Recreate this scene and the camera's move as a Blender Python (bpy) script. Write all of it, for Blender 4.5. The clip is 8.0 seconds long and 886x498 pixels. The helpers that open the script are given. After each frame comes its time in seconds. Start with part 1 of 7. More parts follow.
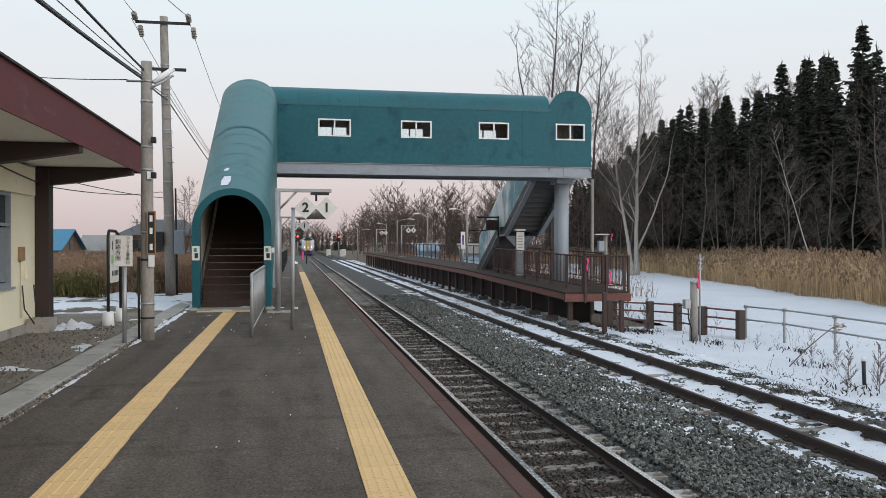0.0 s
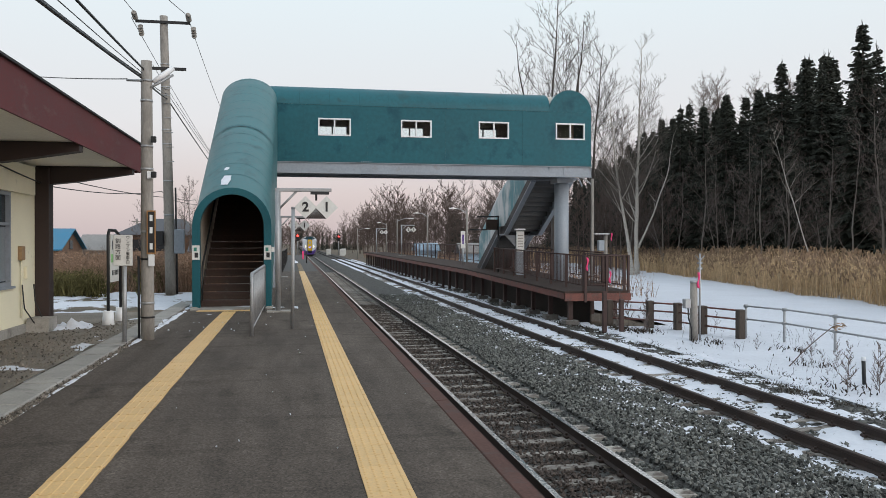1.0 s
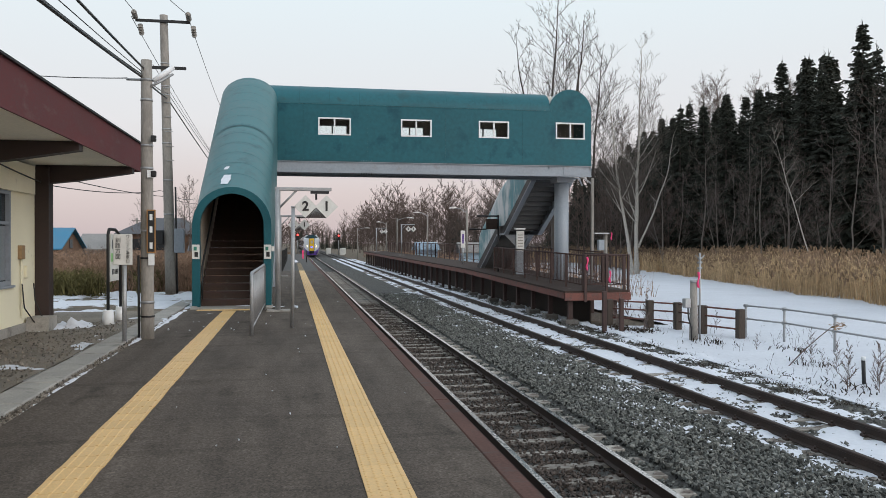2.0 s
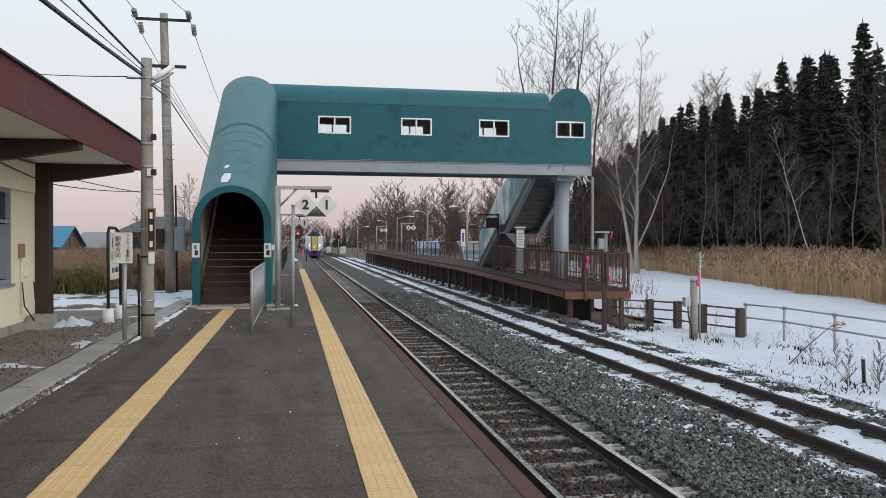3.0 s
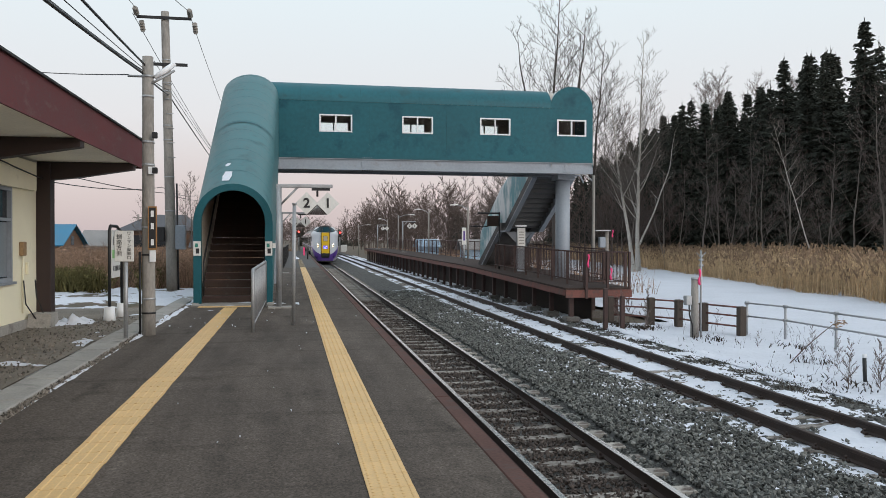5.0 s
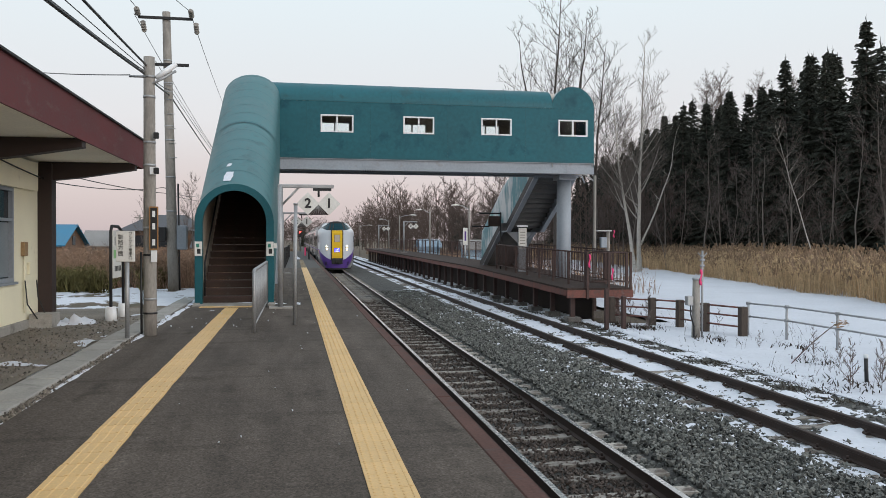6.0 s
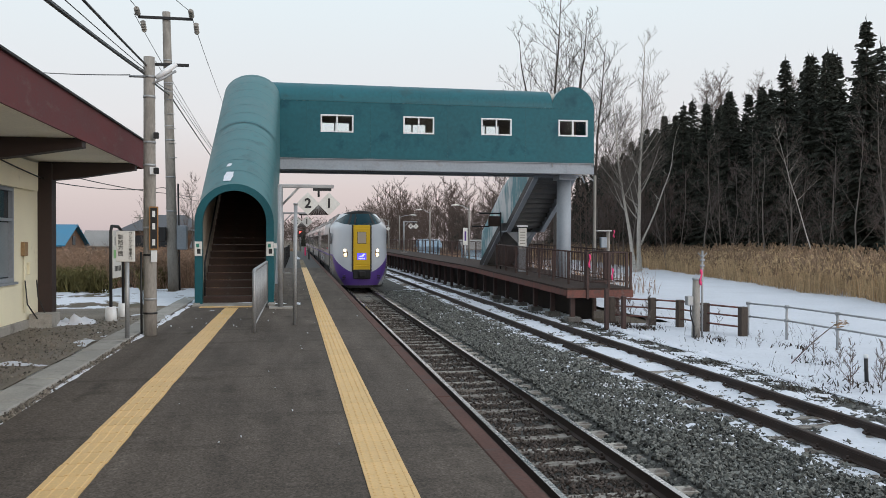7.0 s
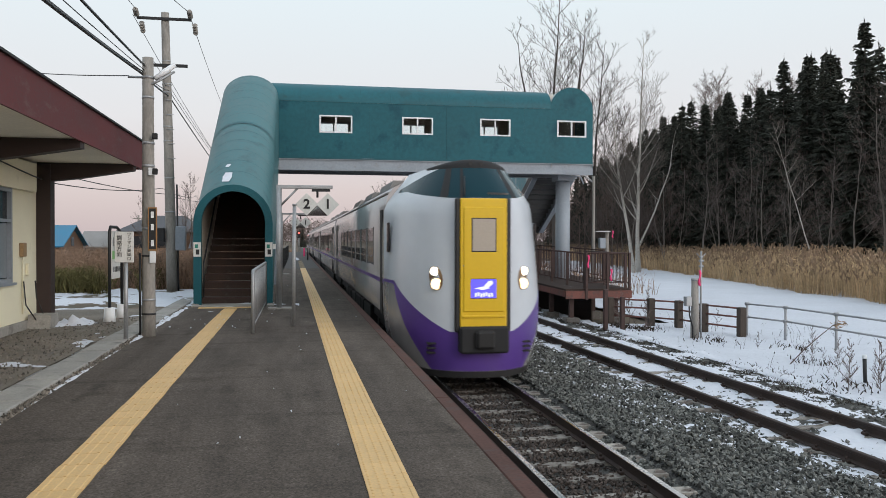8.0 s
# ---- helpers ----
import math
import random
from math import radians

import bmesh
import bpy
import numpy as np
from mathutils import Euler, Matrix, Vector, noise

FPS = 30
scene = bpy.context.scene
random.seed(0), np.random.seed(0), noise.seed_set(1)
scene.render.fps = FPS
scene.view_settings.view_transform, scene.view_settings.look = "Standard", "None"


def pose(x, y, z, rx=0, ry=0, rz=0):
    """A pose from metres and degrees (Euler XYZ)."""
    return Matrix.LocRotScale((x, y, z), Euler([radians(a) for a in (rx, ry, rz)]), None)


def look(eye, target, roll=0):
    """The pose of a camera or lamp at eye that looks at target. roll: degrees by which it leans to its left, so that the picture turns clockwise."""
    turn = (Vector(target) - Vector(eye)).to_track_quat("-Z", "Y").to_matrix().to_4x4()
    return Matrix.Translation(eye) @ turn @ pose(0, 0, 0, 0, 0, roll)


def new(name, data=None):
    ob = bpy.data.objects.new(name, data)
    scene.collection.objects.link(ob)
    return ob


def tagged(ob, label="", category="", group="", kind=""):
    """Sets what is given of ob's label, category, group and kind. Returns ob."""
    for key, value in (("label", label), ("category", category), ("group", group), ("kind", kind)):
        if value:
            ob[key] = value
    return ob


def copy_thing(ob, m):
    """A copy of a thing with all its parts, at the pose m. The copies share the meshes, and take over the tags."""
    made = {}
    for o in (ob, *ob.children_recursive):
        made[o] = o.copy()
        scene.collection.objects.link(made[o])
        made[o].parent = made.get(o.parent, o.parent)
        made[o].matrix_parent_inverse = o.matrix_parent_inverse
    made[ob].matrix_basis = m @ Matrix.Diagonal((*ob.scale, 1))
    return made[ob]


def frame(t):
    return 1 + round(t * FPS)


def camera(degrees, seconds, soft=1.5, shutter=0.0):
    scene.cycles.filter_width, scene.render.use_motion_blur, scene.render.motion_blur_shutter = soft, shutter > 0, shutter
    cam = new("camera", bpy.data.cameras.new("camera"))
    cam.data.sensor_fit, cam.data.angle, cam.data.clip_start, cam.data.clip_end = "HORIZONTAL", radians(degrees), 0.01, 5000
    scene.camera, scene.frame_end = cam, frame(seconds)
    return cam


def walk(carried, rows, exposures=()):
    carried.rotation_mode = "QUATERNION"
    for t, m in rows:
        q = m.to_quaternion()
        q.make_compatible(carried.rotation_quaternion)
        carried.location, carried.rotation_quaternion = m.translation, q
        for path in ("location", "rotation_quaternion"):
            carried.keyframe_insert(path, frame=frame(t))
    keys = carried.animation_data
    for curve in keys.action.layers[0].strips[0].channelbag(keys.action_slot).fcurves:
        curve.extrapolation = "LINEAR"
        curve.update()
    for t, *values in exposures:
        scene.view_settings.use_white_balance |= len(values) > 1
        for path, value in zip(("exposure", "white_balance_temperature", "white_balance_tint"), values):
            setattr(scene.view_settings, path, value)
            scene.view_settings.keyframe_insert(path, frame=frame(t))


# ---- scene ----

# ---------------------------------------------------------------- camera
EYE_Z = 1.57
cam = camera(57.1, 8.0, soft=0.5, shutter=0.15)


def aim(turn_left, tilt_down, lean):
    return pose(0, 0, EYE_Z, 90 - tilt_down, 0, -10.38 + turn_left) @ pose(0, 0, 0, 0, 0, lean)


walk(cam, [
    (0.0, aim(0.00, 0.36, 0.00)),
    (0.5, aim(0.00, 0.36, 0.00)),
    (1.0, aim(0.00, 0.40, 0.01)),
    (1.5, aim(0.00, 0.42, 0.03)),
    (3.0, aim(0.00, 0.54, 0.08)),
    (3.5, aim(0.02, 0.60, 0.10)),
    (4.0, aim(0.02, 0.64, 0.12)),
    (4.5, aim(0.03, 0.66, 0.12)),
    (6.0, aim(0.16, 0.64, 0.12)),
    (6.5, aim(0.16, 0.64, 0.12)),
    (7.0, aim(0.16, 0.64, 0.12)),
    (7.5, aim(0.12, 0.62, 0.12)),
    (8.0, aim(0.08, 0.59, 0.11)),
])

# ---------------------------------------------------------------- daylight after sunset
world = bpy.data.worlds.new("dusk")
world.use_nodes = True
scene.world = world
wn, wl = world.node_tree.nodes, world.node_tree.links
wn.clear()
w_out = wn.new("ShaderNodeOutputWorld")
w_bg = wn.new("ShaderNodeBackground")
sky = wn.new("ShaderNodeTexSky")
sky.sky_type = "NISHITA"
sky.sun_disc = False
sky.sun_elevation = radians(4)
sky.sun_rotation = radians(155)
sky.altitude = 50
w_co = wn.new("ShaderNodeTexCoord")
w_sep = wn.new("ShaderNodeSeparateXYZ")
w_ramp = wn.new("ShaderNodeValToRGB")
# the rosy belt over the horizon and the pale blue above it
stops = [(0.0, (0.64, 0.54, 0.56)), (0.06, (0.77, 0.67, 0.68)), (0.14, (0.87, 0.86, 0.89)),
         (0.30, (0.88, 0.985, 1.04)), (1.0, (0.98, 1.13, 1.29))]
while len(w_ramp.color_ramp.elements) < len(stops):
    w_ramp.color_ramp.elements.new(0.5)
for el, (p, c) in zip(w_ramp.color_ramp.elements, stops):
    el.position, el.color = p, (*c, 1)
w_scale = wn.new("ShaderNodeMix")
w_scale.data_type = "RGBA"
w_scale.blend_type = "MIX"
w_scale.inputs[0].default_value = 0.88
w_dim = wn.new("ShaderNodeMix")
w_dim.data_type = "RGBA"
w_dim.blend_type = "MULTIPLY"
w_dim.inputs[0].default_value = 1.0
w_dim.inputs[7].default_value = (0.10, 0.10, 0.10, 1)
wl.new(w_co.outputs["Generated"], w_sep.inputs[0])
wl.new(w_sep.outputs["Z"], w_ramp.inputs[0])
wl.new(sky.outputs[0], w_dim.inputs[6])
wl.new(w_dim.outputs[2], w_scale.inputs[6])
wl.new(w_ramp.outputs[0], w_scale.inputs[7])
wl.new(w_scale.outputs[2], w_bg.inputs[0])
w_bg.inputs[1].default_value = 1.0
wl.new(w_bg.outputs[0], w_out.inputs[0])
sun_data = bpy.data.lights.new("sun", "SUN")
sun_data.energy, sun_data.angle, sun_data.color = 1.5, radians(45), (1.0, 0.92, 0.86)
sun = new("sun", sun_data)
sun.matrix_world = look((18, -24, 10), (0, 0, 0))
scene.view_settings.exposure = 0.0

# ---------------------------------------------------------------- materials
def surf(name, base, rough=0.6, metal=0.0, var=0.18, scale=1.5, fine=30.0, bump=0.15, stain=None, stain_at=0.62,
         spread=0.0, island=0.0, stretch=(1, 1, 1), emit=None, strength=0.0, spec=0.5, depth=0.01):
    """A surface with large and fine variation of colour, roughness and relief, in metres."""
    m = bpy.data.materials.new(name)
    m.use_nodes = True
    n, l = m.node_tree.nodes, m.node_tree.links
    b = n["Principled BSDF"]
    b.inputs["Metallic"].default_value = metal
    b.inputs["Specular IOR Level"].default_value = spec
    co = n.new("ShaderNodeTexCoord")
    mp = n.new("ShaderNodeMapping")
    mp.inputs["Scale"].default_value = stretch
    l.new(co.outputs["Object"], mp.inputs[0])
    big, small = n.new("ShaderNodeTexNoise"), n.new("ShaderNodeTexNoise")
    for t, s, d in ((big, scale, 5), (small, fine, 6)):
        t.inputs["Scale"].default_value, t.inputs["Detail"].default_value = s, d
        l.new(mp.outputs[0], t.inputs["Vector"])
    add = n.new("ShaderNodeMath")
    add.operation = "ADD"
    l.new(big.outputs[0], add.inputs[0])
    l.new(small.outputs[0], add.inputs[1])
    rng = n.new("ShaderNodeMapRange")
    rng.inputs[1].default_value, rng.inputs[2].default_value = 0.72, 1.28
    rng.inputs[3].default_value, rng.inputs[4].default_value = 1 - var, 1 + var
    l.new(add.outputs[0], rng.inputs[0])
    last = rng.outputs[0]
    if spread or island:
        src = n.new("ShaderNodeObjectInfo" if spread else "ShaderNodeNewGeometry")
        r2 = n.new("ShaderNodeMapRange")
        a = spread or island
        r2.inputs[3].default_value, r2.inputs[4].default_value = 1 - a, 1 + a
        l.new(src.outputs["Random" if spread else "Random Per Island"], r2.inputs[0])
        mul = n.new("ShaderNodeMath")
        mul.operation = "MULTIPLY"
        l.new(last, mul.inputs[0])
        l.new(r2.outputs[0], mul.inputs[1])
        last = mul.outputs[0]
    col = n.new("ShaderNodeVectorMath")
    col.operation = "SCALE"
    col.inputs[0].default_value = base
    l.new(last, col.inputs["Scale"])
    colour = col.outputs[0]
    if stain:
        st = n.new("ShaderNodeTexNoise")
        st.inputs["Scale"].default_value, st.inputs["Detail"].default_value = scale * 2.3, 8
        st.inputs["Roughness"].default_value = 0.65
        l.new(mp.outputs[0], st.inputs["Vector"])
        r3 = n.new("ShaderNodeMapRange")
        r3.inputs[1].default_value, r3.inputs[2].default_value = stain_at - 0.05, stain_at + 0.09
        l.new(st.outputs[0], r3.inputs[0])
        mx = n.new("ShaderNodeMix")
        mx.data_type = "RGBA"
        l.new(r3.outputs[0], mx.inputs[0])
        l.new(colour, mx.inputs[6])
        mx.inputs[7].default_value = (*stain, 1)
        colour = mx.outputs[2]
    l.new(colour, b.inputs["Base Color"])
    rr = n.new("ShaderNodeMapRange")
    rr.inputs[1].default_value, rr.inputs[2].default_value = 0.6, 1.4
    rr.inputs[3].default_value, rr.inputs[4].default_value = max(rough - min(0.12, var), 0.02), min(rough + min(0.12, var), 1)
    l.new(add.outputs[0], rr.inputs[0])
    l.new(rr.outputs[0], b.inputs["Roughness"])
    if bump:
        bp = n.new("ShaderNodeBump")
        bp.inputs["Strength"].default_value = bump
        bp.inputs["Distance"].default_value = depth
        l.new(add.outputs[0], bp.inputs["Height"])
        l.new(bp.outputs[0], b.inputs["Normal"])
    if emit:
        b.inputs["Emission Color"].default_value = (*emit, 1)
        b.inputs["Emission Strength"].default_value = strength
    return m


def glass(name, tint=(0.02, 0.025, 0.03), rough=0.06):
    """A tinted pane: dark body under a glossy coat."""
    m = bpy.data.materials.new(name)
    m.use_nodes = True
    b = m.node_tree.nodes["Principled BSDF"]
    b.inputs["Base Color"].default_value = (*tint, 1)
    b.inputs["Roughness"].default_value = rough
    b.inputs["Specular IOR Level"].default_value = 0.4
    return m


def clear_glass(name):
    m = bpy.data.materials.new(name)
    m.use_nodes = True
    b = m.node_tree.nodes["Principled BSDF"]
    b.inputs["Base Color"].default_value = (0.9, 0.95, 0.95, 1)
    b.inputs["Roughness"].default_value = 0.02
    b.inputs["Transmission Weight"].default_value = 1.0
    b.inputs["IOR"].default_value = 1.1
    return m


def asphalt(name, base, seam):
    """Worn asphalt: pale aggregate grains in dark binder, long scuffs along the platform, cross streaks and dull stains."""
    m = surf(name, base, 0.88, var=0.30, scale=0.9, fine=45, bump=0.5, stain=tuple(c * 0.62 for c in base), stain_at=0.60, depth=0.006, spec=0.12, stretch=(1, 0.45, 1))
    n, l = m.node_tree.nodes, m.node_tree.links
    b = n["Principled BSDF"]
    colour = b.inputs["Base Color"].links[0].from_socket
    co = n.new("ShaderNodeTexCoord")

    def layer(node, scale, stretch, lo, hi, a, z, colour):
        mp = n.new("ShaderNodeMapping")
        mp.inputs["Scale"].default_value = stretch
        l.new(co.outputs["Object"], mp.inputs[0])
        t = n.new(node)
        t.inputs["Scale"].default_value = scale
        l.new(mp.outputs[0], t.inputs["Vector"])
        r = n.new("ShaderNodeMapRange")
        r.inputs[1].default_value, r.inputs[2].default_value = lo, hi
        r.inputs[3].default_value, r.inputs[4].default_value = a, z
        l.new(t.outputs["Color" if node == "ShaderNodeTexVoronoi" else 0], r.inputs[0])
        v = n.new("ShaderNodeVectorMath")
        v.operation = "SCALE"
        l.new(colour, v.inputs[0])
        l.new(r.outputs[0], v.inputs["Scale"])
        return v.outputs[0]

    colour = layer("ShaderNodeTexVoronoi", 75, (1, 1, 1), 0.0, 1.0, 0.62, 1.42, colour)
    colour = layer("ShaderNodeTexVoronoi", 28, (1, 1, 1), 0.75, 1.0, 0.96, 1.25, colour)
    colour = layer("ShaderNodeTexNoise", 1.6, (2.2, 0.22, 1), 0.35, 0.68, 0.84, 1.14, colour)
    colour = layer("ShaderNodeTexNoise", 1.1, (0.35, 3.0, 1), 0.56, 0.70, 1.0, seam, colour)
    l.new(colour, b.inputs["Base Color"])
    return m


M_ASPHALT = asphalt("asphalt", (0.098, 0.081, 0.068), 0.78)
M_ASPHALT_OLD = surf("asphalt_old", (0.05, 0.047, 0.045), 0.85, var=0.3, scale=0.7, fine=90, bump=0.4, stain=(0.085, 0.08, 0.076), depth=0.006)
M_TACTILE = surf("tactile_yellow", (0.66, 0.43, 0.185), 0.6, var=0.12, scale=1.2, fine=60, bump=0.1, stain=(0.48, 0.30, 0.12), stain_at=0.66, spread=0.05, depth=0.003)
M_TACTILE_OLD = surf("tactile_faded", (0.20, 0.15, 0.085), 0.8, var=0.3, scale=3, fine=50, stain=(0.09, 0.08, 0.07), stain_at=0.55)
M_EDGE = surf("edge_red", (0.104, 0.058, 0.049), 0.85, spec=0.12, var=0.3, scale=1.3, fine=40, stain=(0.085, 0.07, 0.065), stain_at=0.6)
M_CONCRETE = surf("concrete", (0.30, 0.285, 0.26), 0.85, var=0.22, scale=1.4, fine=45, bump=0.3, stain=(0.17, 0.16, 0.145), stain_at=0.6)
M_CONC_DARK = surf("concrete_dark", (0.14, 0.13, 0.12), 0.9, var=0.3, scale=1.2, fine=30, bump=0.3, stain=(0.08, 0.07, 0.065), stain_at=0.55)
M_GRAVEL = surf("yard_gravel", (0.172, 0.148, 0.118), 0.95, var=0.4, scale=1.0, fine=70, bump=0.8, stain=(0.16, 0.145, 0.125), stain_at=0.6, depth=0.02)
M_SNOW = surf("snow", (0.62, 0.64, 0.69), 0.7, var=0.06, scale=0.8, fine=14, bump=0.4, depth=0.03)
M_SNOW_FIELD = surf("snow_field", (0.58, 0.60, 0.65), 0.75, var=0.08, scale=0.5, fine=9, bump=0.6, stain=(0.42, 0.40, 0.38), stain_at=0.74, depth=0.05)
M_BALLAST = surf("ballast_bed", (0.06, 0.058, 0.053), 0.95, var=0.5, scale=6, fine=26, bump=1.0, depth=0.05)
M_STONE = surf("ballast_stone", (0.104, 0.106, 0.097), 0.9, var=0.2, scale=4, fine=60, bump=0.2, island=0.9)
M_STONE_RUST = surf("ballast_rusty", (0.062, 0.047, 0.039), 0.9, var=0.25, scale=2, fine=60, bump=0.2, island=0.5)
M_RAIL_TOP = surf("rail_head", (0.55, 0.52, 0.50), 0.25, metal=1.0, var=0.12, scale=0.8, fine=20, bump=0.03)
M_RAIL = surf("rail_rust", (0.040, 0.026, 0.021), 0.75, metal=0.1, var=0.4, scale=1.5, fine=40, bump=0.2)
M_SLEEPER = surf("sleeper_concrete", (0.28, 0.258, 0.228), 0.9, var=0.28, scale=3, fine=40, bump=0.3, stain=(0.09, 0.068, 0.055), stain_at=0.50, spread=0.25)
M_TEAL = surf("teal_sheet", (0.016, 0.098, 0.122), 0.5, var=0.16, scale=0.5, fine=7, bump=0.05, stain=(0.007, 0.060, 0.085), stain_at=0.60, spec=0.22)
# paler copy of the wall's teal: skylight on the sloping hood is in the colour
M_TEAL_SKYLIT = surf("teal_skylit", (0.044, 0.140, 0.153), 0.5, var=0.16, scale=0.6, fine=9, bump=0.06, stain=(0.028, 0.085, 0.095), stain_at=0.6, spec=0.5)
M_TEAL_TRIM = surf("teal_trim", (0.010, 0.085, 0.105), 0.45, var=0.12, scale=1, fine=20, bump=0.03, spec=0.3)
M_GREY_STEEL = surf("grey_painted_steel", (0.255, 0.285, 0.32), 0.5, var=0.12, scale=0.8, fine=16, bump=0.06, stain=(0.22, 0.22, 0.22), stain_at=0.66)
M_DARK_STEEL = surf("dark_steel", (0.022, 0.022, 0.023), 0.55, metal=0.3, var=0.25, scale=2, fine=25, bump=0.08)
M_STAIR = surf("stair_tread", (0.048, 0.028, 0.020), 0.8, var=0.35, scale=2, fine=30, bump=0.2, stain=(0.055, 0.042, 0.035), stain_at=0.6)
M_STAIR_GREY = surf("stair_grey", (0.085, 0.088, 0.09), 0.7, var=0.3, scale=2, fine=30, bump=0.1)
M_INNER = surf("tunnel_lining", (0.55, 0.49, 0.42), 0.8, var=0.2, scale=1, fine=20, bump=0.08)
M_GALV = surf("galvanised", (0.34, 0.345, 0.35), 0.5, metal=0.55, var=0.2, scale=3, fine=40, bump=0.06)
M_POLE = surf("concrete_pole", (0.27, 0.25, 0.225), 0.85, var=0.22, scale=1.2, fine=35, bump=0.25, stain=(0.17, 0.155, 0.14), stain_at=0.58, stretch=(1, 1, 0.35))
M_WHITE = surf("white_paint", (0.74, 0.75, 0.76), 0.4, var=0.06, scale=1.2, fine=20, bump=0.03)
M_SIGN = surf("sign_white", (0.62, 0.61, 0.58), 0.5, var=0.1, scale=3, fine=30, bump=0.03, stain=(0.45, 0.42, 0.38), stain_at=0.7)
M_BLACK = surf("black", (0.012, 0.012, 0.013), 0.5, var=0.2, bump=0.03)
M_RUBBER = surf("rubber", (0.015, 0.015, 0.016), 0.8, var=0.2, bump=0.05)
M_WALL = surf("cream_wall", (0.78, 0.73, 0.55), 0.85, var=0.08, scale=0.8, fine=60, bump=0.2, stain=(0.50, 0.45, 0.34), stain_at=0.68)
M_SOFFIT = surf("soffit", (0.84, 0.80, 0.70), 0.85, var=0.08, scale=0.8, fine=30, bump=0.05)
M_FASCIA = surf("maroon_fascia", (0.118, 0.036, 0.038), 0.6, spec=0.2, var=0.22, scale=0.7, fine=18, bump=0.06, stain=(0.135, 0.075, 0.07), stain_at=0.62, stretch=(1, 1, 3))
M_BEAM = surf("dark_brown_beam", (0.030, 0.017, 0.015), 0.6, var=0.25, scale=1, fine=20, bump=0.06)
M_RUST = surf("rusty_red_steel", (0.145, 0.052, 0.040), 0.7, var=0.3, scale=1.4, fine=22, bump=0.15, stain=(0.09, 0.05, 0.042), stain_at=0.55)
M_RUST_DARK = surf("rusty_dark_steel", (0.055, 0.030, 0.026), 0.75, var=0.35, scale=2, fine=25, bump=0.15)
M_DECK = surf("deck_boards", (0.046, 0.032, 0.027), 0.9, spec=0.2, var=0.35, scale=1.2, fine=30, bump=0.2, stain=(0.12, 0.11, 0.105), stain_at=0.66)
M_WOOD_POST = surf("weathered_post", (0.060, 0.046, 0.037), 0.9, var=0.35, scale=2, fine=40, bump=0.3, stretch=(1, 1, 0.2))
M_PINK = surf("pink_ribbon", (0.85, 0.06, 0.20), 0.5, var=0.15, scale=8, fine=60, bump=0.05)
M_GLASS_DARK = glass("window_dark")
M_GLASS_TRAIN = glass("train_window", (0.016, 0.018, 0.022), 0.05)
M_CLEAR = clear_glass("pane")
M_YELLOW = surf("train_yellow", (0.68, 0.43, 0.010), 0.35, var=0.03, scale=1.5, fine=15, bump=0.02)
M_TRAIN_WHITE = surf("train_white", (0.56, 0.595, 0.64), 0.18, var=0.025, scale=0.6, fine=5, bump=0.01)
M_TRAIN_GREY = surf("train_silver", (0.50, 0.49, 0.49), 0.22, metal=0.55, var=0.05, scale=0.5, fine=6, bump=0.01, stain=(0.42, 0.40, 0.39), stain_at=0.62)
M_TRAIN_ROOF = surf("train_roof", (0.20, 0.19, 0.185), 0.7, var=0.2, scale=0.8, fine=9, bump=0.05)
M_AMBER = surf("amber_housing", (0.24, 0.15, 0.08), 0.3, var=0.1, scale=3, fine=30, bump=0)
M_PURPLE = surf("train_purple", (0.095, 0.045, 0.25), 0.35, var=0.04, scale=1, fine=12, bump=0.02)
M_UNDER = surf("underframe", (0.018, 0.017, 0.017), 0.8, var=0.4, scale=2, fine=20, bump=0.1)
M_LAMP = surf("headlamp_glow", (0.9, 0.8, 0.6), 0.3, emit=(1.0, 0.86, 0.62), strength=5.0, bump=0)
M_LAMP_LOW = surf("low_headlamp_glow", (0.9, 0.7, 0.4), 0.3, emit=(1.0, 0.72, 0.38), strength=2.3, bump=0)
M_LED = surf("led_blue", (0.03, 0.03, 0.2), 0.4, emit=(0.12, 0.10, 0.95), strength=1.1, bump=0)
M_LED_WHITE = surf("led_white", (0.6, 0.6, 0.7), 0.4, emit=(0.80, 0.82, 1.0), strength=0.75, bump=0)
M_SIGNAL_RED = surf("signal_red", (0.5, 0.02, 0.02), 0.4, emit=(1.0, 0.05, 0.04), strength=5.0, bump=0)
M_BLIND = surf("beige_blind", (0.42, 0.36, 0.30), 0.8, var=0.06, scale=1, fine=30, bump=0.04)

# ---------------------------------------------------------------- mesh helpers
def bm_box(bm, x0, x1, y0, y1, z0, z1, bevel=0.0):
    vs = [bm.verts.new((x, y, z)) for z in (z0, z1) for y in (y0, y1) for x in (x0, x1)]
    fs = [bm.faces.new([vs[i] for i in q]) for q in ((0, 2, 3, 1), (4, 5, 7, 6), (0, 1, 5, 4), (2, 6, 7, 3), (0, 4, 6, 2), (1, 3, 7, 5))]
    if bevel:
        es = list({e for f in fs for e in f.edges})
        bmesh.ops.bevel(bm, geom=es, offset=bevel, segments=1, affect="EDGES")
    return vs


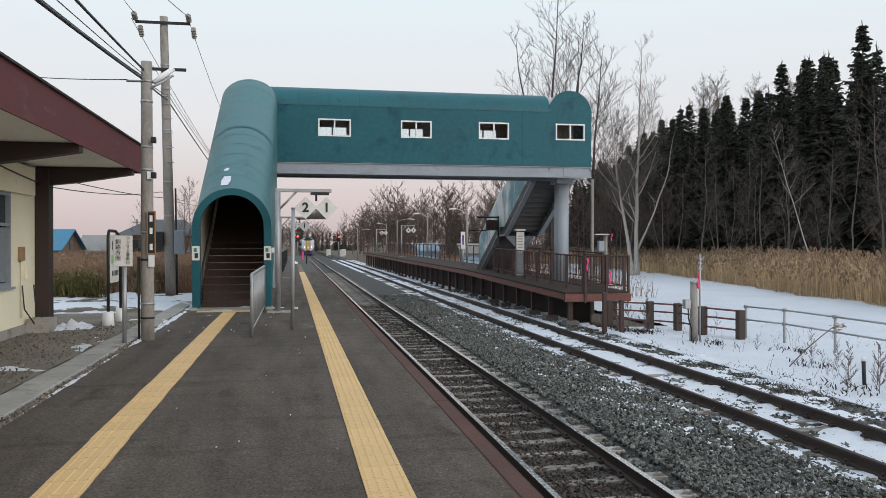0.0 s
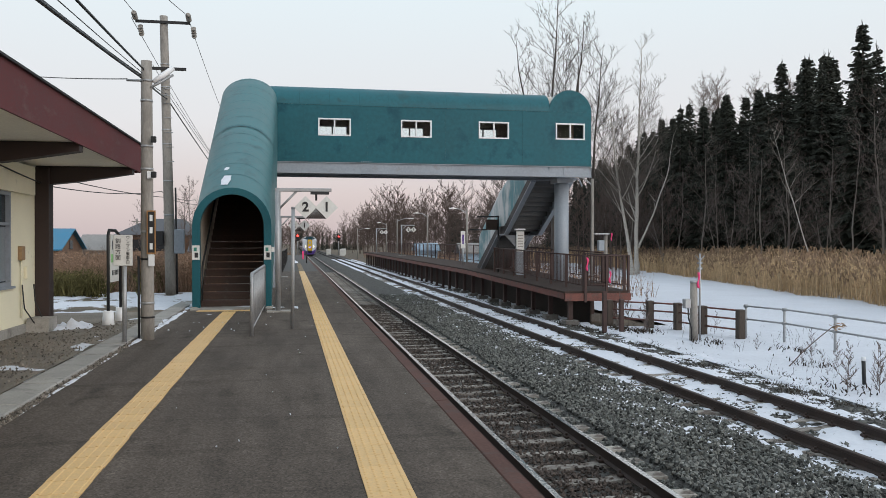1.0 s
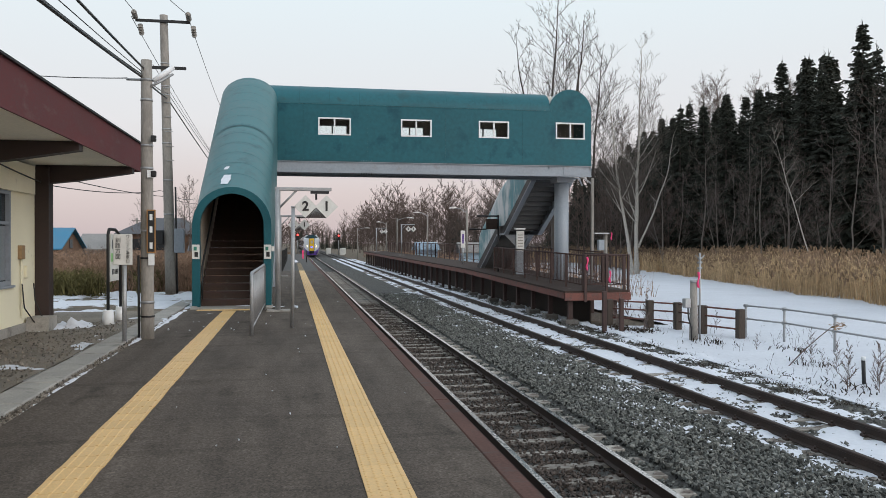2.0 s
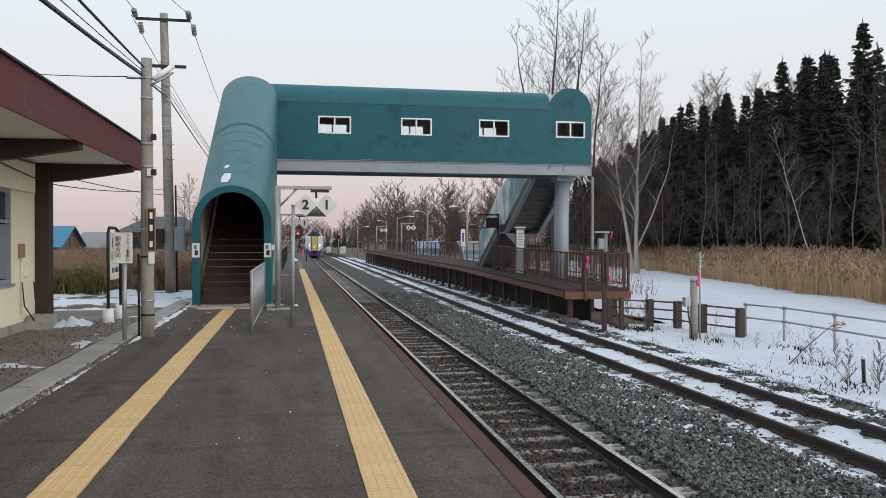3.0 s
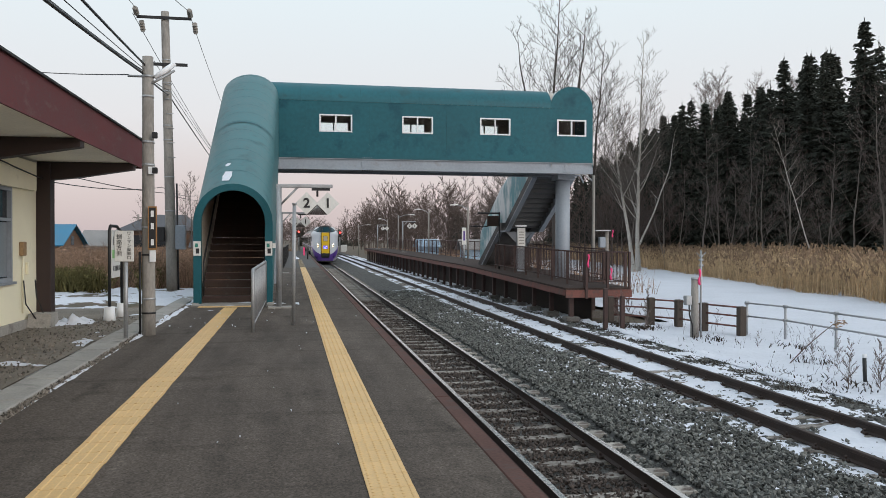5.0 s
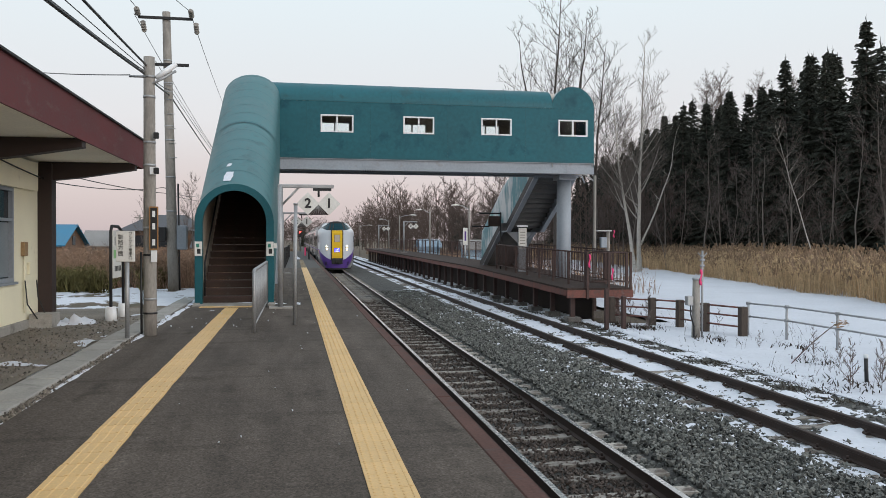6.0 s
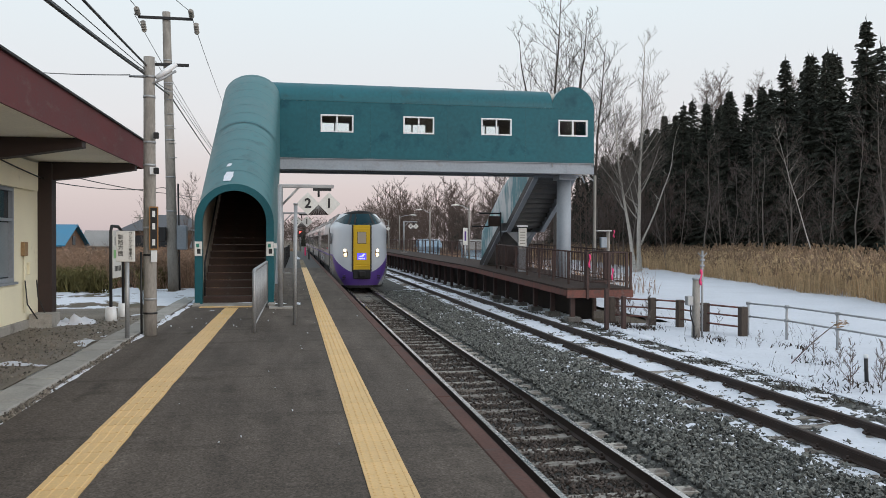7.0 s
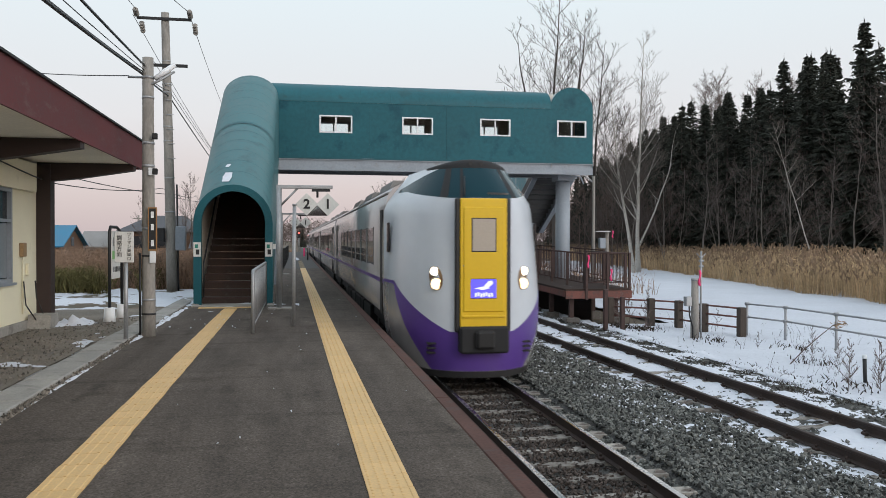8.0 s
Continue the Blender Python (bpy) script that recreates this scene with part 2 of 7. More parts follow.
def bm_tube(bm, p0, p1, r0, r1=None, n=8, caps=True):
    """A round bar from p0 to p1."""
    r1 = r0 if r1 is None else r1
    p0, p1 = Vector(p0), Vector(p1)
    q = (p1 - p0).to_track_quat("Z", "Y")
    rings = []
    for p, r in ((p0, r0), (p1, r1)):
        rings.append([bm.verts.new(p + q @ Vector((r * math.cos(a), r * math.sin(a), 0))) for a in [2 * math.pi * i / n for i in range(n)]])
    for i in range(n):
        f = bm.faces.new((rings[0][i], rings[0][(i + 1) % n], rings[1][(i + 1) % n], rings[1][i]))
        f.smooth = True
    if caps:
        bm.faces.new(rings[0][::-1])
        bm.faces.new(rings[1])


def bm_path(bm, pts, r, n=6):
    """A bar bent along points, one ring at each."""
    pts = [Vector(p) for p in pts]
    rings = []
    for i, p in enumerate(pts):
        d = (pts[min(i + 1, len(pts) - 1)] - pts[max(i - 1, 0)])
        q = d.to_track_quat("Z", "Y")
        rr = r[i] if isinstance(r, (list, tuple)) else r
        rings.append([bm.verts.new(p + q @ Vector((rr * math.cos(2 * math.pi * k / n), rr * math.sin(2 * math.pi * k / n), 0))) for k in range(n)])
    for a, b in zip(rings, rings[1:]):
        for i in range(n):
            f = bm.faces.new((a[i], a[(i + 1) % n], b[(i + 1) % n], b[i]))
            f.smooth = True
    bm.faces.new(rings[0][::-1])
    bm.faces.new(rings[-1])


def bm_loft(bm, rings, closed=False, caps=False, smooth=True):
    """A skin over rings of equal length."""
    vr = [[bm.verts.new(p) for p in r] for r in rings]
    n = len(vr[0])
    for a, b in zip(vr, vr[1:]):
        for i in range(n if closed else n - 1):
            f = bm.faces.new((a[i], a[(i + 1) % n], b[(i + 1) % n], b[i]))
            f.smooth = smooth
    if caps:
        bm.faces.new(vr[0][::-1])
        bm.faces.new(vr[-1])
    return vr


def bm_prism(bm, outline, axis, a, b):
    """An outline of (u, v) pairs pushed from a to b along axis x, y or z."""
    def at(u, v, w):
        return {"x": (w, u, v), "y": (u, w, v), "z": (u, v, w)}[axis]
    bm_loft(bm, [[at(u, v, w) for u, v in outline] for w in (a, b)], closed=True, caps=True, smooth=False)


def finish(bm, name, fix=True):
    if fix:
        bmesh.ops.recalc_face_normals(bm, faces=bm.faces)
    me = bpy.data.meshes.new(name)
    bm.to_mesh(me)
    bm.free()
    return me


def part(name, bm, material, parent=None, label="", at=None):
    """ONE mesh object from a bmesh, or from mesh data, under a thing or a part."""
    me = bm if isinstance(bm, bpy.types.Mesh) else finish(bm, name)
    if material and not me.materials:
        me.materials.append(material)
    ob = new(name, me)
    ob.parent = parent
    if at is not None:
        ob.matrix_basis = at if isinstance(at, Matrix) else Matrix.Translation(at)
    if label:
        ob["label"] = label
    return ob


def thing(name, label, category, at=(0, 0, 0), group="", kind=""):
    ob = new(name)
    ob.empty_display_size = 0.2
    ob.location = at
    return tagged(ob, label, category, group, kind)


def box(name, x0, x1, y0, y1, z0, z1, material, parent=None, label="", bevel=0.0):
    bm = bmesh.new()
    bm_box(bm, x0, x1, y0, y1, z0, z1, bevel)
    return part(name, bm, material, parent, label)


def tube(name, p0, p1, r, material, parent=None, label="", r1=None, n=10):
    bm = bmesh.new()
    bm_tube(bm, p0, p1, r, r1, n)
    return part(name, bm, material, parent, label)


def raw_mesh(name, verts, faces, smooth=False):
    me = bpy.data.meshes.new(name)
    me.from_pydata(verts, [], faces)
    if smooth:
        me.polygons.foreach_set("use_smooth", [True] * len(me.polygons))
    me.update()
    return me


def fast_mesh(name, co, idx, smooth=True):
    """A mesh from arrays: co is (n, 3), idx is (m, k) with k corners a face."""
    me = bpy.data.meshes.new(name)
    m, k = idx.shape
    me.vertices.add(len(co))
    me.vertices.foreach_set("co", np.ascontiguousarray(co, dtype=np.float32).ravel())
    me.loops.add(m * k)
    me.loops.foreach_set("vertex_index", np.ascontiguousarray(idx, dtype=np.int32).ravel())
    me.polygons.add(m)
    me.polygons.foreach_set("loop_start", np.arange(0, m * k, k, dtype=np.int32))
    me.polygons.foreach_set("use_smooth", np.full(m, smooth))
    me.update(calc_edges=True)
    return me


def lettering(name, text, size, at, material, parent, bold=0.0):
    """Words in the built-in font, turned into a thin mesh."""
    cu = bpy.data.curves.new(name, "FONT")
    cu.body, cu.size, cu.extrude, cu.align_x, cu.align_y = text, size, 0.003, "CENTER", "CENTER"
    cu.offset = bold
    tmp = new(name, cu)
    me = bpy.data.meshes.new_from_object(tmp.evaluated_get(bpy.context.evaluated_depsgraph_get()))
    bpy.data.objects.remove(tmp)
    me.materials.clear()
    return part(name, me, material, parent, at=at)


def soft_noise(x, y, s, seed=0.0):
    return noise.noise(Vector((x * s, y * s, seed)))

# ---------------------------------------------------------------- ground, platforms, tracks
RAIL_Z = -0.84          # top of the rails; the platform's surface is z = 0
TRACKS = (3.04, 6.93)   # centre lines
P2_X, P2_Y = 8.45, 24.6


def deck_z(y):
    return 0.05 + 0.0165 * (min(y, 40) - P2_Y) + 0.0035 * max(0, y - 40)


def ground_z(x, y):
    if x < -2.3:
        return -0.03 + 0.05 * soft_noise(x, y, 0.15) - 0.3 * min(max((y - 30) / 60, 0), 1)
    if x < 1.45:
        return -1.15
    return -1.13


def sheet(name, xs, ys, zf, material, label="", category="", kind="structure"):
    verts, faces, idx = [], [], {}
    for j, y in enumerate(ys):
        for i, x in enumerate(xs):
            z = zf(x, y)
            if z is not None:
                idx[i, j] = len(verts)
                verts.append((x, y, z))
    for j in range(len(ys) - 1):
        for i in range(len(xs) - 1):
            q = [(i, j), (i + 1, j), (i + 1, j + 1), (i, j + 1)]
            if all(k in idx for k in q):
                faces.append([idx[k] for k in q])
    ob = part(name, raw_mesh(name, verts, faces, True), material)
    return tagged(ob, label, category, "", kind)


def steps(a, b, d):
    return [a + (b - a) * i / max(1, round((b - a) / d)) for i in range(max(1, round((b - a) / d)) + 1)]


M_FIELD = surf("dead_grass_soil", (0.115, 0.085, 0.058), 0.95, var=0.4, scale=0.4, fine=6, bump=0.8, stain=(0.075, 0.068, 0.04), stain_at=0.55, depth=0.05)
gx = [-2500, -600, -200, -90] + steps(-50, -2.6, 2.4) + [-2.31, -2.29, 1.44, 1.46] + steps(3, 40, 1.5) + [60, 100, 200, 600, 2500]
gy = [-400, -60, -20] + steps(-8, 60, 2.0) + [80, 110, 160, 260, 500, 1200, 2500]
ground = sheet("ground", gx, gy, ground_z, M_FIELD, "brown winter soil with dead grass reaching the horizon", "ground")

# station yard beside the platform
yard = sheet("yard", steps(-14, -2.96, 0.6), steps(-6, 19.5, 0.8), lambda x, y: ground_z(x, y) + 0.045, M_GRAVEL,
             "grey-brown gravelled station yard with worn patches", "yard")

# main platform
platform = thing("platform", "dark asphalt railway platform with a dull red edge", "platform", kind="structure")
box("slab", -2.46, 1.375, -8, 46.2, -1.14, 0.0, M_ASPHALT, platform)
box("old_slab", -2.46, 1.375, 46.2, 112, -1.14, -0.012, M_ASPHALT_OLD, platform, "older worn asphalt")
for k in range(30):
    y0 = -8 + 4 * k
    box("edge_stone", 1.379, 1.53, y0 + 0.005, y0 + 3.995, -0.26, 0.002, M_EDGE, platform, "dull red edge stone", 0.012)
box("platform_wall", 1.379, 1.46, -8, 112, -1.14, -0.262, M_CONC_DARK, platform, "stained concrete platform wall")

kerb = thing("kerb", "worn concrete kerb along the back of the platform", "kerb", kind="structure")
for k in range(24):
    y0 = -6 + 1.2 * k
    box("kerb_stone", -2.955, -2.57, y0 + 0.006, y0 + 1.194, -0.15, 0.028 + 0.004 * math.sin(k * 2.1), M_CONCRETE, kerb, "", 0.012)
box("gutter", -2.568, -2.462, -6, 23, -0.2, -0.012, M_GRAVEL, kerb, "gravel strip")


def tactile_mesh(bars):
    bm = bmesh.new()
    bm_box(bm, 0.002, 0.298, 0.0025, 0.2975, 0.0, 0.008)
    if bars:
        for i in range(4):
            x = 0.0375 + 0.075 * i
            bm_prism(bm, [(x - 0.013, 0.008), (x - 0.009, 0.0125), (x + 0.009, 0.0125), (x + 0.013, 0.008)], "y", 0.012, 0.288)
    else:
        for i in range(5):
            for j in range(5):
                bm_tube(bm, (0.03 + 0.06 * i, 0.03 + 0.06 * j, 0.008), (0.03 + 0.06 * i, 0.03 + 0.06 * j, 0.0125), 0.012, 0.007, 5)
        bm_prism(bm, [(0.262, 0.008), (0.267, 0.0115), (0.283, 0.0115), (0.288, 0.008)], "y", 0.01, 0.29)
    me = finish(bm, "tile")
    me.materials.append(M_TACTILE)
    return me


dot_tile, bar_tile = tactile_mesh(False), tactile_mesh(True)
old_tile = dot_tile.copy()
old_tile.materials.clear()
old_tile.materials.append(M_TACTILE_OLD)
warning_strip = thing("tactile_strip", "yellow dotted tactile warning strip along the platform edge", "tactile paving", kind="structure")
for k in range(146):
    part("tile", dot_tile, None, warning_strip, at=pose(0.455 - 0.0012 * k, 2.4 + 0.3 * k, 0, 0, 0, random.uniform(-0.25, 0.25)))
for k in range(60):
    part("tile", old_tile, None, warning_strip, at=(0.28 - 0.001 * k, 46.25 + 0.3 * k, -0.011))
guide_strip = thing("tactile_strip", "yellow barred tactile guiding strip to the stairs", "tactile paving", kind="structure")
for k in range(54):
    part("tile", bar_tile, None, guide_strip, at=pose(-1.605 + random.uniform(-0.006, 0.006), 3.0 + 0.3 * k, 0, 0, 0, random.uniform(-0.4, 0.4)))
for k in range(4):
    part("tile", dot_tile, None, guide_strip, at=(-2.2 + 0.3 * k, 19.35, 0))

# ---------------------------------------------------------------- tracks


def bed_z(x, y):
    """The ballast's surface: low between the near rails, heaped between the tracks."""
    return (RAIL_Z - 0.175 + 0.03 * soft_noise(x, y, 1.3) + (0.055 if abs(x - 5.0) < 0.9 else 0) - (0.014 if x < 4.1 else 0)
            - max(0, x - 8.2) * 0.02)


bed = sheet("ballast_bed", steps(1.47, 9.2, 0.18), steps(-6, 60, 0.4) + steps(64, 300, 8),
            lambda x, y: bed_z(x, y) - 0.01,
            M_BALLAST, "grey crushed stone ballast bed", "ballast")


def rail_mesh(y0, y1):
    """Foot, web and head of a rail, as one bar; material 1 on the running surface."""
    prof = [(-0.062, -0.145), (0.062, -0.145), (0.062, -0.132), (0.014, -0.118), (0.010, -0.045), (0.033, -0.034), (0.033, -0.006), (0.026, 0.0),
            (-0.026, 0.0), (-0.033, -0.006), (-0.033, -0.034), (-0.010, -0.045), (-0.014, -0.118), (-0.062, -0.132)]
    bm = bmesh.new()
    bm_loft(bm, [[(u, y, v) for u, v in prof] for y in (y0, y1)], closed=True, caps=True, smooth=False)
    return finish(bm, "rail")


def rail_for(head):
    me = rail_mesh(-6, 300)
    me.materials.append(M_RAIL)
    me.materials.append(head)
    for p in me.polygons:
        if p.normal.z > 0.5 and p.center.z > -0.01:
            p.material_index = 1
    return me


rail_kinds = (rail_for(M_RAIL_TOP), rail_for(M_RAIL))


def sleeper_mesh():
    bm = bmesh.new()
    bm_loft(bm, [[(-w, y, 0), (-w * 0.8, y, z), (w * 0.8, y, z), (w, y, 0)] for y, w, z in
                 ((-1.0, 0.13, 0.17), (-0.55, 0.13, 0.17), (-0.3, 0.11, 0.14), (0.3, 0.11, 0.14), (0.55, 0.13, 0.17), (1.0, 0.13, 0.17))], caps=True, smooth=False)
    bmesh.ops.rotate(bm, verts=bm.verts, matrix=Matrix.Rotation(radians(90), 3, "Z"))
    return finish(bm, "sleeper")


sleeper = sleeper_mesh()
sleeper.materials.append(M_SLEEPER)
clip = bmesh.new()
for s in (-1, 1):
    bm_box(clip, s * 0.085 - 0.03, s * 0.085 + 0.03, -0.045, 0.045, -0.15, -0.112, 0.008)
    bm_tube(clip, (s * 0.085, 0, -0.112), (s * 0.085, 0, -0.075), 0.016, n=6)
clip = finish(clip, "fastener")
for ti, tx in enumerate(TRACKS):
    track = thing("track", ("railway track with shiny rail heads on brown ballast" if ti == 0 else
                            "little-used railway track with dark rusty rails lying in snow"), "track", (tx, 0, RAIL_Z), "station tracks", "structure")
    for s in (-1, 1):
        part("rail", rail_kinds[ti], None, track, at=(s * 0.566, 0, 0))
    for k in range(120):
        y = 1.2 + 0.60 * k + random.uniform(-0.03, 0.03)
        part("sleeper", sleeper, None, track, at=pose(0, y, -0.314 + random.uniform(-0.012, 0.008), 0, 0, random.uniform(-1.2, 1.2)))
        if y < 34:
            for s in (-1, 1):
                part("fastener", clip, M_RAIL, track, at=(s * 0.566, y, 0))


def stones(name, count, area, size, zf, material, label, dense=None):
    """Loose broken stones, all in one mesh."""
    rng = np.random.default_rng(len(name) * 7 + count)
    base = np.array([(1, 0, 0), (0, 1, 0), (-1, 0, 0), (0, -1, 0), (0, 0, 1), (0, 0, -1)], float)
    tri = np.array([(0, 1, 4), (1, 2, 4), (2, 3, 4), (3, 0, 4), (1, 0, 5), (2, 1, 5), (3, 2, 5), (0, 3, 5)])
    x0, x1, y0, y1 = area
    xy = np.stack([rng.uniform(x0, x1, count), y0 + (y1 - y0) * rng.uniform(0, 1, count) ** 1.7], 1)
    if dense:
        xy = np.array([p for p in xy if dense(*p)])
    n = len(xy)
    s = rng.uniform(*size, (n, 1, 1)) * rng.uniform(0.6, 1.25, (n, 1, 3))
    v = (base[None] + rng.uniform(-0.35, 0.35, (n, 6, 3))) * s
    q = rng.normal(size=(n, 4))
    q /= np.linalg.norm(q, axis=1)[:, None]
    w, a, b, c = q.T
    R = np.stack([1 - 2 * (b * b + c * c), 2 * (a * b - c * w), 2 * (a * c + b * w), 2 * (a * b + c * w), 1 - 2 * (a * a + c * c), 2 * (b * c - a * w),
                  2 * (a * c - b * w), 2 * (b * c + a * w), 1 - 2 * (a * a + b * b)], 1).reshape(n, 3, 3)
    v = np.einsum("nij,nkj->nki", R, v)
    z = np.array([zf(*p) for p in xy]) + rng.uniform(-0.012, 0.022, n)
    v += np.concatenate([xy, z[:, None]], 1)[:, None]
    f = (tri[None] + 6 * np.arange(n)[:, None, None]).reshape(-1, 3)
    ob = part(name, raw_mesh(name, v.reshape(-1, 3).tolist(), f.tolist()), material)
    return tagged(ob, label, "ballast", "", "stuff")


def off_rail(x, y):
    return min(abs(abs(x - t) - 0.566) for t in TRACKS) > 0.07


stones("ballast_stones", 52000, (3.75, 6.2, 3.5, 40), (0.02, 0.038), bed_z, M_STONE, "loose grey-green crushed ballast stones", off_rail)
stones("rusty_ballast_stones", 24000, (1.55, 3.72, 3.5, 34), (0.018, 0.032), lambda x, y: bed_z(x, y) - 0.0, M_STONE_RUST,
       "rust-stained brown ballast stones between the rails", off_rail)
stones("snowy_ballast_stones", 20000, (6.2, 9.1, 5, 40), (0.02, 0.036), lambda x, y: bed_z(x, y) - 0.022, M_STONE, "dark ballast stones showing through thin snow", off_rail)


def snow_z(x, y):
    """Thin snow on the ballast: it shows where it rises over the stones."""
    n = soft_noise(x, y, 0.9, 3.1) + 0.7 * soft_noise(x, y, 3.1, 5.2) + 0.9 * soft_noise(x, y, 7.5, 1.2)
    if abs(x - TRACKS[1]) < 0.54:
        k = 0.010
    elif x > 8.95:
        k = 0.030
    elif x > 8.3:
        k = -0.014
    elif x > 7.45:
        k = 0.012
    elif 5.85 < x < 6.42:
        k = 0.014
    elif x > 4.6:
        k = -0.026
    else:
        k = -0.075
    return bed_z(x, y) + k + 0.045 * n


stones("ballast_snow", 5200, (4.55, 6.3, 4, 40), (0.012, 0.034), lambda x, y: bed_z(x, y) + 0.006, M_SNOW, "small scraps of snow caught between ballast stones",
       lambda x, y: off_rail(x, y) and soft_noise(x, y, 1.1, 6.0) + 0.5 * soft_noise(x, y, 3.3, 2.0) + 0.16 * (x - 5.8) > 0.18)
sheet("thin_snow", steps(3.75, 9.3, 0.07), steps(4, 42, 0.09), snow_z, M_SNOW, "thin patchy snow lying on the ballast", "snow", "stuff")
sheet("far_thin_snow", steps(5.75, 9.2, 0.15), steps(42, 130, 0.5), snow_z, M_SNOW, "thin snow between far rails", "snow", "stuff")

# ---------------------------------------------------------------- covered footbridge
BY0, BY1 = 29.0, 30.8        # faces of the bridge
BX0, BX1 = -2.34, 10.95
TUBE_X = (-2.34, -0.56)
END_X = (9.30, 10.95)
SPRING, APEX, FLOOR = 6.45, 7.27, 4.47
bridge = thing("footbridge", "teal covered railway footbridge with barrel roof and grey girder", "footbridge")


def arch(x0, x1, z_low, z_spring, z_top, n=18):
    """Half an outline of wall and barrel roof over a width, from low left over the top to low right."""
    c, r = (x0 + x1) / 2, (x1 - x0) / 2
    pts = [(x0, z_low)]
    for i in range(n + 1):
        a = math.pi * (1 - i / n)
        pts.append((c + r * math.cos(a), z_spring + (z_top - z_spring) * math.sin(a)))
    return pts + [(x1, z_low)]


def wall_x(name, x0, x1, y, z0, z1, holes, material, parent, thick=0.06, label=""):
    """A wall along x with openings (xa, xb, za, zb) right through it."""
    bm = bmesh.new()
    xs = sorted({x0, x1, *[h[0] for h in holes], *[h[1] for h in holes]})
    zs = sorted({z0, z1, *[h[2] for h in holes], *[h[3] for h in holes]})
    solid = {(i, j) for i in range(len(xs) - 1) for j in range(len(zs) - 1)
             if not any(h[0] < (xs[i] + xs[i + 1]) / 2 < h[1] and h[2] < (zs[j] + zs[j + 1]) / 2 < h[3] for h in holes)}
    grid = {(i, j, k): bm.verts.new((xs[i], y + thick * k, zs[j])) for i in range(len(xs)) for j in range(len(zs)) for k in (0, 1)}
    for i, j in solid:
        c = ((i, j), (i + 1, j), (i + 1, j + 1), (i, j + 1))
        for k in (0, 1):
            bm.faces.new([grid[a, b, k] for a, b in c])
        for (a, b), (d, e), near in ((c[0], c[1], (i, j - 1)), (c[1], c[2], (i + 1, j)), (c[2], c[3], (i, j + 1)), (c[3], c[0], (i - 1, j))):
            if near not in solid:
                bm.faces.new([grid[a, b, 0], grid[d, e, 0], grid[d, e, 1], grid[a, b, 1]])
    return part(name, bm, material, parent, label)


front_holes = [(0.86, 1.98, 5.38, 5.97), (3.79, 4.88, 5.39, 5.98), (6.65, 7.76, 5.41, 6.0), (9.58, 10.68, 5.44, 6.02)]
back_holes = [(0.86, 1.98, 5.38, 5.97), (3.79, 4.88, 5.39, 5.98), (6.65, 7.76, 5.41, 6.0)]
front_wall = wall_x("front_wall", TUBE_X[1], BX1, BY0, FLOOR + 0.003, SPRING, front_holes, M_TEAL, bridge)
back_wall = wall_x("back_wall", BX0, END_X[0], BY1 - 0.06, FLOOR + 0.003, SPRING, back_holes, M_TEAL, bridge)
wall_x("front_lining", TUBE_X[1], BX1 - 0.1, BY0 + 0.062, FLOOR + 0.1, SPRING + 0.05, front_holes, M_INNER, bridge, 0.02, "beige inner lining")
wall_x("back_lining", BX0 + 0.1, END_X[0], BY1 - 0.084, FLOOR + 0.1, SPRING + 0.05, back_holes, M_INNER, bridge, 0.02, "beige inner lining")
box("end_wall", BX1 - 0.06, BX1 + 0.002, BY0 + 0.001, BY1, FLOOR + 0.003, SPRING, M_TEAL, bridge)
box("left_end_wall", BX0, BX0 + 0.06, BY0 - 0.4, BY1, FLOOR + 0.003, SPRING, M_TEAL, bridge)
box("floor_plate", BX0 + 0.06, BX1 - 0.06, BY0 + 0.06, BY1 - 0.06, FLOOR - 0.15, FLOOR, M_DARK_STEEL, bridge, "dark underside plate")
# sheet seams on the wall face
for x in (0.35, 2.6, 5.4, 8.3):
    box("seam", x - 0.008, x + 0.008, BY0 - 0.006, BY0 + 0.01, FLOOR + 0.02, SPRING, M_TEAL_TRIM, bridge)
box("drip_edge", TUBE_X[1], BX1 + 0.01, BY0 - 0.03, BY0 - 0.001, FLOOR - 0.03, FLOOR + 0.03, M_TEAL_TRIM, bridge, "dark teal drip edge")

# roof along the bridge
def barrel(name, ys, inset, material, parent, x0=BX0 + 0.02, x1=END_X[0] + 0.8, apex=7.2):
    bm = bmesh.new()
    prof = arch(BY0 - 0.012 + inset, BY1 + 0.012 - inset, SPRING - 0.02, SPRING, apex - inset)[1:-1]
    bm_loft(bm, [[(x, u, v) for u, v in prof] for x in ys])
    return part(name, bm, material, parent)


# the wall's teal, lightened a little: skylight on the upward roof put into the colour
M_BRIDGE_ROOF_SKYLIT = surf("teal_bridge_roof_skylit", (0.016, 0.104, 0.128), 0.5, var=0.16, scale=0.6, fine=9, bump=0.06, stain=(0.020, 0.078, 0.09), stain_at=0.6, spec=0.3)
roof = barrel("roof", steps(BX0 + 0.9, END_X[0] + 0.04, 1.2), 0.0, M_BRIDGE_ROOF_SKYLIT, bridge)
barrel("ceiling_lining", steps(BX0 + 0.9, END_X[0] + 0.82, 2.4), 0.06, M_INNER, bridge)
for k in range(9):
    x = 0.2 + 1.05 * k
    bm = bmesh.new()
    a = arch(BY0 - 0.018, BY1 + 0.018, SPRING, SPRING, 7.206)[1:-1]
    bm_loft(bm, [[(x + d, u, v) for u, v in a] for d in (-0.008, 0.008)])
    part("roof_seam", bm, M_TEAL_TRIM, bridge)


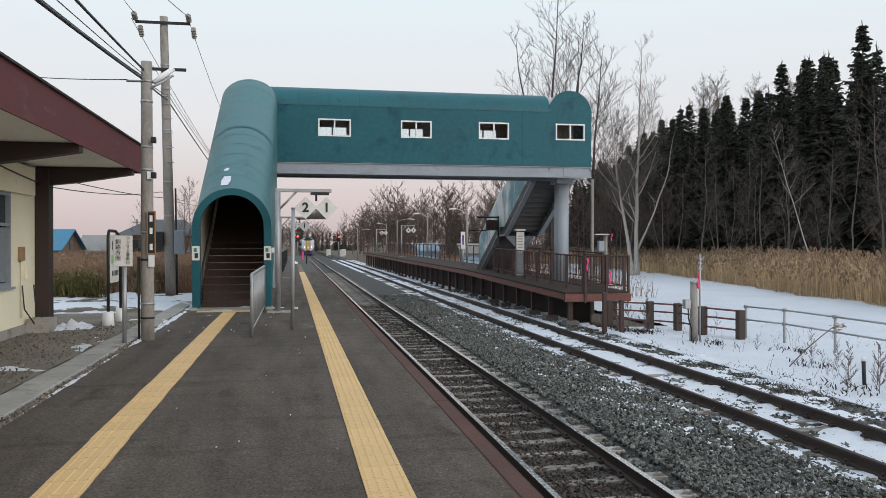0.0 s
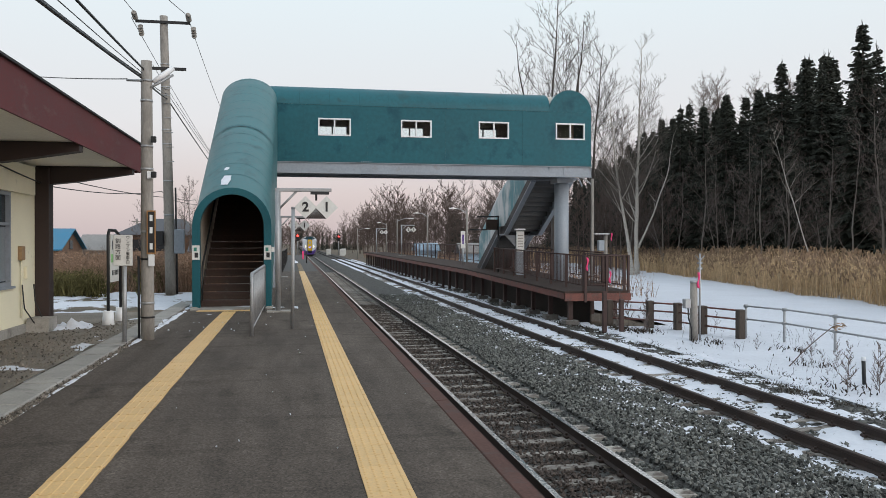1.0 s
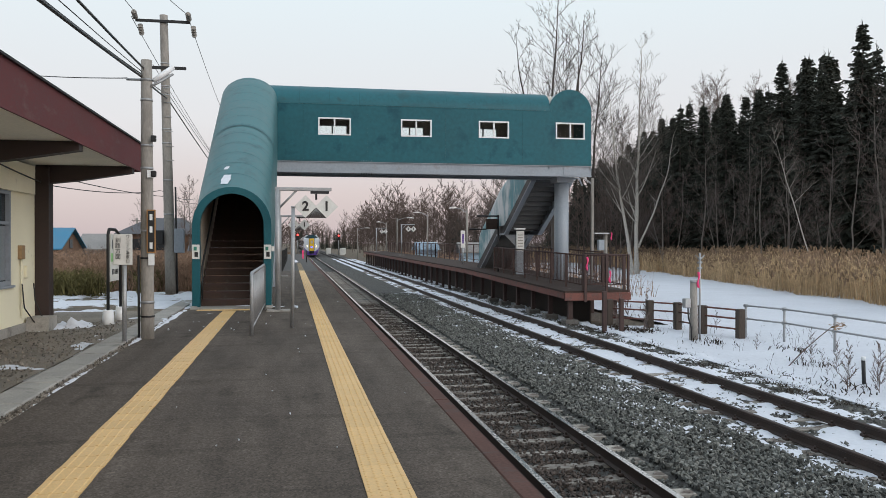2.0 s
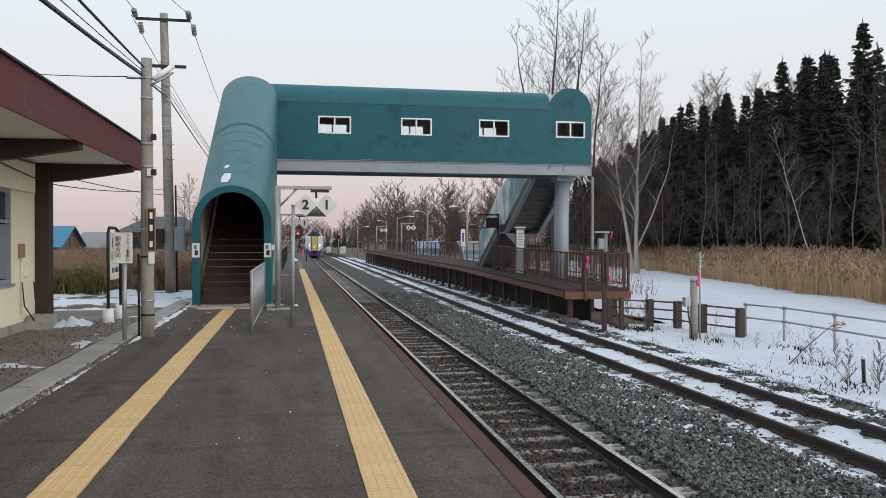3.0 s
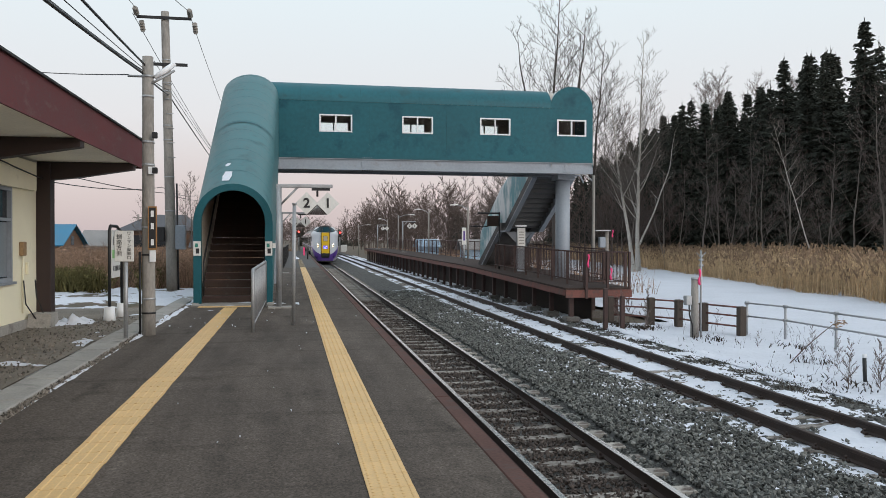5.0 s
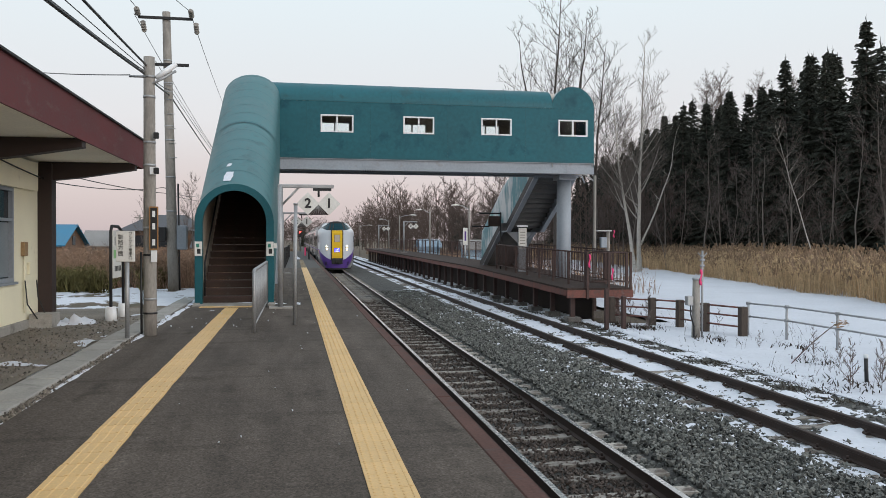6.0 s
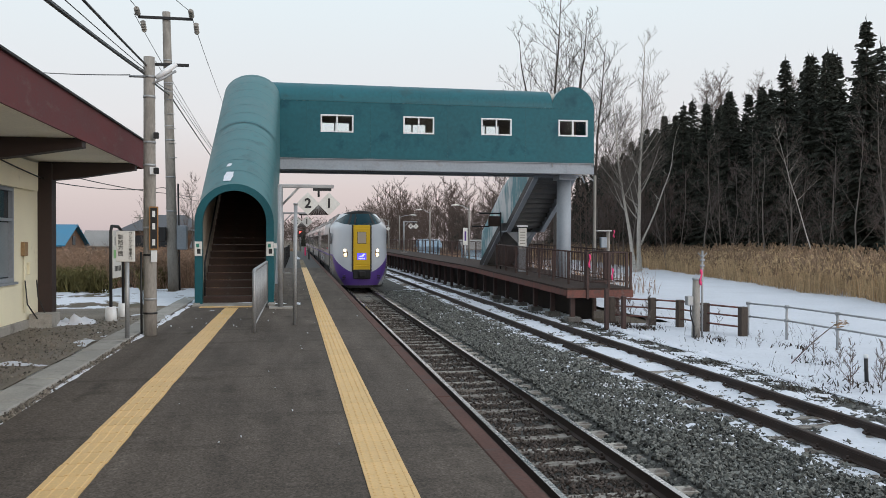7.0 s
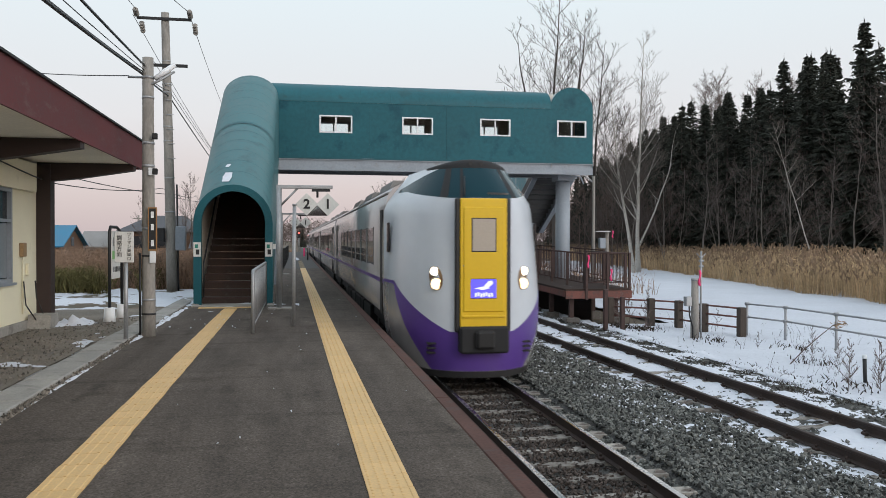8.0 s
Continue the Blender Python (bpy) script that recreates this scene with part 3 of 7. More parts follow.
def sloped_tube(name, x0, x1, secs, material, parent, label="", low=True):
    """A barrel tunnel through sections (y, z_low, z_spring, z_top)."""
    bm = bmesh.new()
    bm_loft(bm, [[(u, y, v) for u, v in (arch(x0, x1, zl, zs, zt) if low else arch(x0, x1, zl, zs, zt)[1:-1])] for y, zl, zs, zt in secs])
    return part(name, bm, material, parent, label)


def tube_secs(shrink=0.0):
    """The stair tunnel: up from the platform, then level into the bridge."""
    secs = []
    for y in steps(20.1, 27.9, 0.6) + [28.25, 28.6, 29.0, 29.9, BY1]:
        rise = 0.527 * (min(y, 28.05) - 20.1)
        if y > 28.05:
            rise = 0.527 * (28.05 - 20.1)
        z_low = max(0.0, 0.527 * (min(y, 28.4) - 20.9))
        secs.append((y, max(0.02, z_low - 0.25) if y < 28.4 else FLOOR - 0.3, 1.98 + 1.06 * rise, 2.86 + 1.02 * rise - shrink))
    return secs


stair_hood = sloped_tube("stair_hood", TUBE_X[0], TUBE_X[1], tube_secs(), M_TEAL_SKYLIT, bridge, "ribbed teal barrel hood over the stairs")
sloped_tube("hood_lining", TUBE_X[0] + 0.05, TUBE_X[1] - 0.05, [(y, a, b, c - 0.05) for y, a, b, c in tube_secs()], M_INNER, bridge, "dim beige lining")
for y in steps(20.9, 27.8, 0.62):
    rise = 0.527 * (y - 20.1)
    bm = bmesh.new()
    a = arch(TUBE_X[0] - 0.006, TUBE_X[1] + 0.006, 1.2 + rise, 1.98 + 1.06 * rise, 2.866 + 1.02 * rise)
    bm_loft(bm, [[(u, y + d, v + 0.527 * d) for u, v in a] for d in (-0.008, 0.008)])
    part("hood_seam", bm, M_TEAL_TRIM, bridge)
for y in (23.9,):
    rise = 0.527 * (min(y, 28.05) - 20.1)
    bm = bmesh.new()
    a = arch(TUBE_X[0] - 0.02, TUBE_X[1] + 0.02, 1.6 + rise, 1.98 + 1.06 * rise, 2.885 + 1.02 * rise)
    bm_loft(bm, [[(u, y + d, v + 0.527 * d * (y < 28)) for u, v in a] for d in (-0.03, 0.03)])
    part("hood_band", bm, M_TEAL_TRIM, bridge)
# front ring of the hood
bm = bmesh.new()
oa = arch(TUBE_X[0] - 0.03, TUBE_X[1] + 0.03, 0.0, 1.98, 2.90)
ia = arch(TUBE_X[0] + 0.15, TUBE_X[1] - 0.15, 0.0, 1.98, 2.74)
for y0, y1, A, B in ((20.02, 20.02, oa, ia), (20.02, 20.2, ia, ia), (20.02, 20.2, oa, oa), (20.2, 20.2, oa, ia)):
    bm_loft(bm, [[(u, y0, v) for u, v in A], [(u, y1, v) for u, v in B]])
part("entrance_arch", bm, M_TEAL_TRIM, bridge, "deep teal arched entrance frame")
# white weathered patch low on the hood
for px, pz0, pz1, w in ((-1.66, 2.98, 3.24, 0.12), (-1.69, 3.40, 3.49, 0.06)):
    bm = bmesh.new()
    c, r = (TUBE_X[0] + TUBE_X[1]) / 2, (TUBE_X[1] - TUBE_X[0]) / 2
    rings = []
    for j in range(5):
        z = pz0 + (pz1 - pz0) * j / 4
        row = []
        for i in range(6):
            wob = w * (0.88 + 0.12 * math.sin(3.1 * j + 1)) * (0.75 if j in (0, 4) else 1)
            x = px + 0.012 * j - wob + 2 * wob * i / 5
            a = math.sqrt(max(0, 1 - ((x - c) / r) ** 2))
            y = 20.1 + (z - 1.98 - 0.88 * a) / 0.527
            row.append((x, y - 0.012, z + 0.012))
        rings.append(row)
    bm_loft(bm, rings)
    part("bare_patch", bm, M_SNOW, bridge, "white patch of snow on the hood")

# stairs inside the hood
stair_flight = thing("stair_flight", "dark brown steps climbing inside the covered bridge", "stairs", (0, 0, 0), "", "structure")
tread = bmesh.new()
bm_box(tread, TUBE_X[0] + 0.1, TUBE_X[1] - 0.1, 0, 0.34, -0.17, 0.0)
tread = finish(tread, "step")
tread.materials.append(M_STAIR)
nosing = bmesh.new()
bm_box(nosing, TUBE_X[0] + 0.12, TUBE_X[1] - 0.12, -0.012, 0.05, -0.025, 0.006)
nosing = finish(nosing, "nosing")
nosing.materials.append(M_RUST_DARK)
for k in range(25):
    part("step", tread, None, stair_flight, at=(0, 20.42 + 0.32 * k, 0.179 * (k + 1)))
    part("nosing", nosing, None, stair_flight, at=(0, 20.42 + 0.32 * k, 0.179 * (k + 1)))
for x in (TUBE_X[0] + 0.17, TUBE_X[1] - 0.17):
    bm = bmesh.new()
    bm_path(bm, [(x, 20.35, 0.2), (x, 20.35, 1.0), (x, 28.3, 5.45)], 0.022, 8)
    part("handrail", bm, M_DARK_STEEL, stair_flight)
box("doorstep", TUBE_X[0] - 0.05, TUBE_X[1] + 0.05, 19.75, 20.4, -0.1, 0.035, M_CONCRETE, stair_flight, "concrete doorstep with snow")
for x in TUBE_X:
    box("stringer_foot", x - 0.06 if x < -1 else x - 0.09, x + 0.09 if x < -1 else x + 0.06, 20.0, 20.3, 0.0, 0.06, M_CONCRETE, stair_flight)

# girder
for y in (BY1 - 0.1, BY0 - 0.02):
    bm = bmesh.new()
    top = FLOOR - 0.035
    bm_prism(bm, [(y, 4.035), (y + 0.12, 4.035), (y + 0.12, 4.06), (y + 0.07, 4.06), (y + 0.07, top - 0.025), (y + 0.12, top - 0.025), (y + 0.12, top), (y, top),
                  (y, top - 0.025), (y + 0.05, top - 0.025), (y + 0.05, 4.06), (y, 4.06)], "x", TUBE_X[0] + 0.3, BX1 + 0.02)
    girder = part("girder", bm, M_GREY_STEEL, bridge, "grey painted steel girder")
for x in (2.55, 10.1):
    box("splice_plate", x - 0.22, x + 0.22, BY0 + 0.012, BY0 + 0.03, 4.08, FLOOR - 0.07, M_GREY_STEEL, bridge)
    for i in range(7):
        for z in (4.14, 4.20, 4.34, 4.40):
            if x < 5:
                tube("bolt", (x - 0.18 + 0.06 * i, BY0 - 0.004, z), (x - 0.18 + 0.06 * i, BY0 + 0.012, z), 0.014, M_GREY_STEEL, girder, n=6)
    if x < 5:
        for i in range(7):
            tube("bolt", (x - 0.18 + 0.06 * i, BY0 + 0.06, 4.0), (x - 0.18 + 0.06 * i, BY0 + 0.06, 4.035), 0.016, M_DARK_STEEL, girder, n=6)
            tube("bolt", (x - 0.18 + 0.06 * i, BY0 + 0.06, FLOOR - 0.03), (x - 0.18 + 0.06 * i, BY0 - 0.04, FLOOR + 0.0), 0.014, M_GREY_STEEL, girder, n=6)

# windows in the bridge
def bridge_window(xa, xb, za, zb, y):
    bm = bmesh.new()
    t, d0, d1 = 0.034, y - 0.02, y + 0.075
    bm_box(bm, xa - 0.015, xb + 0.015, d0, d1, za - 0.015, za + t)
    bm_box(bm, xa - 0.015, xb + 0.015, d0, d1, zb - t, zb + 0.015)
    bm_box(bm, xa - 0.015, xa + t, d0, d1, za + t, zb - t)
    bm_box(bm, xb - t, xb + 0.015, d0, d1, za + t, zb - t)
    m = (xa + xb) / 2
    bm_box(bm, m - 0.025, m + 0.025, d0 + 0.01, d1, za + t, zb - t)
    w = part("window", bm, M_WHITE, bridge, "white aluminium sliding window")
    for a, b, dy in ((xa + t, m - 0.025, 0.02), (m + 0.025, xb - t, 0.04)):
        pane = box("pane", a, b, y + dy, y + dy + 0.006, za + t, zb - t, M_CLEAR, w)
        pane.visible_shadow = False
    return w


for h in front_holes:
    bridge_window(*h, BY0)
for h in back_holes:
    bridge_window(*h, BY1 - 0.06)

# far end: gable over the second stair, descending away from the camera
bm = bmesh.new()
ga = arch(END_X[0], END_X[1] + 0.004, SPRING - 0.001, SPRING, APEX)
bm_loft(bm, [[(u, BY0 - 0.004, v) for u, v in ga], [(u, BY0 + 0.05, v) for u, v in ga]], closed=True, caps=True, smooth=False)
part("gable", bm, M_TEAL, bridge, "arched teal gable end")
M_FADED = surf("faded_teal", (0.05, 0.20, 0.235), 0.5, var=0.2, scale=0.5, fine=6, bump=0.08, stain=(0.50, 0.53, 0.54), stain_at=0.50, stretch=(1, 1, 0.45))
LAND, LAND_Z, FOOT_Y = 35.4, 2.24, 40.5
S2 = [(BY0 + 0.0, FLOOR - 0.2, SPRING - 0.03, APEX), (31.2, FLOOR - 0.2, SPRING - 0.03, APEX), (31.8, FLOOR - 0.5, SPRING - 0.3, APEX - 0.3),
      (LAND, LAND_Z - 0.2, 3.95, 4.8), (LAND + 1.2, LAND_Z - 0.2, 3.6, 4.45), (FOOT_Y, deck_z(40), 1.75, 2.6)]
sloped_tube("far_hood", END_X[0], END_X[1] + 0.003, S2, M_FADED, bridge, "faded teal hood, whitened by weather, over the far stairs")
sloped_tube("far_hood_lining", END_X[0] + 0.05, END_X[1] - 0.05, [(y, a, b, c - 0.05) for y, a, b, c in S2], M_INNER, bridge)
far_stairs = thing("stair_flight", "grey steel steps seen from below under the far hood", "stairs", (0, 0, 0), "", "structure")
for flight, (ya, za) in enumerate(((31.3, FLOOR), (LAND + 1.2, LAND_Z))):
    drop = (FLOOR - LAND_Z) / 12 if flight == 0 else (LAND_Z - deck_z(40)) / 12
    run = (LAND - 31.3) / 12 if flight == 0 else (FOOT_Y - LAND - 1.2) / 12
    for k in range(12):
        z, y = za - drop * (k + 1), ya + run * k
        bm = bmesh.new()
        bm_box(bm, END_X[0] + 0.12, END_X[1] - 0.12, y, y + run + 0.015, z - 0.03, z)
        bm_box(bm, END_X[0] + 0.12, END_X[1] - 0.12, y - 0.012, y, z - 0.03, z + drop - 0.03)
        part("step", bm, M_STAIR_GREY, far_stairs)
box("landing", END_X[0] + 0.1, END_X[1] - 0.1, LAND, LAND + 1.2, LAND_Z - 0.12, LAND_Z - 0.03, M_STAIR_GREY, far_stairs)
for x in (END_X[0] - 0.03, END_X[1] - 0.12):
    bm = bmesh.new()
    bm_prism(bm, [(31.1, FLOOR - 0.04), (31.1, FLOOR - 0.42), (LAND - 0.1, LAND_Z - 0.26), (LAND + 1.15, LAND_Z - 0.26), (40.1, deck_z(40) - 0.05), (40.8, deck_z(40) - 0.05), (40.8, deck_z(40) + 0.12),
                  (LAND + 1.25, LAND_Z + 0.1), (LAND, LAND_Z + 0.1)], "x", x, x + 0.14)
    part("stringer", bm, M_DARK_STEEL if x < 10 else M_GREY_STEEL, far_stairs, "dark steel stringer")
    bm = bmesh.new()
    bm_prism(bm, [(31.1, FLOOR - 0.41), (31.1, FLOOR - 0.47), (LAND - 0.1, LAND_Z - 0.31), (LAND + 1.15, LAND_Z - 0.31), (40.1, deck_z(40) - 0.1), (40.1, deck_z(40) - 0.04), (LAND + 1.15, LAND_Z - 0.25),
                  (LAND - 0.1, LAND_Z - 0.25)], "x", x - 0.03, x + 0.17)
    part("flange", bm, M_GREY_STEEL, far_stairs, "grey stringer flange")
bm = bmesh.new()
bm_box(bm, 9.98, 10.16, LAND + 0.5, LAND + 0.68, deck_z(36) - 0.05, LAND_Z - 0.3)
for s in (-1, 1):
    bm_prism(bm, [(10.07 + s * 0.09, LAND_Z - 0.85), (10.07 + s * 0.62, LAND_Z - 0.3), (10.07 + s * 0.09, LAND_Z - 0.3)], "y", LAND + 0.57, LAND + 0.61)
part("landing_post", bm, M_GREY_STEEL, far_stairs, "grey post with gusset brackets")
# column under the far end
bm = bmesh.new()
bm_tube(bm, (10.11, BY0 + 0.95, deck_z(29) - 1.3), (10.11, BY0 + 0.95, 4.03), 0.275, n=28)
col = part("column", bm, M_GREY_STEEL, bridge, "grey painted round steel column")
box("column_head", 9.78, 10.44, BY0 + 0.5, BY0 + 1.3, 3.86, 4.034, M_GREY_STEEL, bridge)
bm = bmesh.new()
bm_box(bm, TUBE_X[1] - 0.35, TUBE_X[1] - 0.05, 29.5, 29.8, -0.02, 4.03, 0.015)
part("column", bm, M_GREY_STEEL, bridge)
bm = bmesh.new()
bm_path(bm, [(10.25, BY0 + 0.1, 4.0), (10.5, BY0 + 0.05, 3.96), (10.62, BY0 + 0.05, 3.7)], 0.03, 6)
part("drain_pipe", bm, M_GREY_STEEL, bridge)

# ---------------------------------------------------------------- station building
WALL_X, ROOF_X, ROOF_END = -4.62, -2.92, 16.75
station = thing("station_building", "cream rendered station house with a maroon roof fascia", "building")
for ya, yb, za, zb in ((-6, 9.6, 0.17, 2.95), (9.6, 14.55, 0.17, 0.86), (9.6, 14.55, 2.42, 2.95), (14.55, 15.85, 0.17, 2.95)):
    box("wall", WALL_X - 0.18, WALL_X, ya, yb, za, zb, M_WALL, station)
box("end_wall", -9.5, WALL_X - 0.182, 15.67, 15.85, 0.17, 2.95, M_WALL, station)
box("back_wall", -9.68, -9.5, -6, 15.85, 0.0, 2.95, M_WALL, station)
box("plinth", WALL_X - 0.2, WALL_X + 0.05, -6, 15.75, -0.1, 0.168, M_CONCRETE, station, "grey concrete plinth", 0.01)
box("lintel_band", WALL_X - 0.001, WALL_X + 0.10, -6, 15.55, 2.42, 2.92, M_WALL, station, "cream lintel band")
box("corner_post", WALL_X - 0.12, WALL_X + 0.24, 15.86, 16.14, 0.0, 2.95, M_BEAM, station, "dark brown corner post", 0.01)
bm = bmesh.new()
bm_box(bm, -10.2, ROOF_X - 0.03, -7, ROOF_END - 0.03, 3.02, 3.47)
part("roof", bm, M_BEAM, station)
soff = box("soffit", -10.1, ROOF_X - 0.035, -6.9, ROOF_END - 0.035, 2.985, 3.018, M_SOFFIT, station, "cream soffit boards")
box("fascia", ROOF_X - 0.028, ROOF_X, -7, ROOF_END, 2.945, 3.47, M_FASCIA, station, "maroon sheet-metal fascia")
box("end_fascia", -10.2, ROOF_X - 0.03, ROOF_END - 0.028, ROOF_END, 2.945, 3.47, M_FASCIA, station, "maroon sheet-metal fascia")
box("roof_edge", -10.25, ROOF_X + 0.035, -7, ROOF_END + 0.035, 3.472, 3.50, M_DARK_STEEL, station, "dark roof flashing")
for y in (4.6, 8.4, 12.2, 16.0):
    bm = bmesh.new()
    bm_prism(bm, [(WALL_X, 2.62), (WALL_X + 0.7, 2.70), (ROOF_X - 0.03, 2.86), (ROOF_X - 0.03, 2.98), (WALL_X, 2.98)], "y", y - 0.09, y + 0.13)
    part("eave_beam", bm, M_BEAM, station, "dark brown tapered eave beam")
# window
x0, x1 = WALL_X - 0.10, WALL_X + 0.015
win = box("window", x0, x1, 9.6, 14.55, 0.86, 0.93, M_GREY_STEEL, station, "grey aluminium window with frosted lower panes")
for bar, ya, yb, za, zb in (("head", 9.6, 14.55, 2.36, 2.42), ("jamb", 9.6, 9.67, 0.93, 2.36), ("jamb", 14.48, 14.55, 0.93, 2.36), ("mullion", 13.2, 13.27, 0.93, 2.36),
                            ("mullion", 11.9, 11.97, 0.93, 2.36), ("mullion", 10.6, 10.67, 0.93, 2.36), ("transom", 9.67, 14.48, 1.86, 1.91)):
    box(bar, x0 + (0.002 if bar == "transom" else 0), x1 - (0.002 if bar == "transom" else 0), ya, yb, za, zb, M_GREY_STEEL, win)
for ya, yb in ((9.67, 10.6), (10.67, 11.9), (11.97, 13.2), (13.27, 14.48)):
    for za, zb, mt in ((0.93, 1.86, M_GLASS_DARK), (1.91, 2.36, M_GLASS_DARK)):
        box("pane", WALL_X - 0.06, WALL_X - 0.05, ya, yb, za, zb, mt, win)
    box("blind", WALL_X - 0.048, WALL_X - 0.044, ya + 0.02, yb - 0.02, 0.95, 1.84, surf("frosted", (0.22, 0.24, 0.26), 0.15, var=0.1, bump=0.02), win, "frosted lower pane")
box("sill", WALL_X, WALL_X + 0.05, 9.5, 14.65, 0.82, 0.858, M_GREY_STEEL, station)
box("interphone", WALL_X, WALL_X + 0.07, 14.92, 15.1, 1.28, 1.52, surf("brown_box", (0.28, 0.18, 0.09), 0.6), station, "small brown wall box", 0.01)
box("meter_box", WALL_X, WALL_X + 0.05, 15.25, 15.36, 0.95, 1.16, M_WALL, station, "", 0.008)
tube("conduit", (WALL_X + 0.03, 15.02, 0.3), (WALL_X + 0.03, 15.02, 1.28), 0.014, M_WALL, station, n=6)
bm = bmesh.new()
bm_path(bm, [(WALL_X + 0.06, 14.95, 0.86), (WALL_X + 0.08, 15.0, 0.45), (WALL_X + 0.18, 15.2, 0.18), (WALL_X + 0.24, 15.5, 0.2), (WALL_X + 0.12, 15.45, 0.55), (WALL_X + 0.1, 15.45, 0.85)], 0.012, 5)
part("cable", bm, M_BLACK, station)
bm = bmesh.new()
bm_prism(bm, [(15.15, -0.02), (15.72, -0.02), (15.66, 0.26), (15.22, 0.26)], "x", WALL_X + 0.05, WALL_X + 0.42)
part("concrete_block", bm, M_CONCRETE, station)

# ---------------------------------------------------------------- island platform across the tracks
M_UNDERDECK = surf("underdeck", (0.035, 0.026, 0.022), 0.9, var=0.4, scale=1, fine=12, bump=0.3)
platform_2 = thing("platform", "timber-decked far platform on rusty steel legs, fenced", "platform", kind="structure")
secs = [(P2_Y, 10.6), (28.2, 10.6), (28.21, 11.2), (40, 11.2), (100, 11.2)]
bm = bmesh.new()
bm_loft(bm, [[(P2_X - 0.04, y, deck_z(y) - 0.06), (P2_X - 0.04, y, deck_z(y)), (xr, y, deck_z(y)), (xr, y, deck_z(y) - 0.06)] for y, xr in secs], closed=True, caps=True, smooth=False)
part("deck", bm, M_DECK, platform_2, "dark weathered deck")
bm = bmesh.new()
bm_loft(bm, [[(P2_X - 0.03, y, deck_z(y) - 0.26), (P2_X - 0.03, y, deck_z(y) - 0.065), (P2_X + 0.06, y, deck_z(y) - 0.065), (P2_X + 0.06, y, deck_z(y) - 0.26)] for y in (P2_Y, 40, 100)], closed=True, caps=True, smooth=False)
part("edge_beam", bm, M_RUST, platform_2, "rust-red steel edge beam")
box("end_beam", P2_X - 0.03, 10.62, P2_Y - 0.03, P2_Y + 0.06, -0.26, -0.015, M_RUST, platform_2, "rust-red steel end beam")
for k in range(36):
    y = P2_Y + 2.1 * k
    z = deck_z(y)
    box("board_joint", P2_X - 0.05, P2_X + 0.25, y + 1.9, y + 1.93, z + 0.001, z + 0.012, M_RUST_DARK, platform_2)
leg = bmesh.new()
bm_box(leg, -0.07, 0.07, -0.07, 0.07, -1.4, -0.05)
leg = finish(leg, "leg")
leg.materials.append(M_RUST_DARK)
foot = bmesh.new()
bm_box(foot, -0.22, 0.22, -0.22, 0.22, -1.3, -1.0, 0.02)
foot = finish(foot, "footing")
foot.materials.append(M_CONC_DARK)
for k in range(37):
    y = P2_Y + 0.3 + 2.05 * k
    for x in (P2_X + 0.25, 10.2):
        part("leg", leg, None, platform_2, at=(x, y, deck_z(y) - 0.2))
        if k < 10:
            part("footing", foot, None, platform_2, at=(x, y, 0.12))
    if k < 14:
        box("cross_beam", P2_X, 10.5, y - 0.06, y + 0.06, deck_z(y) - 0.24, deck_z(y) - 0.066, M_RUST_DARK, platform_2)
# dark sheet added behind the legs for clutter and shade under the open deck
bm = bmesh.new()
bm_loft(bm, [[(9.7, y, -1.3), (9.7, y, deck_z(y) - 0.07), (9.76, y, deck_z(y) - 0.07), (9.76, y, -1.3)] for y in (P2_Y + 1.2, 40, 99)], closed=True, caps=True, smooth=False)
part("dark_backing", bm, M_UNDERDECK, platform_2, "dark sheet added for the clutter and shade under the deck")
# fence round the end and along the back
fence = thing("platform_fence", "dark rusty steel bar fence round the far platform", "fence", kind="structure")


def fence_run(parent, p, q, posts, bars, h=1.12, material=M_RUST_DARK, bar_r=0.011):
    p, q = Vector(p), Vector(q)
    up = Vector((0, 0, 1))
    for z in (h, 0.18):
        tube("rail", p + up * z, q + up * z, 0.026 if z > 0.5 else 0.02, material, parent, n=6)
    for i in range(posts + 1):
        a = p.lerp(q, i / posts)
        bm = bmesh.new()
        bm_box(bm, a.x - 0.035, a.x + 0.035, a.y - 0.035, a.y + 0.035, a.z - 0.05, a.z + h + 0.02)
        part("post", bm, material, parent)
    bm = bmesh.new()
    bm_tube(bm, (0, 0, 0.18), (0, 0, h), bar_r, n=4, caps=False)
    me = finish(bm, "bar")
    me.materials.append(material)
    for i in range(1, bars):
        part("bar", me, None, parent, at=p.lerp(q, i / bars))


fence_run(fence, (9.09, P2_Y + 0.03, 0.06), (10.56, P2_Y + 0.03, 0.06), 2, 15)
fence_run(fence, (9.09, P2_Y + 0.16, deck_z(P2_Y)), (9.12, 36.6, deck_z(36.6)), 7, 78)
fence_run(fence, (10.42, P2_Y + 0.05, 0.06), (10.42, 28.2, 0.08), 2, 30)
fence_run(fence, (11.12, 28.3, deck_z(28.3)), (11.12, 40, deck_z(40)), 6, 46)
fence_run(fence, (11.12, 40, deck_z(40)), (11.12, 64, deck_z(64)), 12, 80)
fence_run(fence, (11.12, 64, deck_z(64)), (11.12, 99, deck_z(99)), 17, 70, bar_r=0.016)
bm = bmesh.new()
bm_box(bm, 9.05, 9.13, P2_Y - 0.07, P2_Y - 0.03, -0.3, 1.2)
part("corner_post", bm, M_RUST_DARK, fence)

# ---------------------------------------------------------------- express train
train = thing("train", "white, silver and purple diesel express train with a yellow front door", "train", (TRACKS[0], 180, RAIL_Z))
HW, LEN = 1.41, 2.2          # half width, length of the nose


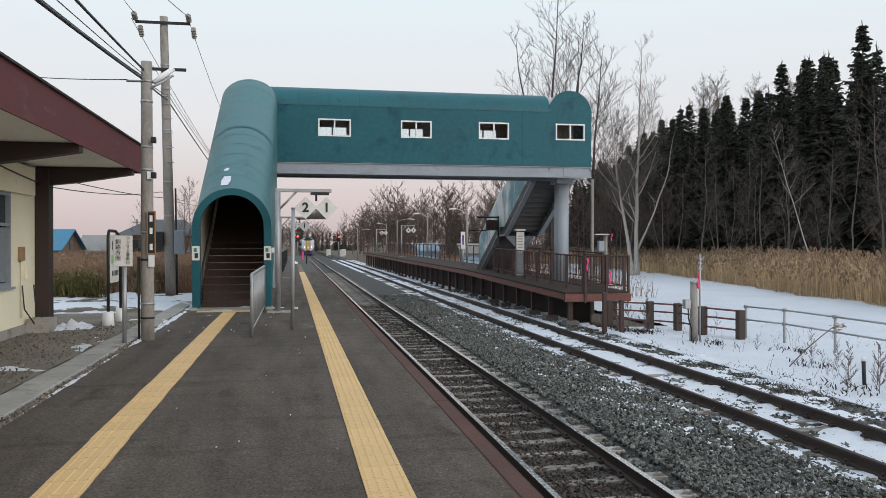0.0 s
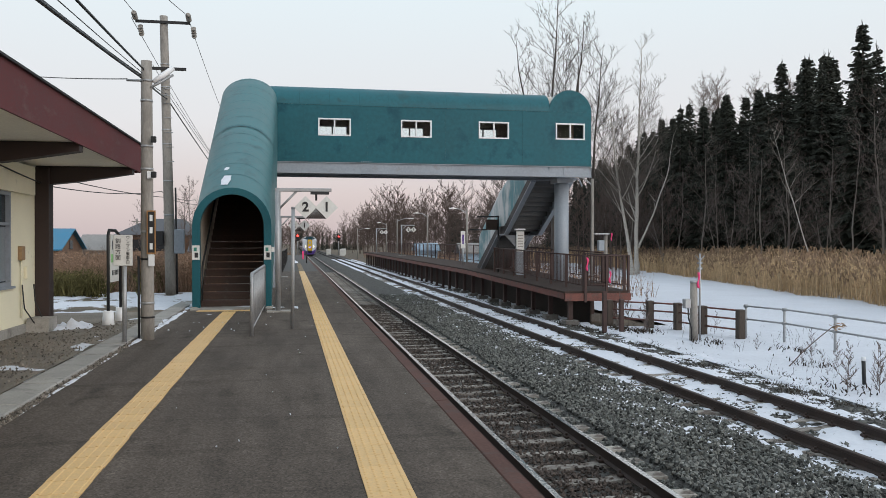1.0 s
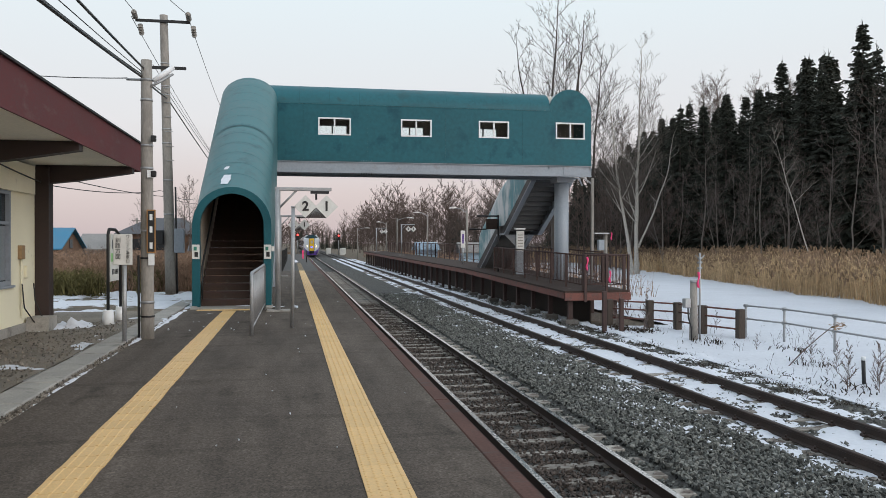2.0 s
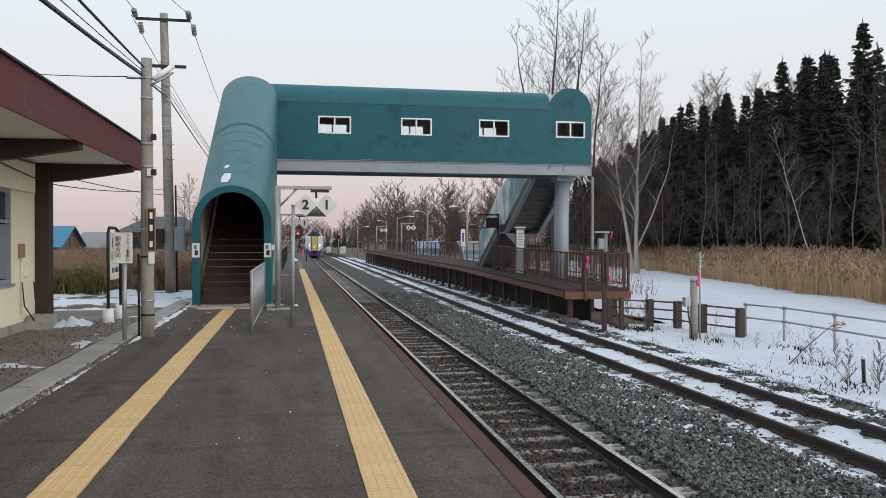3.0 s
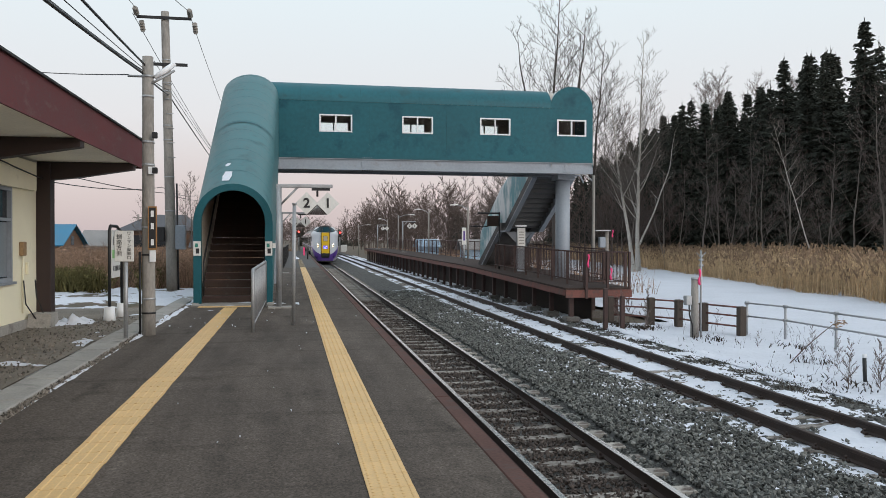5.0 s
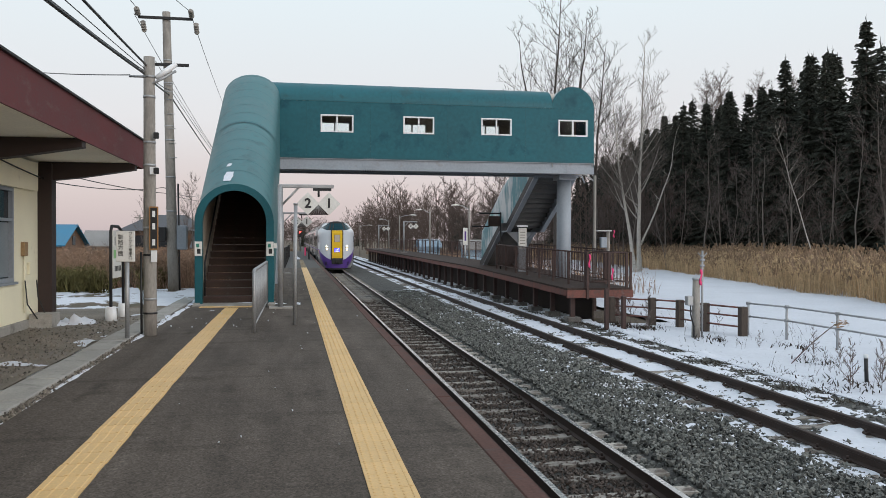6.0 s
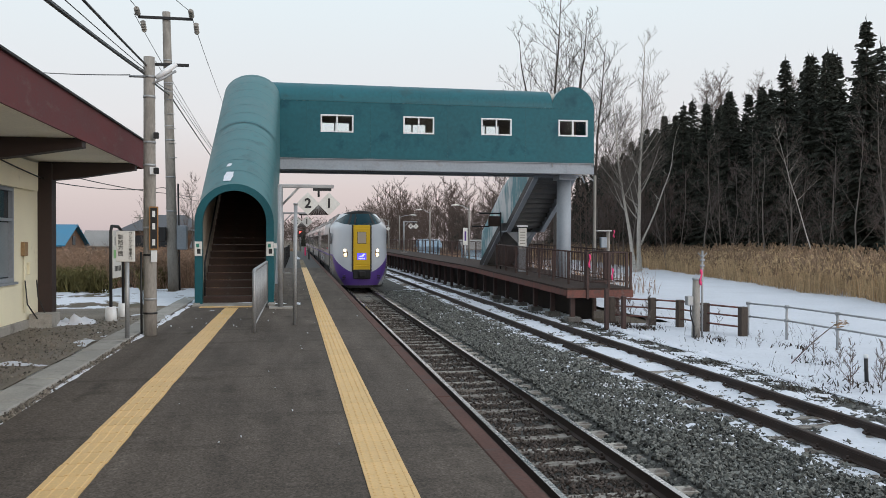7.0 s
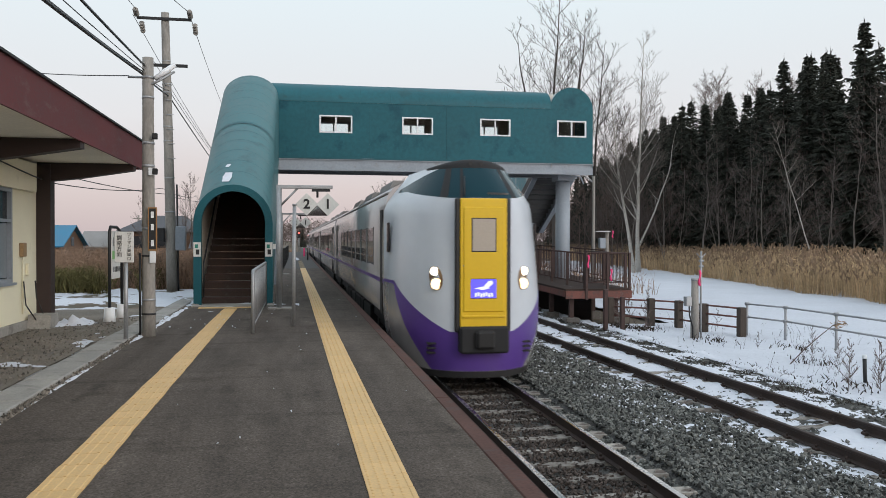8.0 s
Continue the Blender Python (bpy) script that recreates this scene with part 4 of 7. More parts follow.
def nose_xy(s, off, w=HW, p=2.6):
    """Plan outline of the nose: s from -1 to 1 across, off metres back."""
    x = w * math.sin(s * math.pi / 2)
    u = abs(x) / w
    return x, off + (LEN - off) * (1 - max(0.0, 1 - u ** p) ** (1 / p))


def purple_top(y):
    return 0.90 + 0.80 * min(1, max(0, (y - 0.12) / 1.2)) ** 0.8


def purple_low(y):
    return 0.245 + 1.40 * min(1, max(0, (y - 0.40) / 0.95)) ** 0.9


NS = 40
cols = [-1 + 2 * i / NS for i in range(NS + 1)]


def lean(z):
    """How far the face lies back at a height."""
    if z < 0.9:
        return 0.10 * (0.9 - z) ** 2
    if z < 3.1:
        return 0.012 * (z - 0.9)
    return 0.026 + 1.05 * (z - 3.1) ** 1.15


def wide(z):
    return HW * (1 - 0.20 * max(0, 1.0 - z) ** 1.6) - 0.80 * max(0, z - 3.05)


def nose_point(s, z):
    """A point of the nose; its shoulders draw in towards the screen."""
    x, y = nose_xy(s, lean(z), wide(z), 2.35)
    draw = 0.21 * min(1, max(0, (z - 1.4) / 1.7)) ** 1.2
    return x * (1 - draw * max(0, 1 - y / LEN) ** 0.7), y, z


def band(name, lo, hi, rows, material, label="", c=cols, proud=0.0):
    """A strip of the nose between two height curves."""
    bm = bmesh.new()
    rings = []
    for j in range(rows + 1):
        ring = []
        for s in c:
            y_here = nose_point(s, 1.2)[1]
            a, b = lo(y_here), hi(y_here)
            x, y, z = nose_point(s, a + (b - a) * j / rows)
            ring.append((x * (1 + proud * 0.5), y - proud, z))
        rings.append(ring)
    bm_loft(bm, rings)
    return part(name, bm, material, train, label)


band("skirt", lambda y: 0.24, lambda y: max(0.241, purple_low(y)), 5, M_TRAIN_GREY, "silver-grey lower skirt")
band("purple_band", lambda y: purple_low(y), purple_top, 7, M_PURPLE, "purple swoosh over the bumper")
def belt(y):
    """Lower edge of the screens: it climbs towards the back."""
    return 3.12 + 0.17 * min(1, max(0, (y - 0.15) / 1.3))


band("nose_shell", purple_top, belt, 10, M_TRAIN_WHITE, "white nose shell")
band("pilot", lambda y: 0.13, lambda y: 0.245, 2, M_UNDER, "black pilot plate")
# windscreen in three panes with black pillars
def screen(name, c, material, label, proud=0.0, lo=belt, top=None):
    return band(name, lo, top or (lambda y: 3.68), 6, material, label, c, proud)


M_SCREEN = glass("windscreen", (0.008, 0.036, 0.048), 0.03)
M_SCREEN.node_tree.nodes["Principled BSDF"].inputs["Specular IOR Level"].default_value = 0.10
TOP = 3.66


def cols_between(a, b, n):
    return [a + (b - a) * i / n for i in range(n + 1)]


def side_top(y):
    return TOP - 0.34 * min(1, max(0, (y - 0.55) / 1.6))


screen("windscreen", cols_between(-0.34, 0.34, 12), M_SCREEN, "dark curved windscreen", 0.0, belt, lambda y: TOP)
for s0 in (-1, 1):
    c = sorted(cols_between(s0 * 0.42, s0 * 0.96, 16))
    screen("side_screen", c, M_SCREEN, "dark wraparound side screen", 0.0, belt, side_top)
    band("brow", side_top, lambda y: TOP, 3, M_TRAIN_WHITE, "", c)
    screen("pillar", sorted(cols_between(s0 * 0.34, s0 * 0.42, 4)), M_RUBBER, "black windscreen pillar", 0.004, belt, lambda y: TOP)
    screen("cheek", sorted(cols_between(s0 * 0.96, s0, 4)), M_TRAIN_WHITE, "", 0.0, belt, lambda y: TOP)
screen("divider", cols_between(-0.225, -0.19, 3), M_RUBBER, "thin black windscreen divider", 0.005, belt, lambda y: TOP - 0.01)
# dark visor above the windscreen, running back into the roof
rings = []
front = [nose_point(s, TOP) for s in cols]
for k, up in ((0, 0), (0.012, 0.45), (0.03, 0.72), (0.06, 0.88), (0.12, 0.96), (0.25, 1.0), (0.5, 1.0), (1.0, 1.0)):
    ring = []
    for i, s in enumerate(cols):
        x, y, z = front[i]
        yb, xb = 2.7, 0.95 * math.sin(s * math.pi / 2)
        zb = 3.835 - 0.17 * (abs(xb) / 0.95) ** 2
        ring.append((x + (xb - x) * k, y + (yb - y) * k, z + (zb - z) * up))
    rings.append(ring)
for c0, c1, mt, lab in ((0, 6, M_TRAIN_WHITE, ""), (6, 34, M_RUBBER, "black visor over the windscreen"), (34, 40, M_TRAIN_WHITE, "")):
    bm = bmesh.new()
    bm_loft(bm, [r[c0:c1 + 1] for r in rings])
    part("roof_cap" if lab else "shoulder", bm, mt, train, lab)
for x in (-0.09, 0.09):
    y = front[20][1]
    tube("marker_lamp", (x, y + 0.01, 3.735), (x, y + 0.20, 3.735), 0.038, M_DARK_STEEL, train, "small round marker lamp", n=12)

# gangway door in the face
def face_y(x, z):
    """How far back the nose lies at a place across and a height."""
    lo, hi = 0.0, 1.0
    for _ in range(30):
        m = (lo + hi) / 2
        if nose_point(m, z)[0] < abs(x):
            lo = m
        else:
            hi = m
    return nose_point(lo, z)[1]


def panel(name, x0, x1, z0, z1, out, material, parent=None, label="", bevel=0.012):
    y = min(face_y(x, z) for x in (x0, x1, (x0 + x1) / 2) for z in (z0, z1)) if abs(x0 + x1) > 0.3 else 0.0
    bm = bmesh.new()
    bm_box(bm, x0, x1, y - out, y + 0.08, z0, z1, bevel)
    return part(name, bm, material, parent or train, label)


panel("door_surround", -0.47, 0.47, 0.90, 3.115, 0.010, M_BLACK, None, "black rubber door surround", 0.02)
door = panel("front_door", -0.395, 0.395, 0.92, 3.11, 0.045, M_YELLOW, None, "yellow gangway door", 0.015)
panel("door_leaf", -0.36, 0.36, 1.22, 2.98, 0.062, M_YELLOW, door, "", 0.03)
panel("door_window", -0.225, 0.225, 2.21, 2.80, 0.068, M_BLACK, door, "black window frame", 0.02)
panel("door_blind", -0.20, 0.20, 2.235, 2.775, 0.072, M_BLIND, door, "beige blind behind the glass", 0.01)
panel("sign_frame", -0.245, 0.235, 1.43, 1.81, 0.068, M_BLACK, door, "", 0.03)
led = panel("led_sign", -0.22, 0.21, 1.46, 1.78, 0.074, M_LED, door, "lit blue destination display", 0.01)
for i in range(9):
    z0 = 1.480 + 0.008 * (i % 3)
    panel("led_bar", -0.20 + 0.045 * i, -0.168 + 0.045 * i, z0, z0 + 0.066, 0.078, M_LED_WHITE, door, "white lit bar", 0.004)
bm = bmesh.new()
for tri in (((-0.17, 1.625), (-0.02, 1.60), (0.10, 1.63), (-0.02, 1.655)), ((-0.03, 1.63), (0.07, 1.64), (0.15, 1.755), (0.07, 1.745)), ((0.07, 1.64), (0.14, 1.70), (0.15, 1.72), (0.12, 1.735))):
    bm.faces.new([bm.verts.new((u, -0.082, v)) for u, v in tri])
part("led_shape", bm, M_LED_WHITE, door, "white lit swoop")
panel("door_handle", -0.35, -0.26, 1.985, 2.02, 0.09, M_GALV, door, "chrome handle", 0.006)
panel("door_step", -0.36, 0.36, 1.14, 1.18, 0.066, M_YELLOW, door, "", 0.006)
bm = bmesh.new()
bm_box(bm, -0.41, 0.41, -0.16, 0.2, 0.56, 1.00, 0.03)
coupler = part("coupler_cover", bm, M_RUBBER, train, "black coupler housing")
bm = bmesh.new()
bm_box(bm, -0.16, 0.16, -0.26, -0.1, 0.64, 0.94, 0.04)
part("coupler", bm, M_UNDER, coupler)
for s in (-1, 1):
    bm = bmesh.new()
    oval = []
    for k in range(20):
        a = 2 * math.pi * k / 20
        u, v = 0.100 * math.cos(a), 0.205 * math.sin(a)
        x = s * (0.748 + 0.02 * math.sin(a)) + u
        oval.append((x, 1.785 + v))
    bm_loft(bm, [[(x, face_y(x, z) - out, z) for x, z in oval] for out in (-0.03, 0.006)], closed=True, caps=True)
    housing = part("headlamp_housing", bm, M_AMBER, train, "dark amber oval lamp housing")
    for z, r, x in ((1.90, 0.080, s * 0.768), (1.69, 0.104, s * 0.742)):
        y = face_y(x, z)
        d = Vector((s * 0.25, -1, 0)).normalized()
        p = Vector((x, y, z))
        bm = bmesh.new()
        bm_tube(bm, p - d * 0.05, p + d * 0.022, r + 0.010, n=20)
        lamp = part("headlamp_rim", bm, M_GALV, housing, "round chrome headlamp rim")
        bm = bmesh.new()
        bm_tube(bm, p - d * 0.02, p + d * 0.028, r, r * 0.88, n=20)
        part("headlamp", bm, M_LAMP if z > 1.8 else M_LAMP_LOW, housing, "lit warm headlamp")
    x = s * 0.78
    for i in range(3):
        z = 0.52 + 0.08 * i
        y = face_y(x, z)
        box("vent", x - 0.11, x + 0.11, y - 0.03, y + 0.1, z, z + 0.03, M_BLACK, train, "", 0.004)
bm = bmesh.new()
bm_path(bm, [(-0.30, 0.07, 3.15), (-0.27, 0.22, 3.32), (-0.24, 0.38, 3.50)], 0.012, 5)
part("wiper", bm, M_BLACK, train)
for i in range(8):
    x = 0.10 + 0.05 * i
    box("number_bar", x, x + 0.030, face_y(x, 3.19) - 0.006, face_y(x, 3.19) + 0.02, 3.18, 3.215, M_CONC_DARK, train, "small pale bar of lettering")
for s in (-1, 1):
    a = 1.36
    box("cab_window", min(s * a, s * 1.404), max(s * a, s * 1.404), 1.66, 1.80, 2.2, 2.74, M_GLASS_TRAIN, train, "narrow dark cab side window", 0.01)
    box("cab_rail", min(s * a, s * 1.41), max(s * a, s * 1.41), 2.18, 2.21, 1.15, 1.95, M_GALV, train, "slim grab rail", 0.004)


def car_profile():
    pts = [(-1.34, 0.98), (-1.39, 1.12), (-HW, 1.6), (-HW, 2.6), (-1.385, 3.05), (-1.33, 3.27), (-1.22, 3.42), (-0.95, 3.57), (-0.5, 3.66), (0, 3.69)]
    return pts + [(-x, z) for x, z in pts[-2::-1]]


def make_car(y0, y1, lead):
    """One carriage from y0 to y1: shell, windows, doors, stripe, roof boxes, underframe and bogies."""
    bm = bmesh.new()
    prof = car_profile()
    bm_loft(bm, [[(x, y, z) for x, z in prof] for y in ((y0, y0 + 0.4, y1) if not lead else (y0, y1))], caps=True)
    for f in bm.faces:
        f.smooth = len(f.verts) < 6
    car = part("carriage", bm, M_TRAIN_GREY, train, "silver carriage with a purple waist line")
    for s in (-1, 1):
        bm = bmesh.new()
        a, b = s * (HW - 0.02), s * (HW + 0.004)
        bm_box(bm, min(a, b), max(a, b), y0 + 0.02, y1 - 0.02, 1.60, 1.68)
        part("waist_line", bm, M_PURPLE, car, "thin purple line")
        n = 7 if lead else 9
        wl = 1.78
        ws = y0 + 1.85 if lead else y0 + 2.4
        for i in range(n):
            w0 = ws + i * wl
            w = box("window", min(s * (HW - 0.01), s * (HW + 0.008)), max(s * (HW - 0.01), s * (HW + 0.008)), w0 + 0.22, w0 + wl - 0.22, 1.90, 2.68, M_GLASS_TRAIN, car, "", 0.003)
            lo, hi = min(s * (HW - 0.01), s * (HW + 0.013)), max(s * (HW - 0.01), s * (HW + 0.013))
            box("sill_bar", lo, hi, w0 + 0.22, w0 + wl - 0.22, 2.055, 2.085, M_TRAIN_GREY, w)
            for ya in (w0 + 0.195, w0 + wl - 0.22):
                box("window_frame", lo, hi, ya, ya + 0.025, 1.88, 2.70, M_DARK_STEEL, w)
        doors = (y0 + 0.25, y1 - 2.2) if lead else (y0 + 1.2, y1 - 2.2)
        for yd in doors:
            for dy in ((0.0,) if lead and yd < y0 + 5 else (-0.03, 0.85)):
                # flat dark strip on the side, standing in for the shade of a door recess
                box("door_recess_strip", min(s * (HW - 0.015), s * (HW + 0.007)), max(s * (HW - 0.015), s * (HW + 0.007)), yd + dy, yd + dy + (0.38 if lead and yd < y0 + 5 else 0.22), 0.99, 3.0, M_UNDER, car, "flat dark strip in place of a shaded door recess")
            if not lead or yd > y0 + 5:
                box("door_pane", min(s * (HW - 0.015), s * (HW + 0.009)), max(s * (HW - 0.015), s * (HW + 0.009)), yd + 0.3, yd + 0.56, 1.9, 2.75, M_GLASS_TRAIN, car)
        box("gutter", min(s * 1.30, s * 1.345), max(s * 1.30, s * 1.345), y0 + 0.05, y1 - 0.05, 3.29, 3.325, M_TRAIN_ROOF, car, "dark rain gutter", 0.004)
    bm = bmesh.new()
    bm_loft(bm, [[(x * 1.002, y, z + 0.006) for x, z in car_profile()[6:-6]] for y in (y0 + 0.06, y1 - 0.02)])
    part("roof", bm, M_TRAIN_ROOF, car, "dull grey roof skin")
    for k in range(3):
        yc = y0 + (y1 - y0) * (0.25 + 0.25 * k)
        bm = bmesh.new()
        bm_loft(bm, [[(-0.95, y, 3.50), (-0.82, y, 3.80), (0.82, y, 3.80), (0.95, y, 3.50)] for y in (yc - 1.3, yc + 1.3)], closed=True, caps=True, smooth=False)
        part("roof_unit", bm, M_TRAIN_ROOF, car, "grey roof unit")
    bm = bmesh.new()
    rg = random.Random(int(y0 * 10))
    yy = y0 + 4.9
    while yy < y1 - 5.2:
        L = rg.uniform(0.7, 1.9)
        bm_box(bm, -1.22, -0.25, yy, yy + L, rg.uniform(0.22, 0.35), 0.80, 0.02)
        bm_box(bm, 0.25, 1.22, yy, yy + L, rg.uniform(0.22, 0.35), 0.80, 0.02)
        yy += L + rg.uniform(0.08, 0.3)
    part("equipment", bm, M_UNDER, car, "dark underfloor equipment")
    bm = bmesh.new()
    bm_box(bm, -1.12, 1.12, y0 + 0.3, y1 - 0.3, 0.6, 0.978)
    part("underframe", bm, M_UNDER, car)
    for yc in (y0 + 3.3, y1 - 3.3):
        bm = bmesh.new()
        for s in (-1, 1):
            bm_box(bm, s * 0.98 - 0.06, s * 0.98 + 0.06, yc - 1.45, yc + 1.45, 0.42, 0.6, 0.03)
            for d in (-1.05, 1.05):
                bm_box(bm, s * 0.98 - 0.1, s * 0.98 + 0.1, yc + d - 0.16, yc + d + 0.16, 0.27, 0.58, 0.03)
        bogie = part("bogie", bm, M_UNDER, train, "dark bogie")
        for d in (-1.05, 1.05):
            for s in (-1, 1):
                bm = bmesh.new()
                bm_tube(bm, (s * 0.535, yc + d, 0.43), (s * 0.66, yc + d, 0.43), 0.43, n=28)
                bm_tube(bm, (s * 0.50, yc + d, 0.43), (s * 0.535, yc + d, 0.43), 0.455, n=28)
                part("wheel", bm, M_RAIL, bogie)
    return car


make_car(2.2, 21.2, True)
for c in range(1, 5):
    make_car(21.75 + 21.3 * (c - 1), 21.75 + 21.3 * (c - 1) + 20.75, False)
    bm = bmesh.new()
    ya = 21.2 + 21.3 * (c - 1)
    bm_loft(bm, [[(x * 0.86, y, 0.35 + (z - 0.35) * 0.93) for x, z in car_profile()] for y in (ya - 0.02, ya + 0.6)], caps=True)
    part("gangway", bm, M_RUBBER, train, "black gangway bellows")

# ---------------------------------------------------------------- trees and plants
M_BARK = surf("grey_bark", (0.105, 0.088, 0.076), 0.95, var=0.3, scale=2, fine=20, bump=0.3, stretch=(1, 1, 0.4))
M_TWIG = surf("brown_twig", (0.145, 0.112, 0.100), 0.95, var=0.3, scale=1, fine=20, bump=0)
M_PALE_TWIG = surf("pale_twig", (0.115, 0.098, 0.085), 0.95, var=0.3, scale=1, fine=20, bump=0)
M_BIRCH = surf("birch_bark", (0.44, 0.41, 0.37), 0.85, var=0.15, scale=3, fine=12, bump=0.1, stain=(0.07, 0.06, 0.055), stain_at=0.60, stretch=(1, 1, 2.2))
M_NEEDLE = surf("spruce_needles", (0.052, 0.056, 0.046), 0.95, var=0.3, scale=0.6, fine=8, bump=0, island=0.3, spec=0.1)
M_REED = surf("dry_reed", (0.55, 0.40, 0.245), 0.95, var=0.2, scale=0.3, fine=4, bump=0, island=0.35, spec=0.1)
M_PLUME = surf("reed_plume", (0.27, 0.19, 0.13), 0.95, var=0.2, scale=0.3, fine=4, bump=0, island=0.35, spec=0.1)
M_BRUSH = surf("red_brown_brush", (0.30, 0.20, 0.14), 0.95, var=0.3, scale=0.4, fine=5, bump=0, island=0.45, spec=0.1)
M_HEDGE = surf("olive_bush", (0.125, 0.112, 0.048), 0.95, var=0.3, scale=0.4, fine=5, bump=0, island=0.45, spec=0.1)
M_DEADLEAF = surf("dead_leaf", (0.045, 0.036, 0.028), 0.95, var=0.3, scale=1, fine=8, bump=0, island=0.4, spec=0.1)


class Sticks:
    """Collects tapered sticks as plain vertex and face lists."""

    def __init__(self):
        self.v, self.f = [], []

    def stick(self, p, q, r0, r1, n=3):
        d = (q - p).normalized()
        a = d.orthogonal().normalized()
        b = d.cross(a)
        k = len(self.v)
        for c, r in ((p, r0), (q, r1)):
            for i in range(n):
                t = 2 * math.pi * i / n
                self.v.append(tuple(c + a * (r * math.cos(t)) + b * (r * math.sin(t))))
        for i in range(n):
            j = (i + 1) % n
            self.f.append((k + i, k + j, k + n + j, k + n + i))

    def mesh(self, name):
        k = len(self.v)
        if len({len(q) for q in self.f}) == 1:
            return fast_mesh(name, np.array(self.v), np.array(self.f))
        return raw_mesh(name, self.v, self.f, True)


def grow(seed, height, trunk_r, first=0.25, spread=0.55, limbs=14, twig=0.012, levels=3, up=0.5, lean_to=(0, 0), droop=0.0, split=7):
    """A leafless tree: returns trunk-and-limb mesh and twig mesh."""
    rg = random.Random(seed)
    wood, twigs = Sticks(), Sticks()
    pts, p = [Vector((0, 0, -0.3))], Vector((0, 0, -0.3))
    n = 9
    for i in range(n):
        k = (i + 1) / n
        p = p + Vector((lean_to[0] / n + rg.uniform(-1, 1) * 0.03 * height / n * 2, lean_to[1] / n + rg.uniform(-1, 1) * 0.03 * height / n * 2, height / n))
        pts.append(p)
    rad = [trunk_r * (1 - 0.93 * (i / n) ** 0.9) for i in range(n + 1)]
    for i in range(n):
        wood.stick(pts[i], pts[i + 1], rad[i], rad[i + 1], 6)

    def branch(p, d, length, r, lev):
        segs = 4 if lev < 2 else 3
        dd = d.normalized()
        for i in range(segs):
            dd = (dd + Vector((rg.uniform(-0.13, 0.13), rg.uniform(-0.13, 0.13), rg.uniform(-0.06, 0.16) * up * 2 - droop * i * 0.2))).normalized()
            q = p + dd * length / segs
            ra, rb = r * (1 - 0.75 * i / segs), r * (1 - 0.75 * (i + 1) / segs)
            if lev == 1:
                wood.stick(p, q, ra, rb, 4)
            else:
                twigs.stick(p, q, max(ra, twig * 0.6), max(rb, twig * 0.5), 3)
            if lev < levels:
                for c in range(split if lev == 1 else split - 2):
                    if rg.random() < 0.55:
                        t = rg.random()
                        side = Vector((rg.uniform(-1, 1), rg.uniform(-1, 1), rg.uniform(-0.25, 0.8)))
                        side = (dd * 0.75 + side * 0.75).normalized()
                        branch(p.lerp(q, t), side, length * rg.uniform(0.28, 0.5) * (1 - 0.25 * i / segs), max(rb * 0.55, twig), lev + 1)
            p = q

    for i in range(limbs):
        k = first + (1 - first) * (i + rg.random()) / limbs
        j = min(n - 1, int(k * n))
        p = pts[j].lerp(pts[j + 1], k * n - j)
        a = i * 2.4 + rg.uniform(-0.5, 0.5)
        d = Vector((math.cos(a), math.sin(a), rg.uniform(0.35, 1.0) + up * k))
        branch(p, d, height * spread * (1.05 - k) * rg.uniform(0.6, 1.0) + height * 0.07, max(rad[j] * 0.42, twig * 1.5), 1)
    return wood.mesh("trunk"), twigs.mesh("crown")


def plant_tree(name, meshes, bark, twig_mat, at, label, group="", turn=0.0, size=1.0, category="tree"):
    t = thing(name, label, category, at, group)
    t.rotation_euler, t.scale = (0, 0, turn), (size, size, size)
    part("trunk", meshes[0], bark, t)
    part("crown", meshes[1], twig_mat, t)
    return t


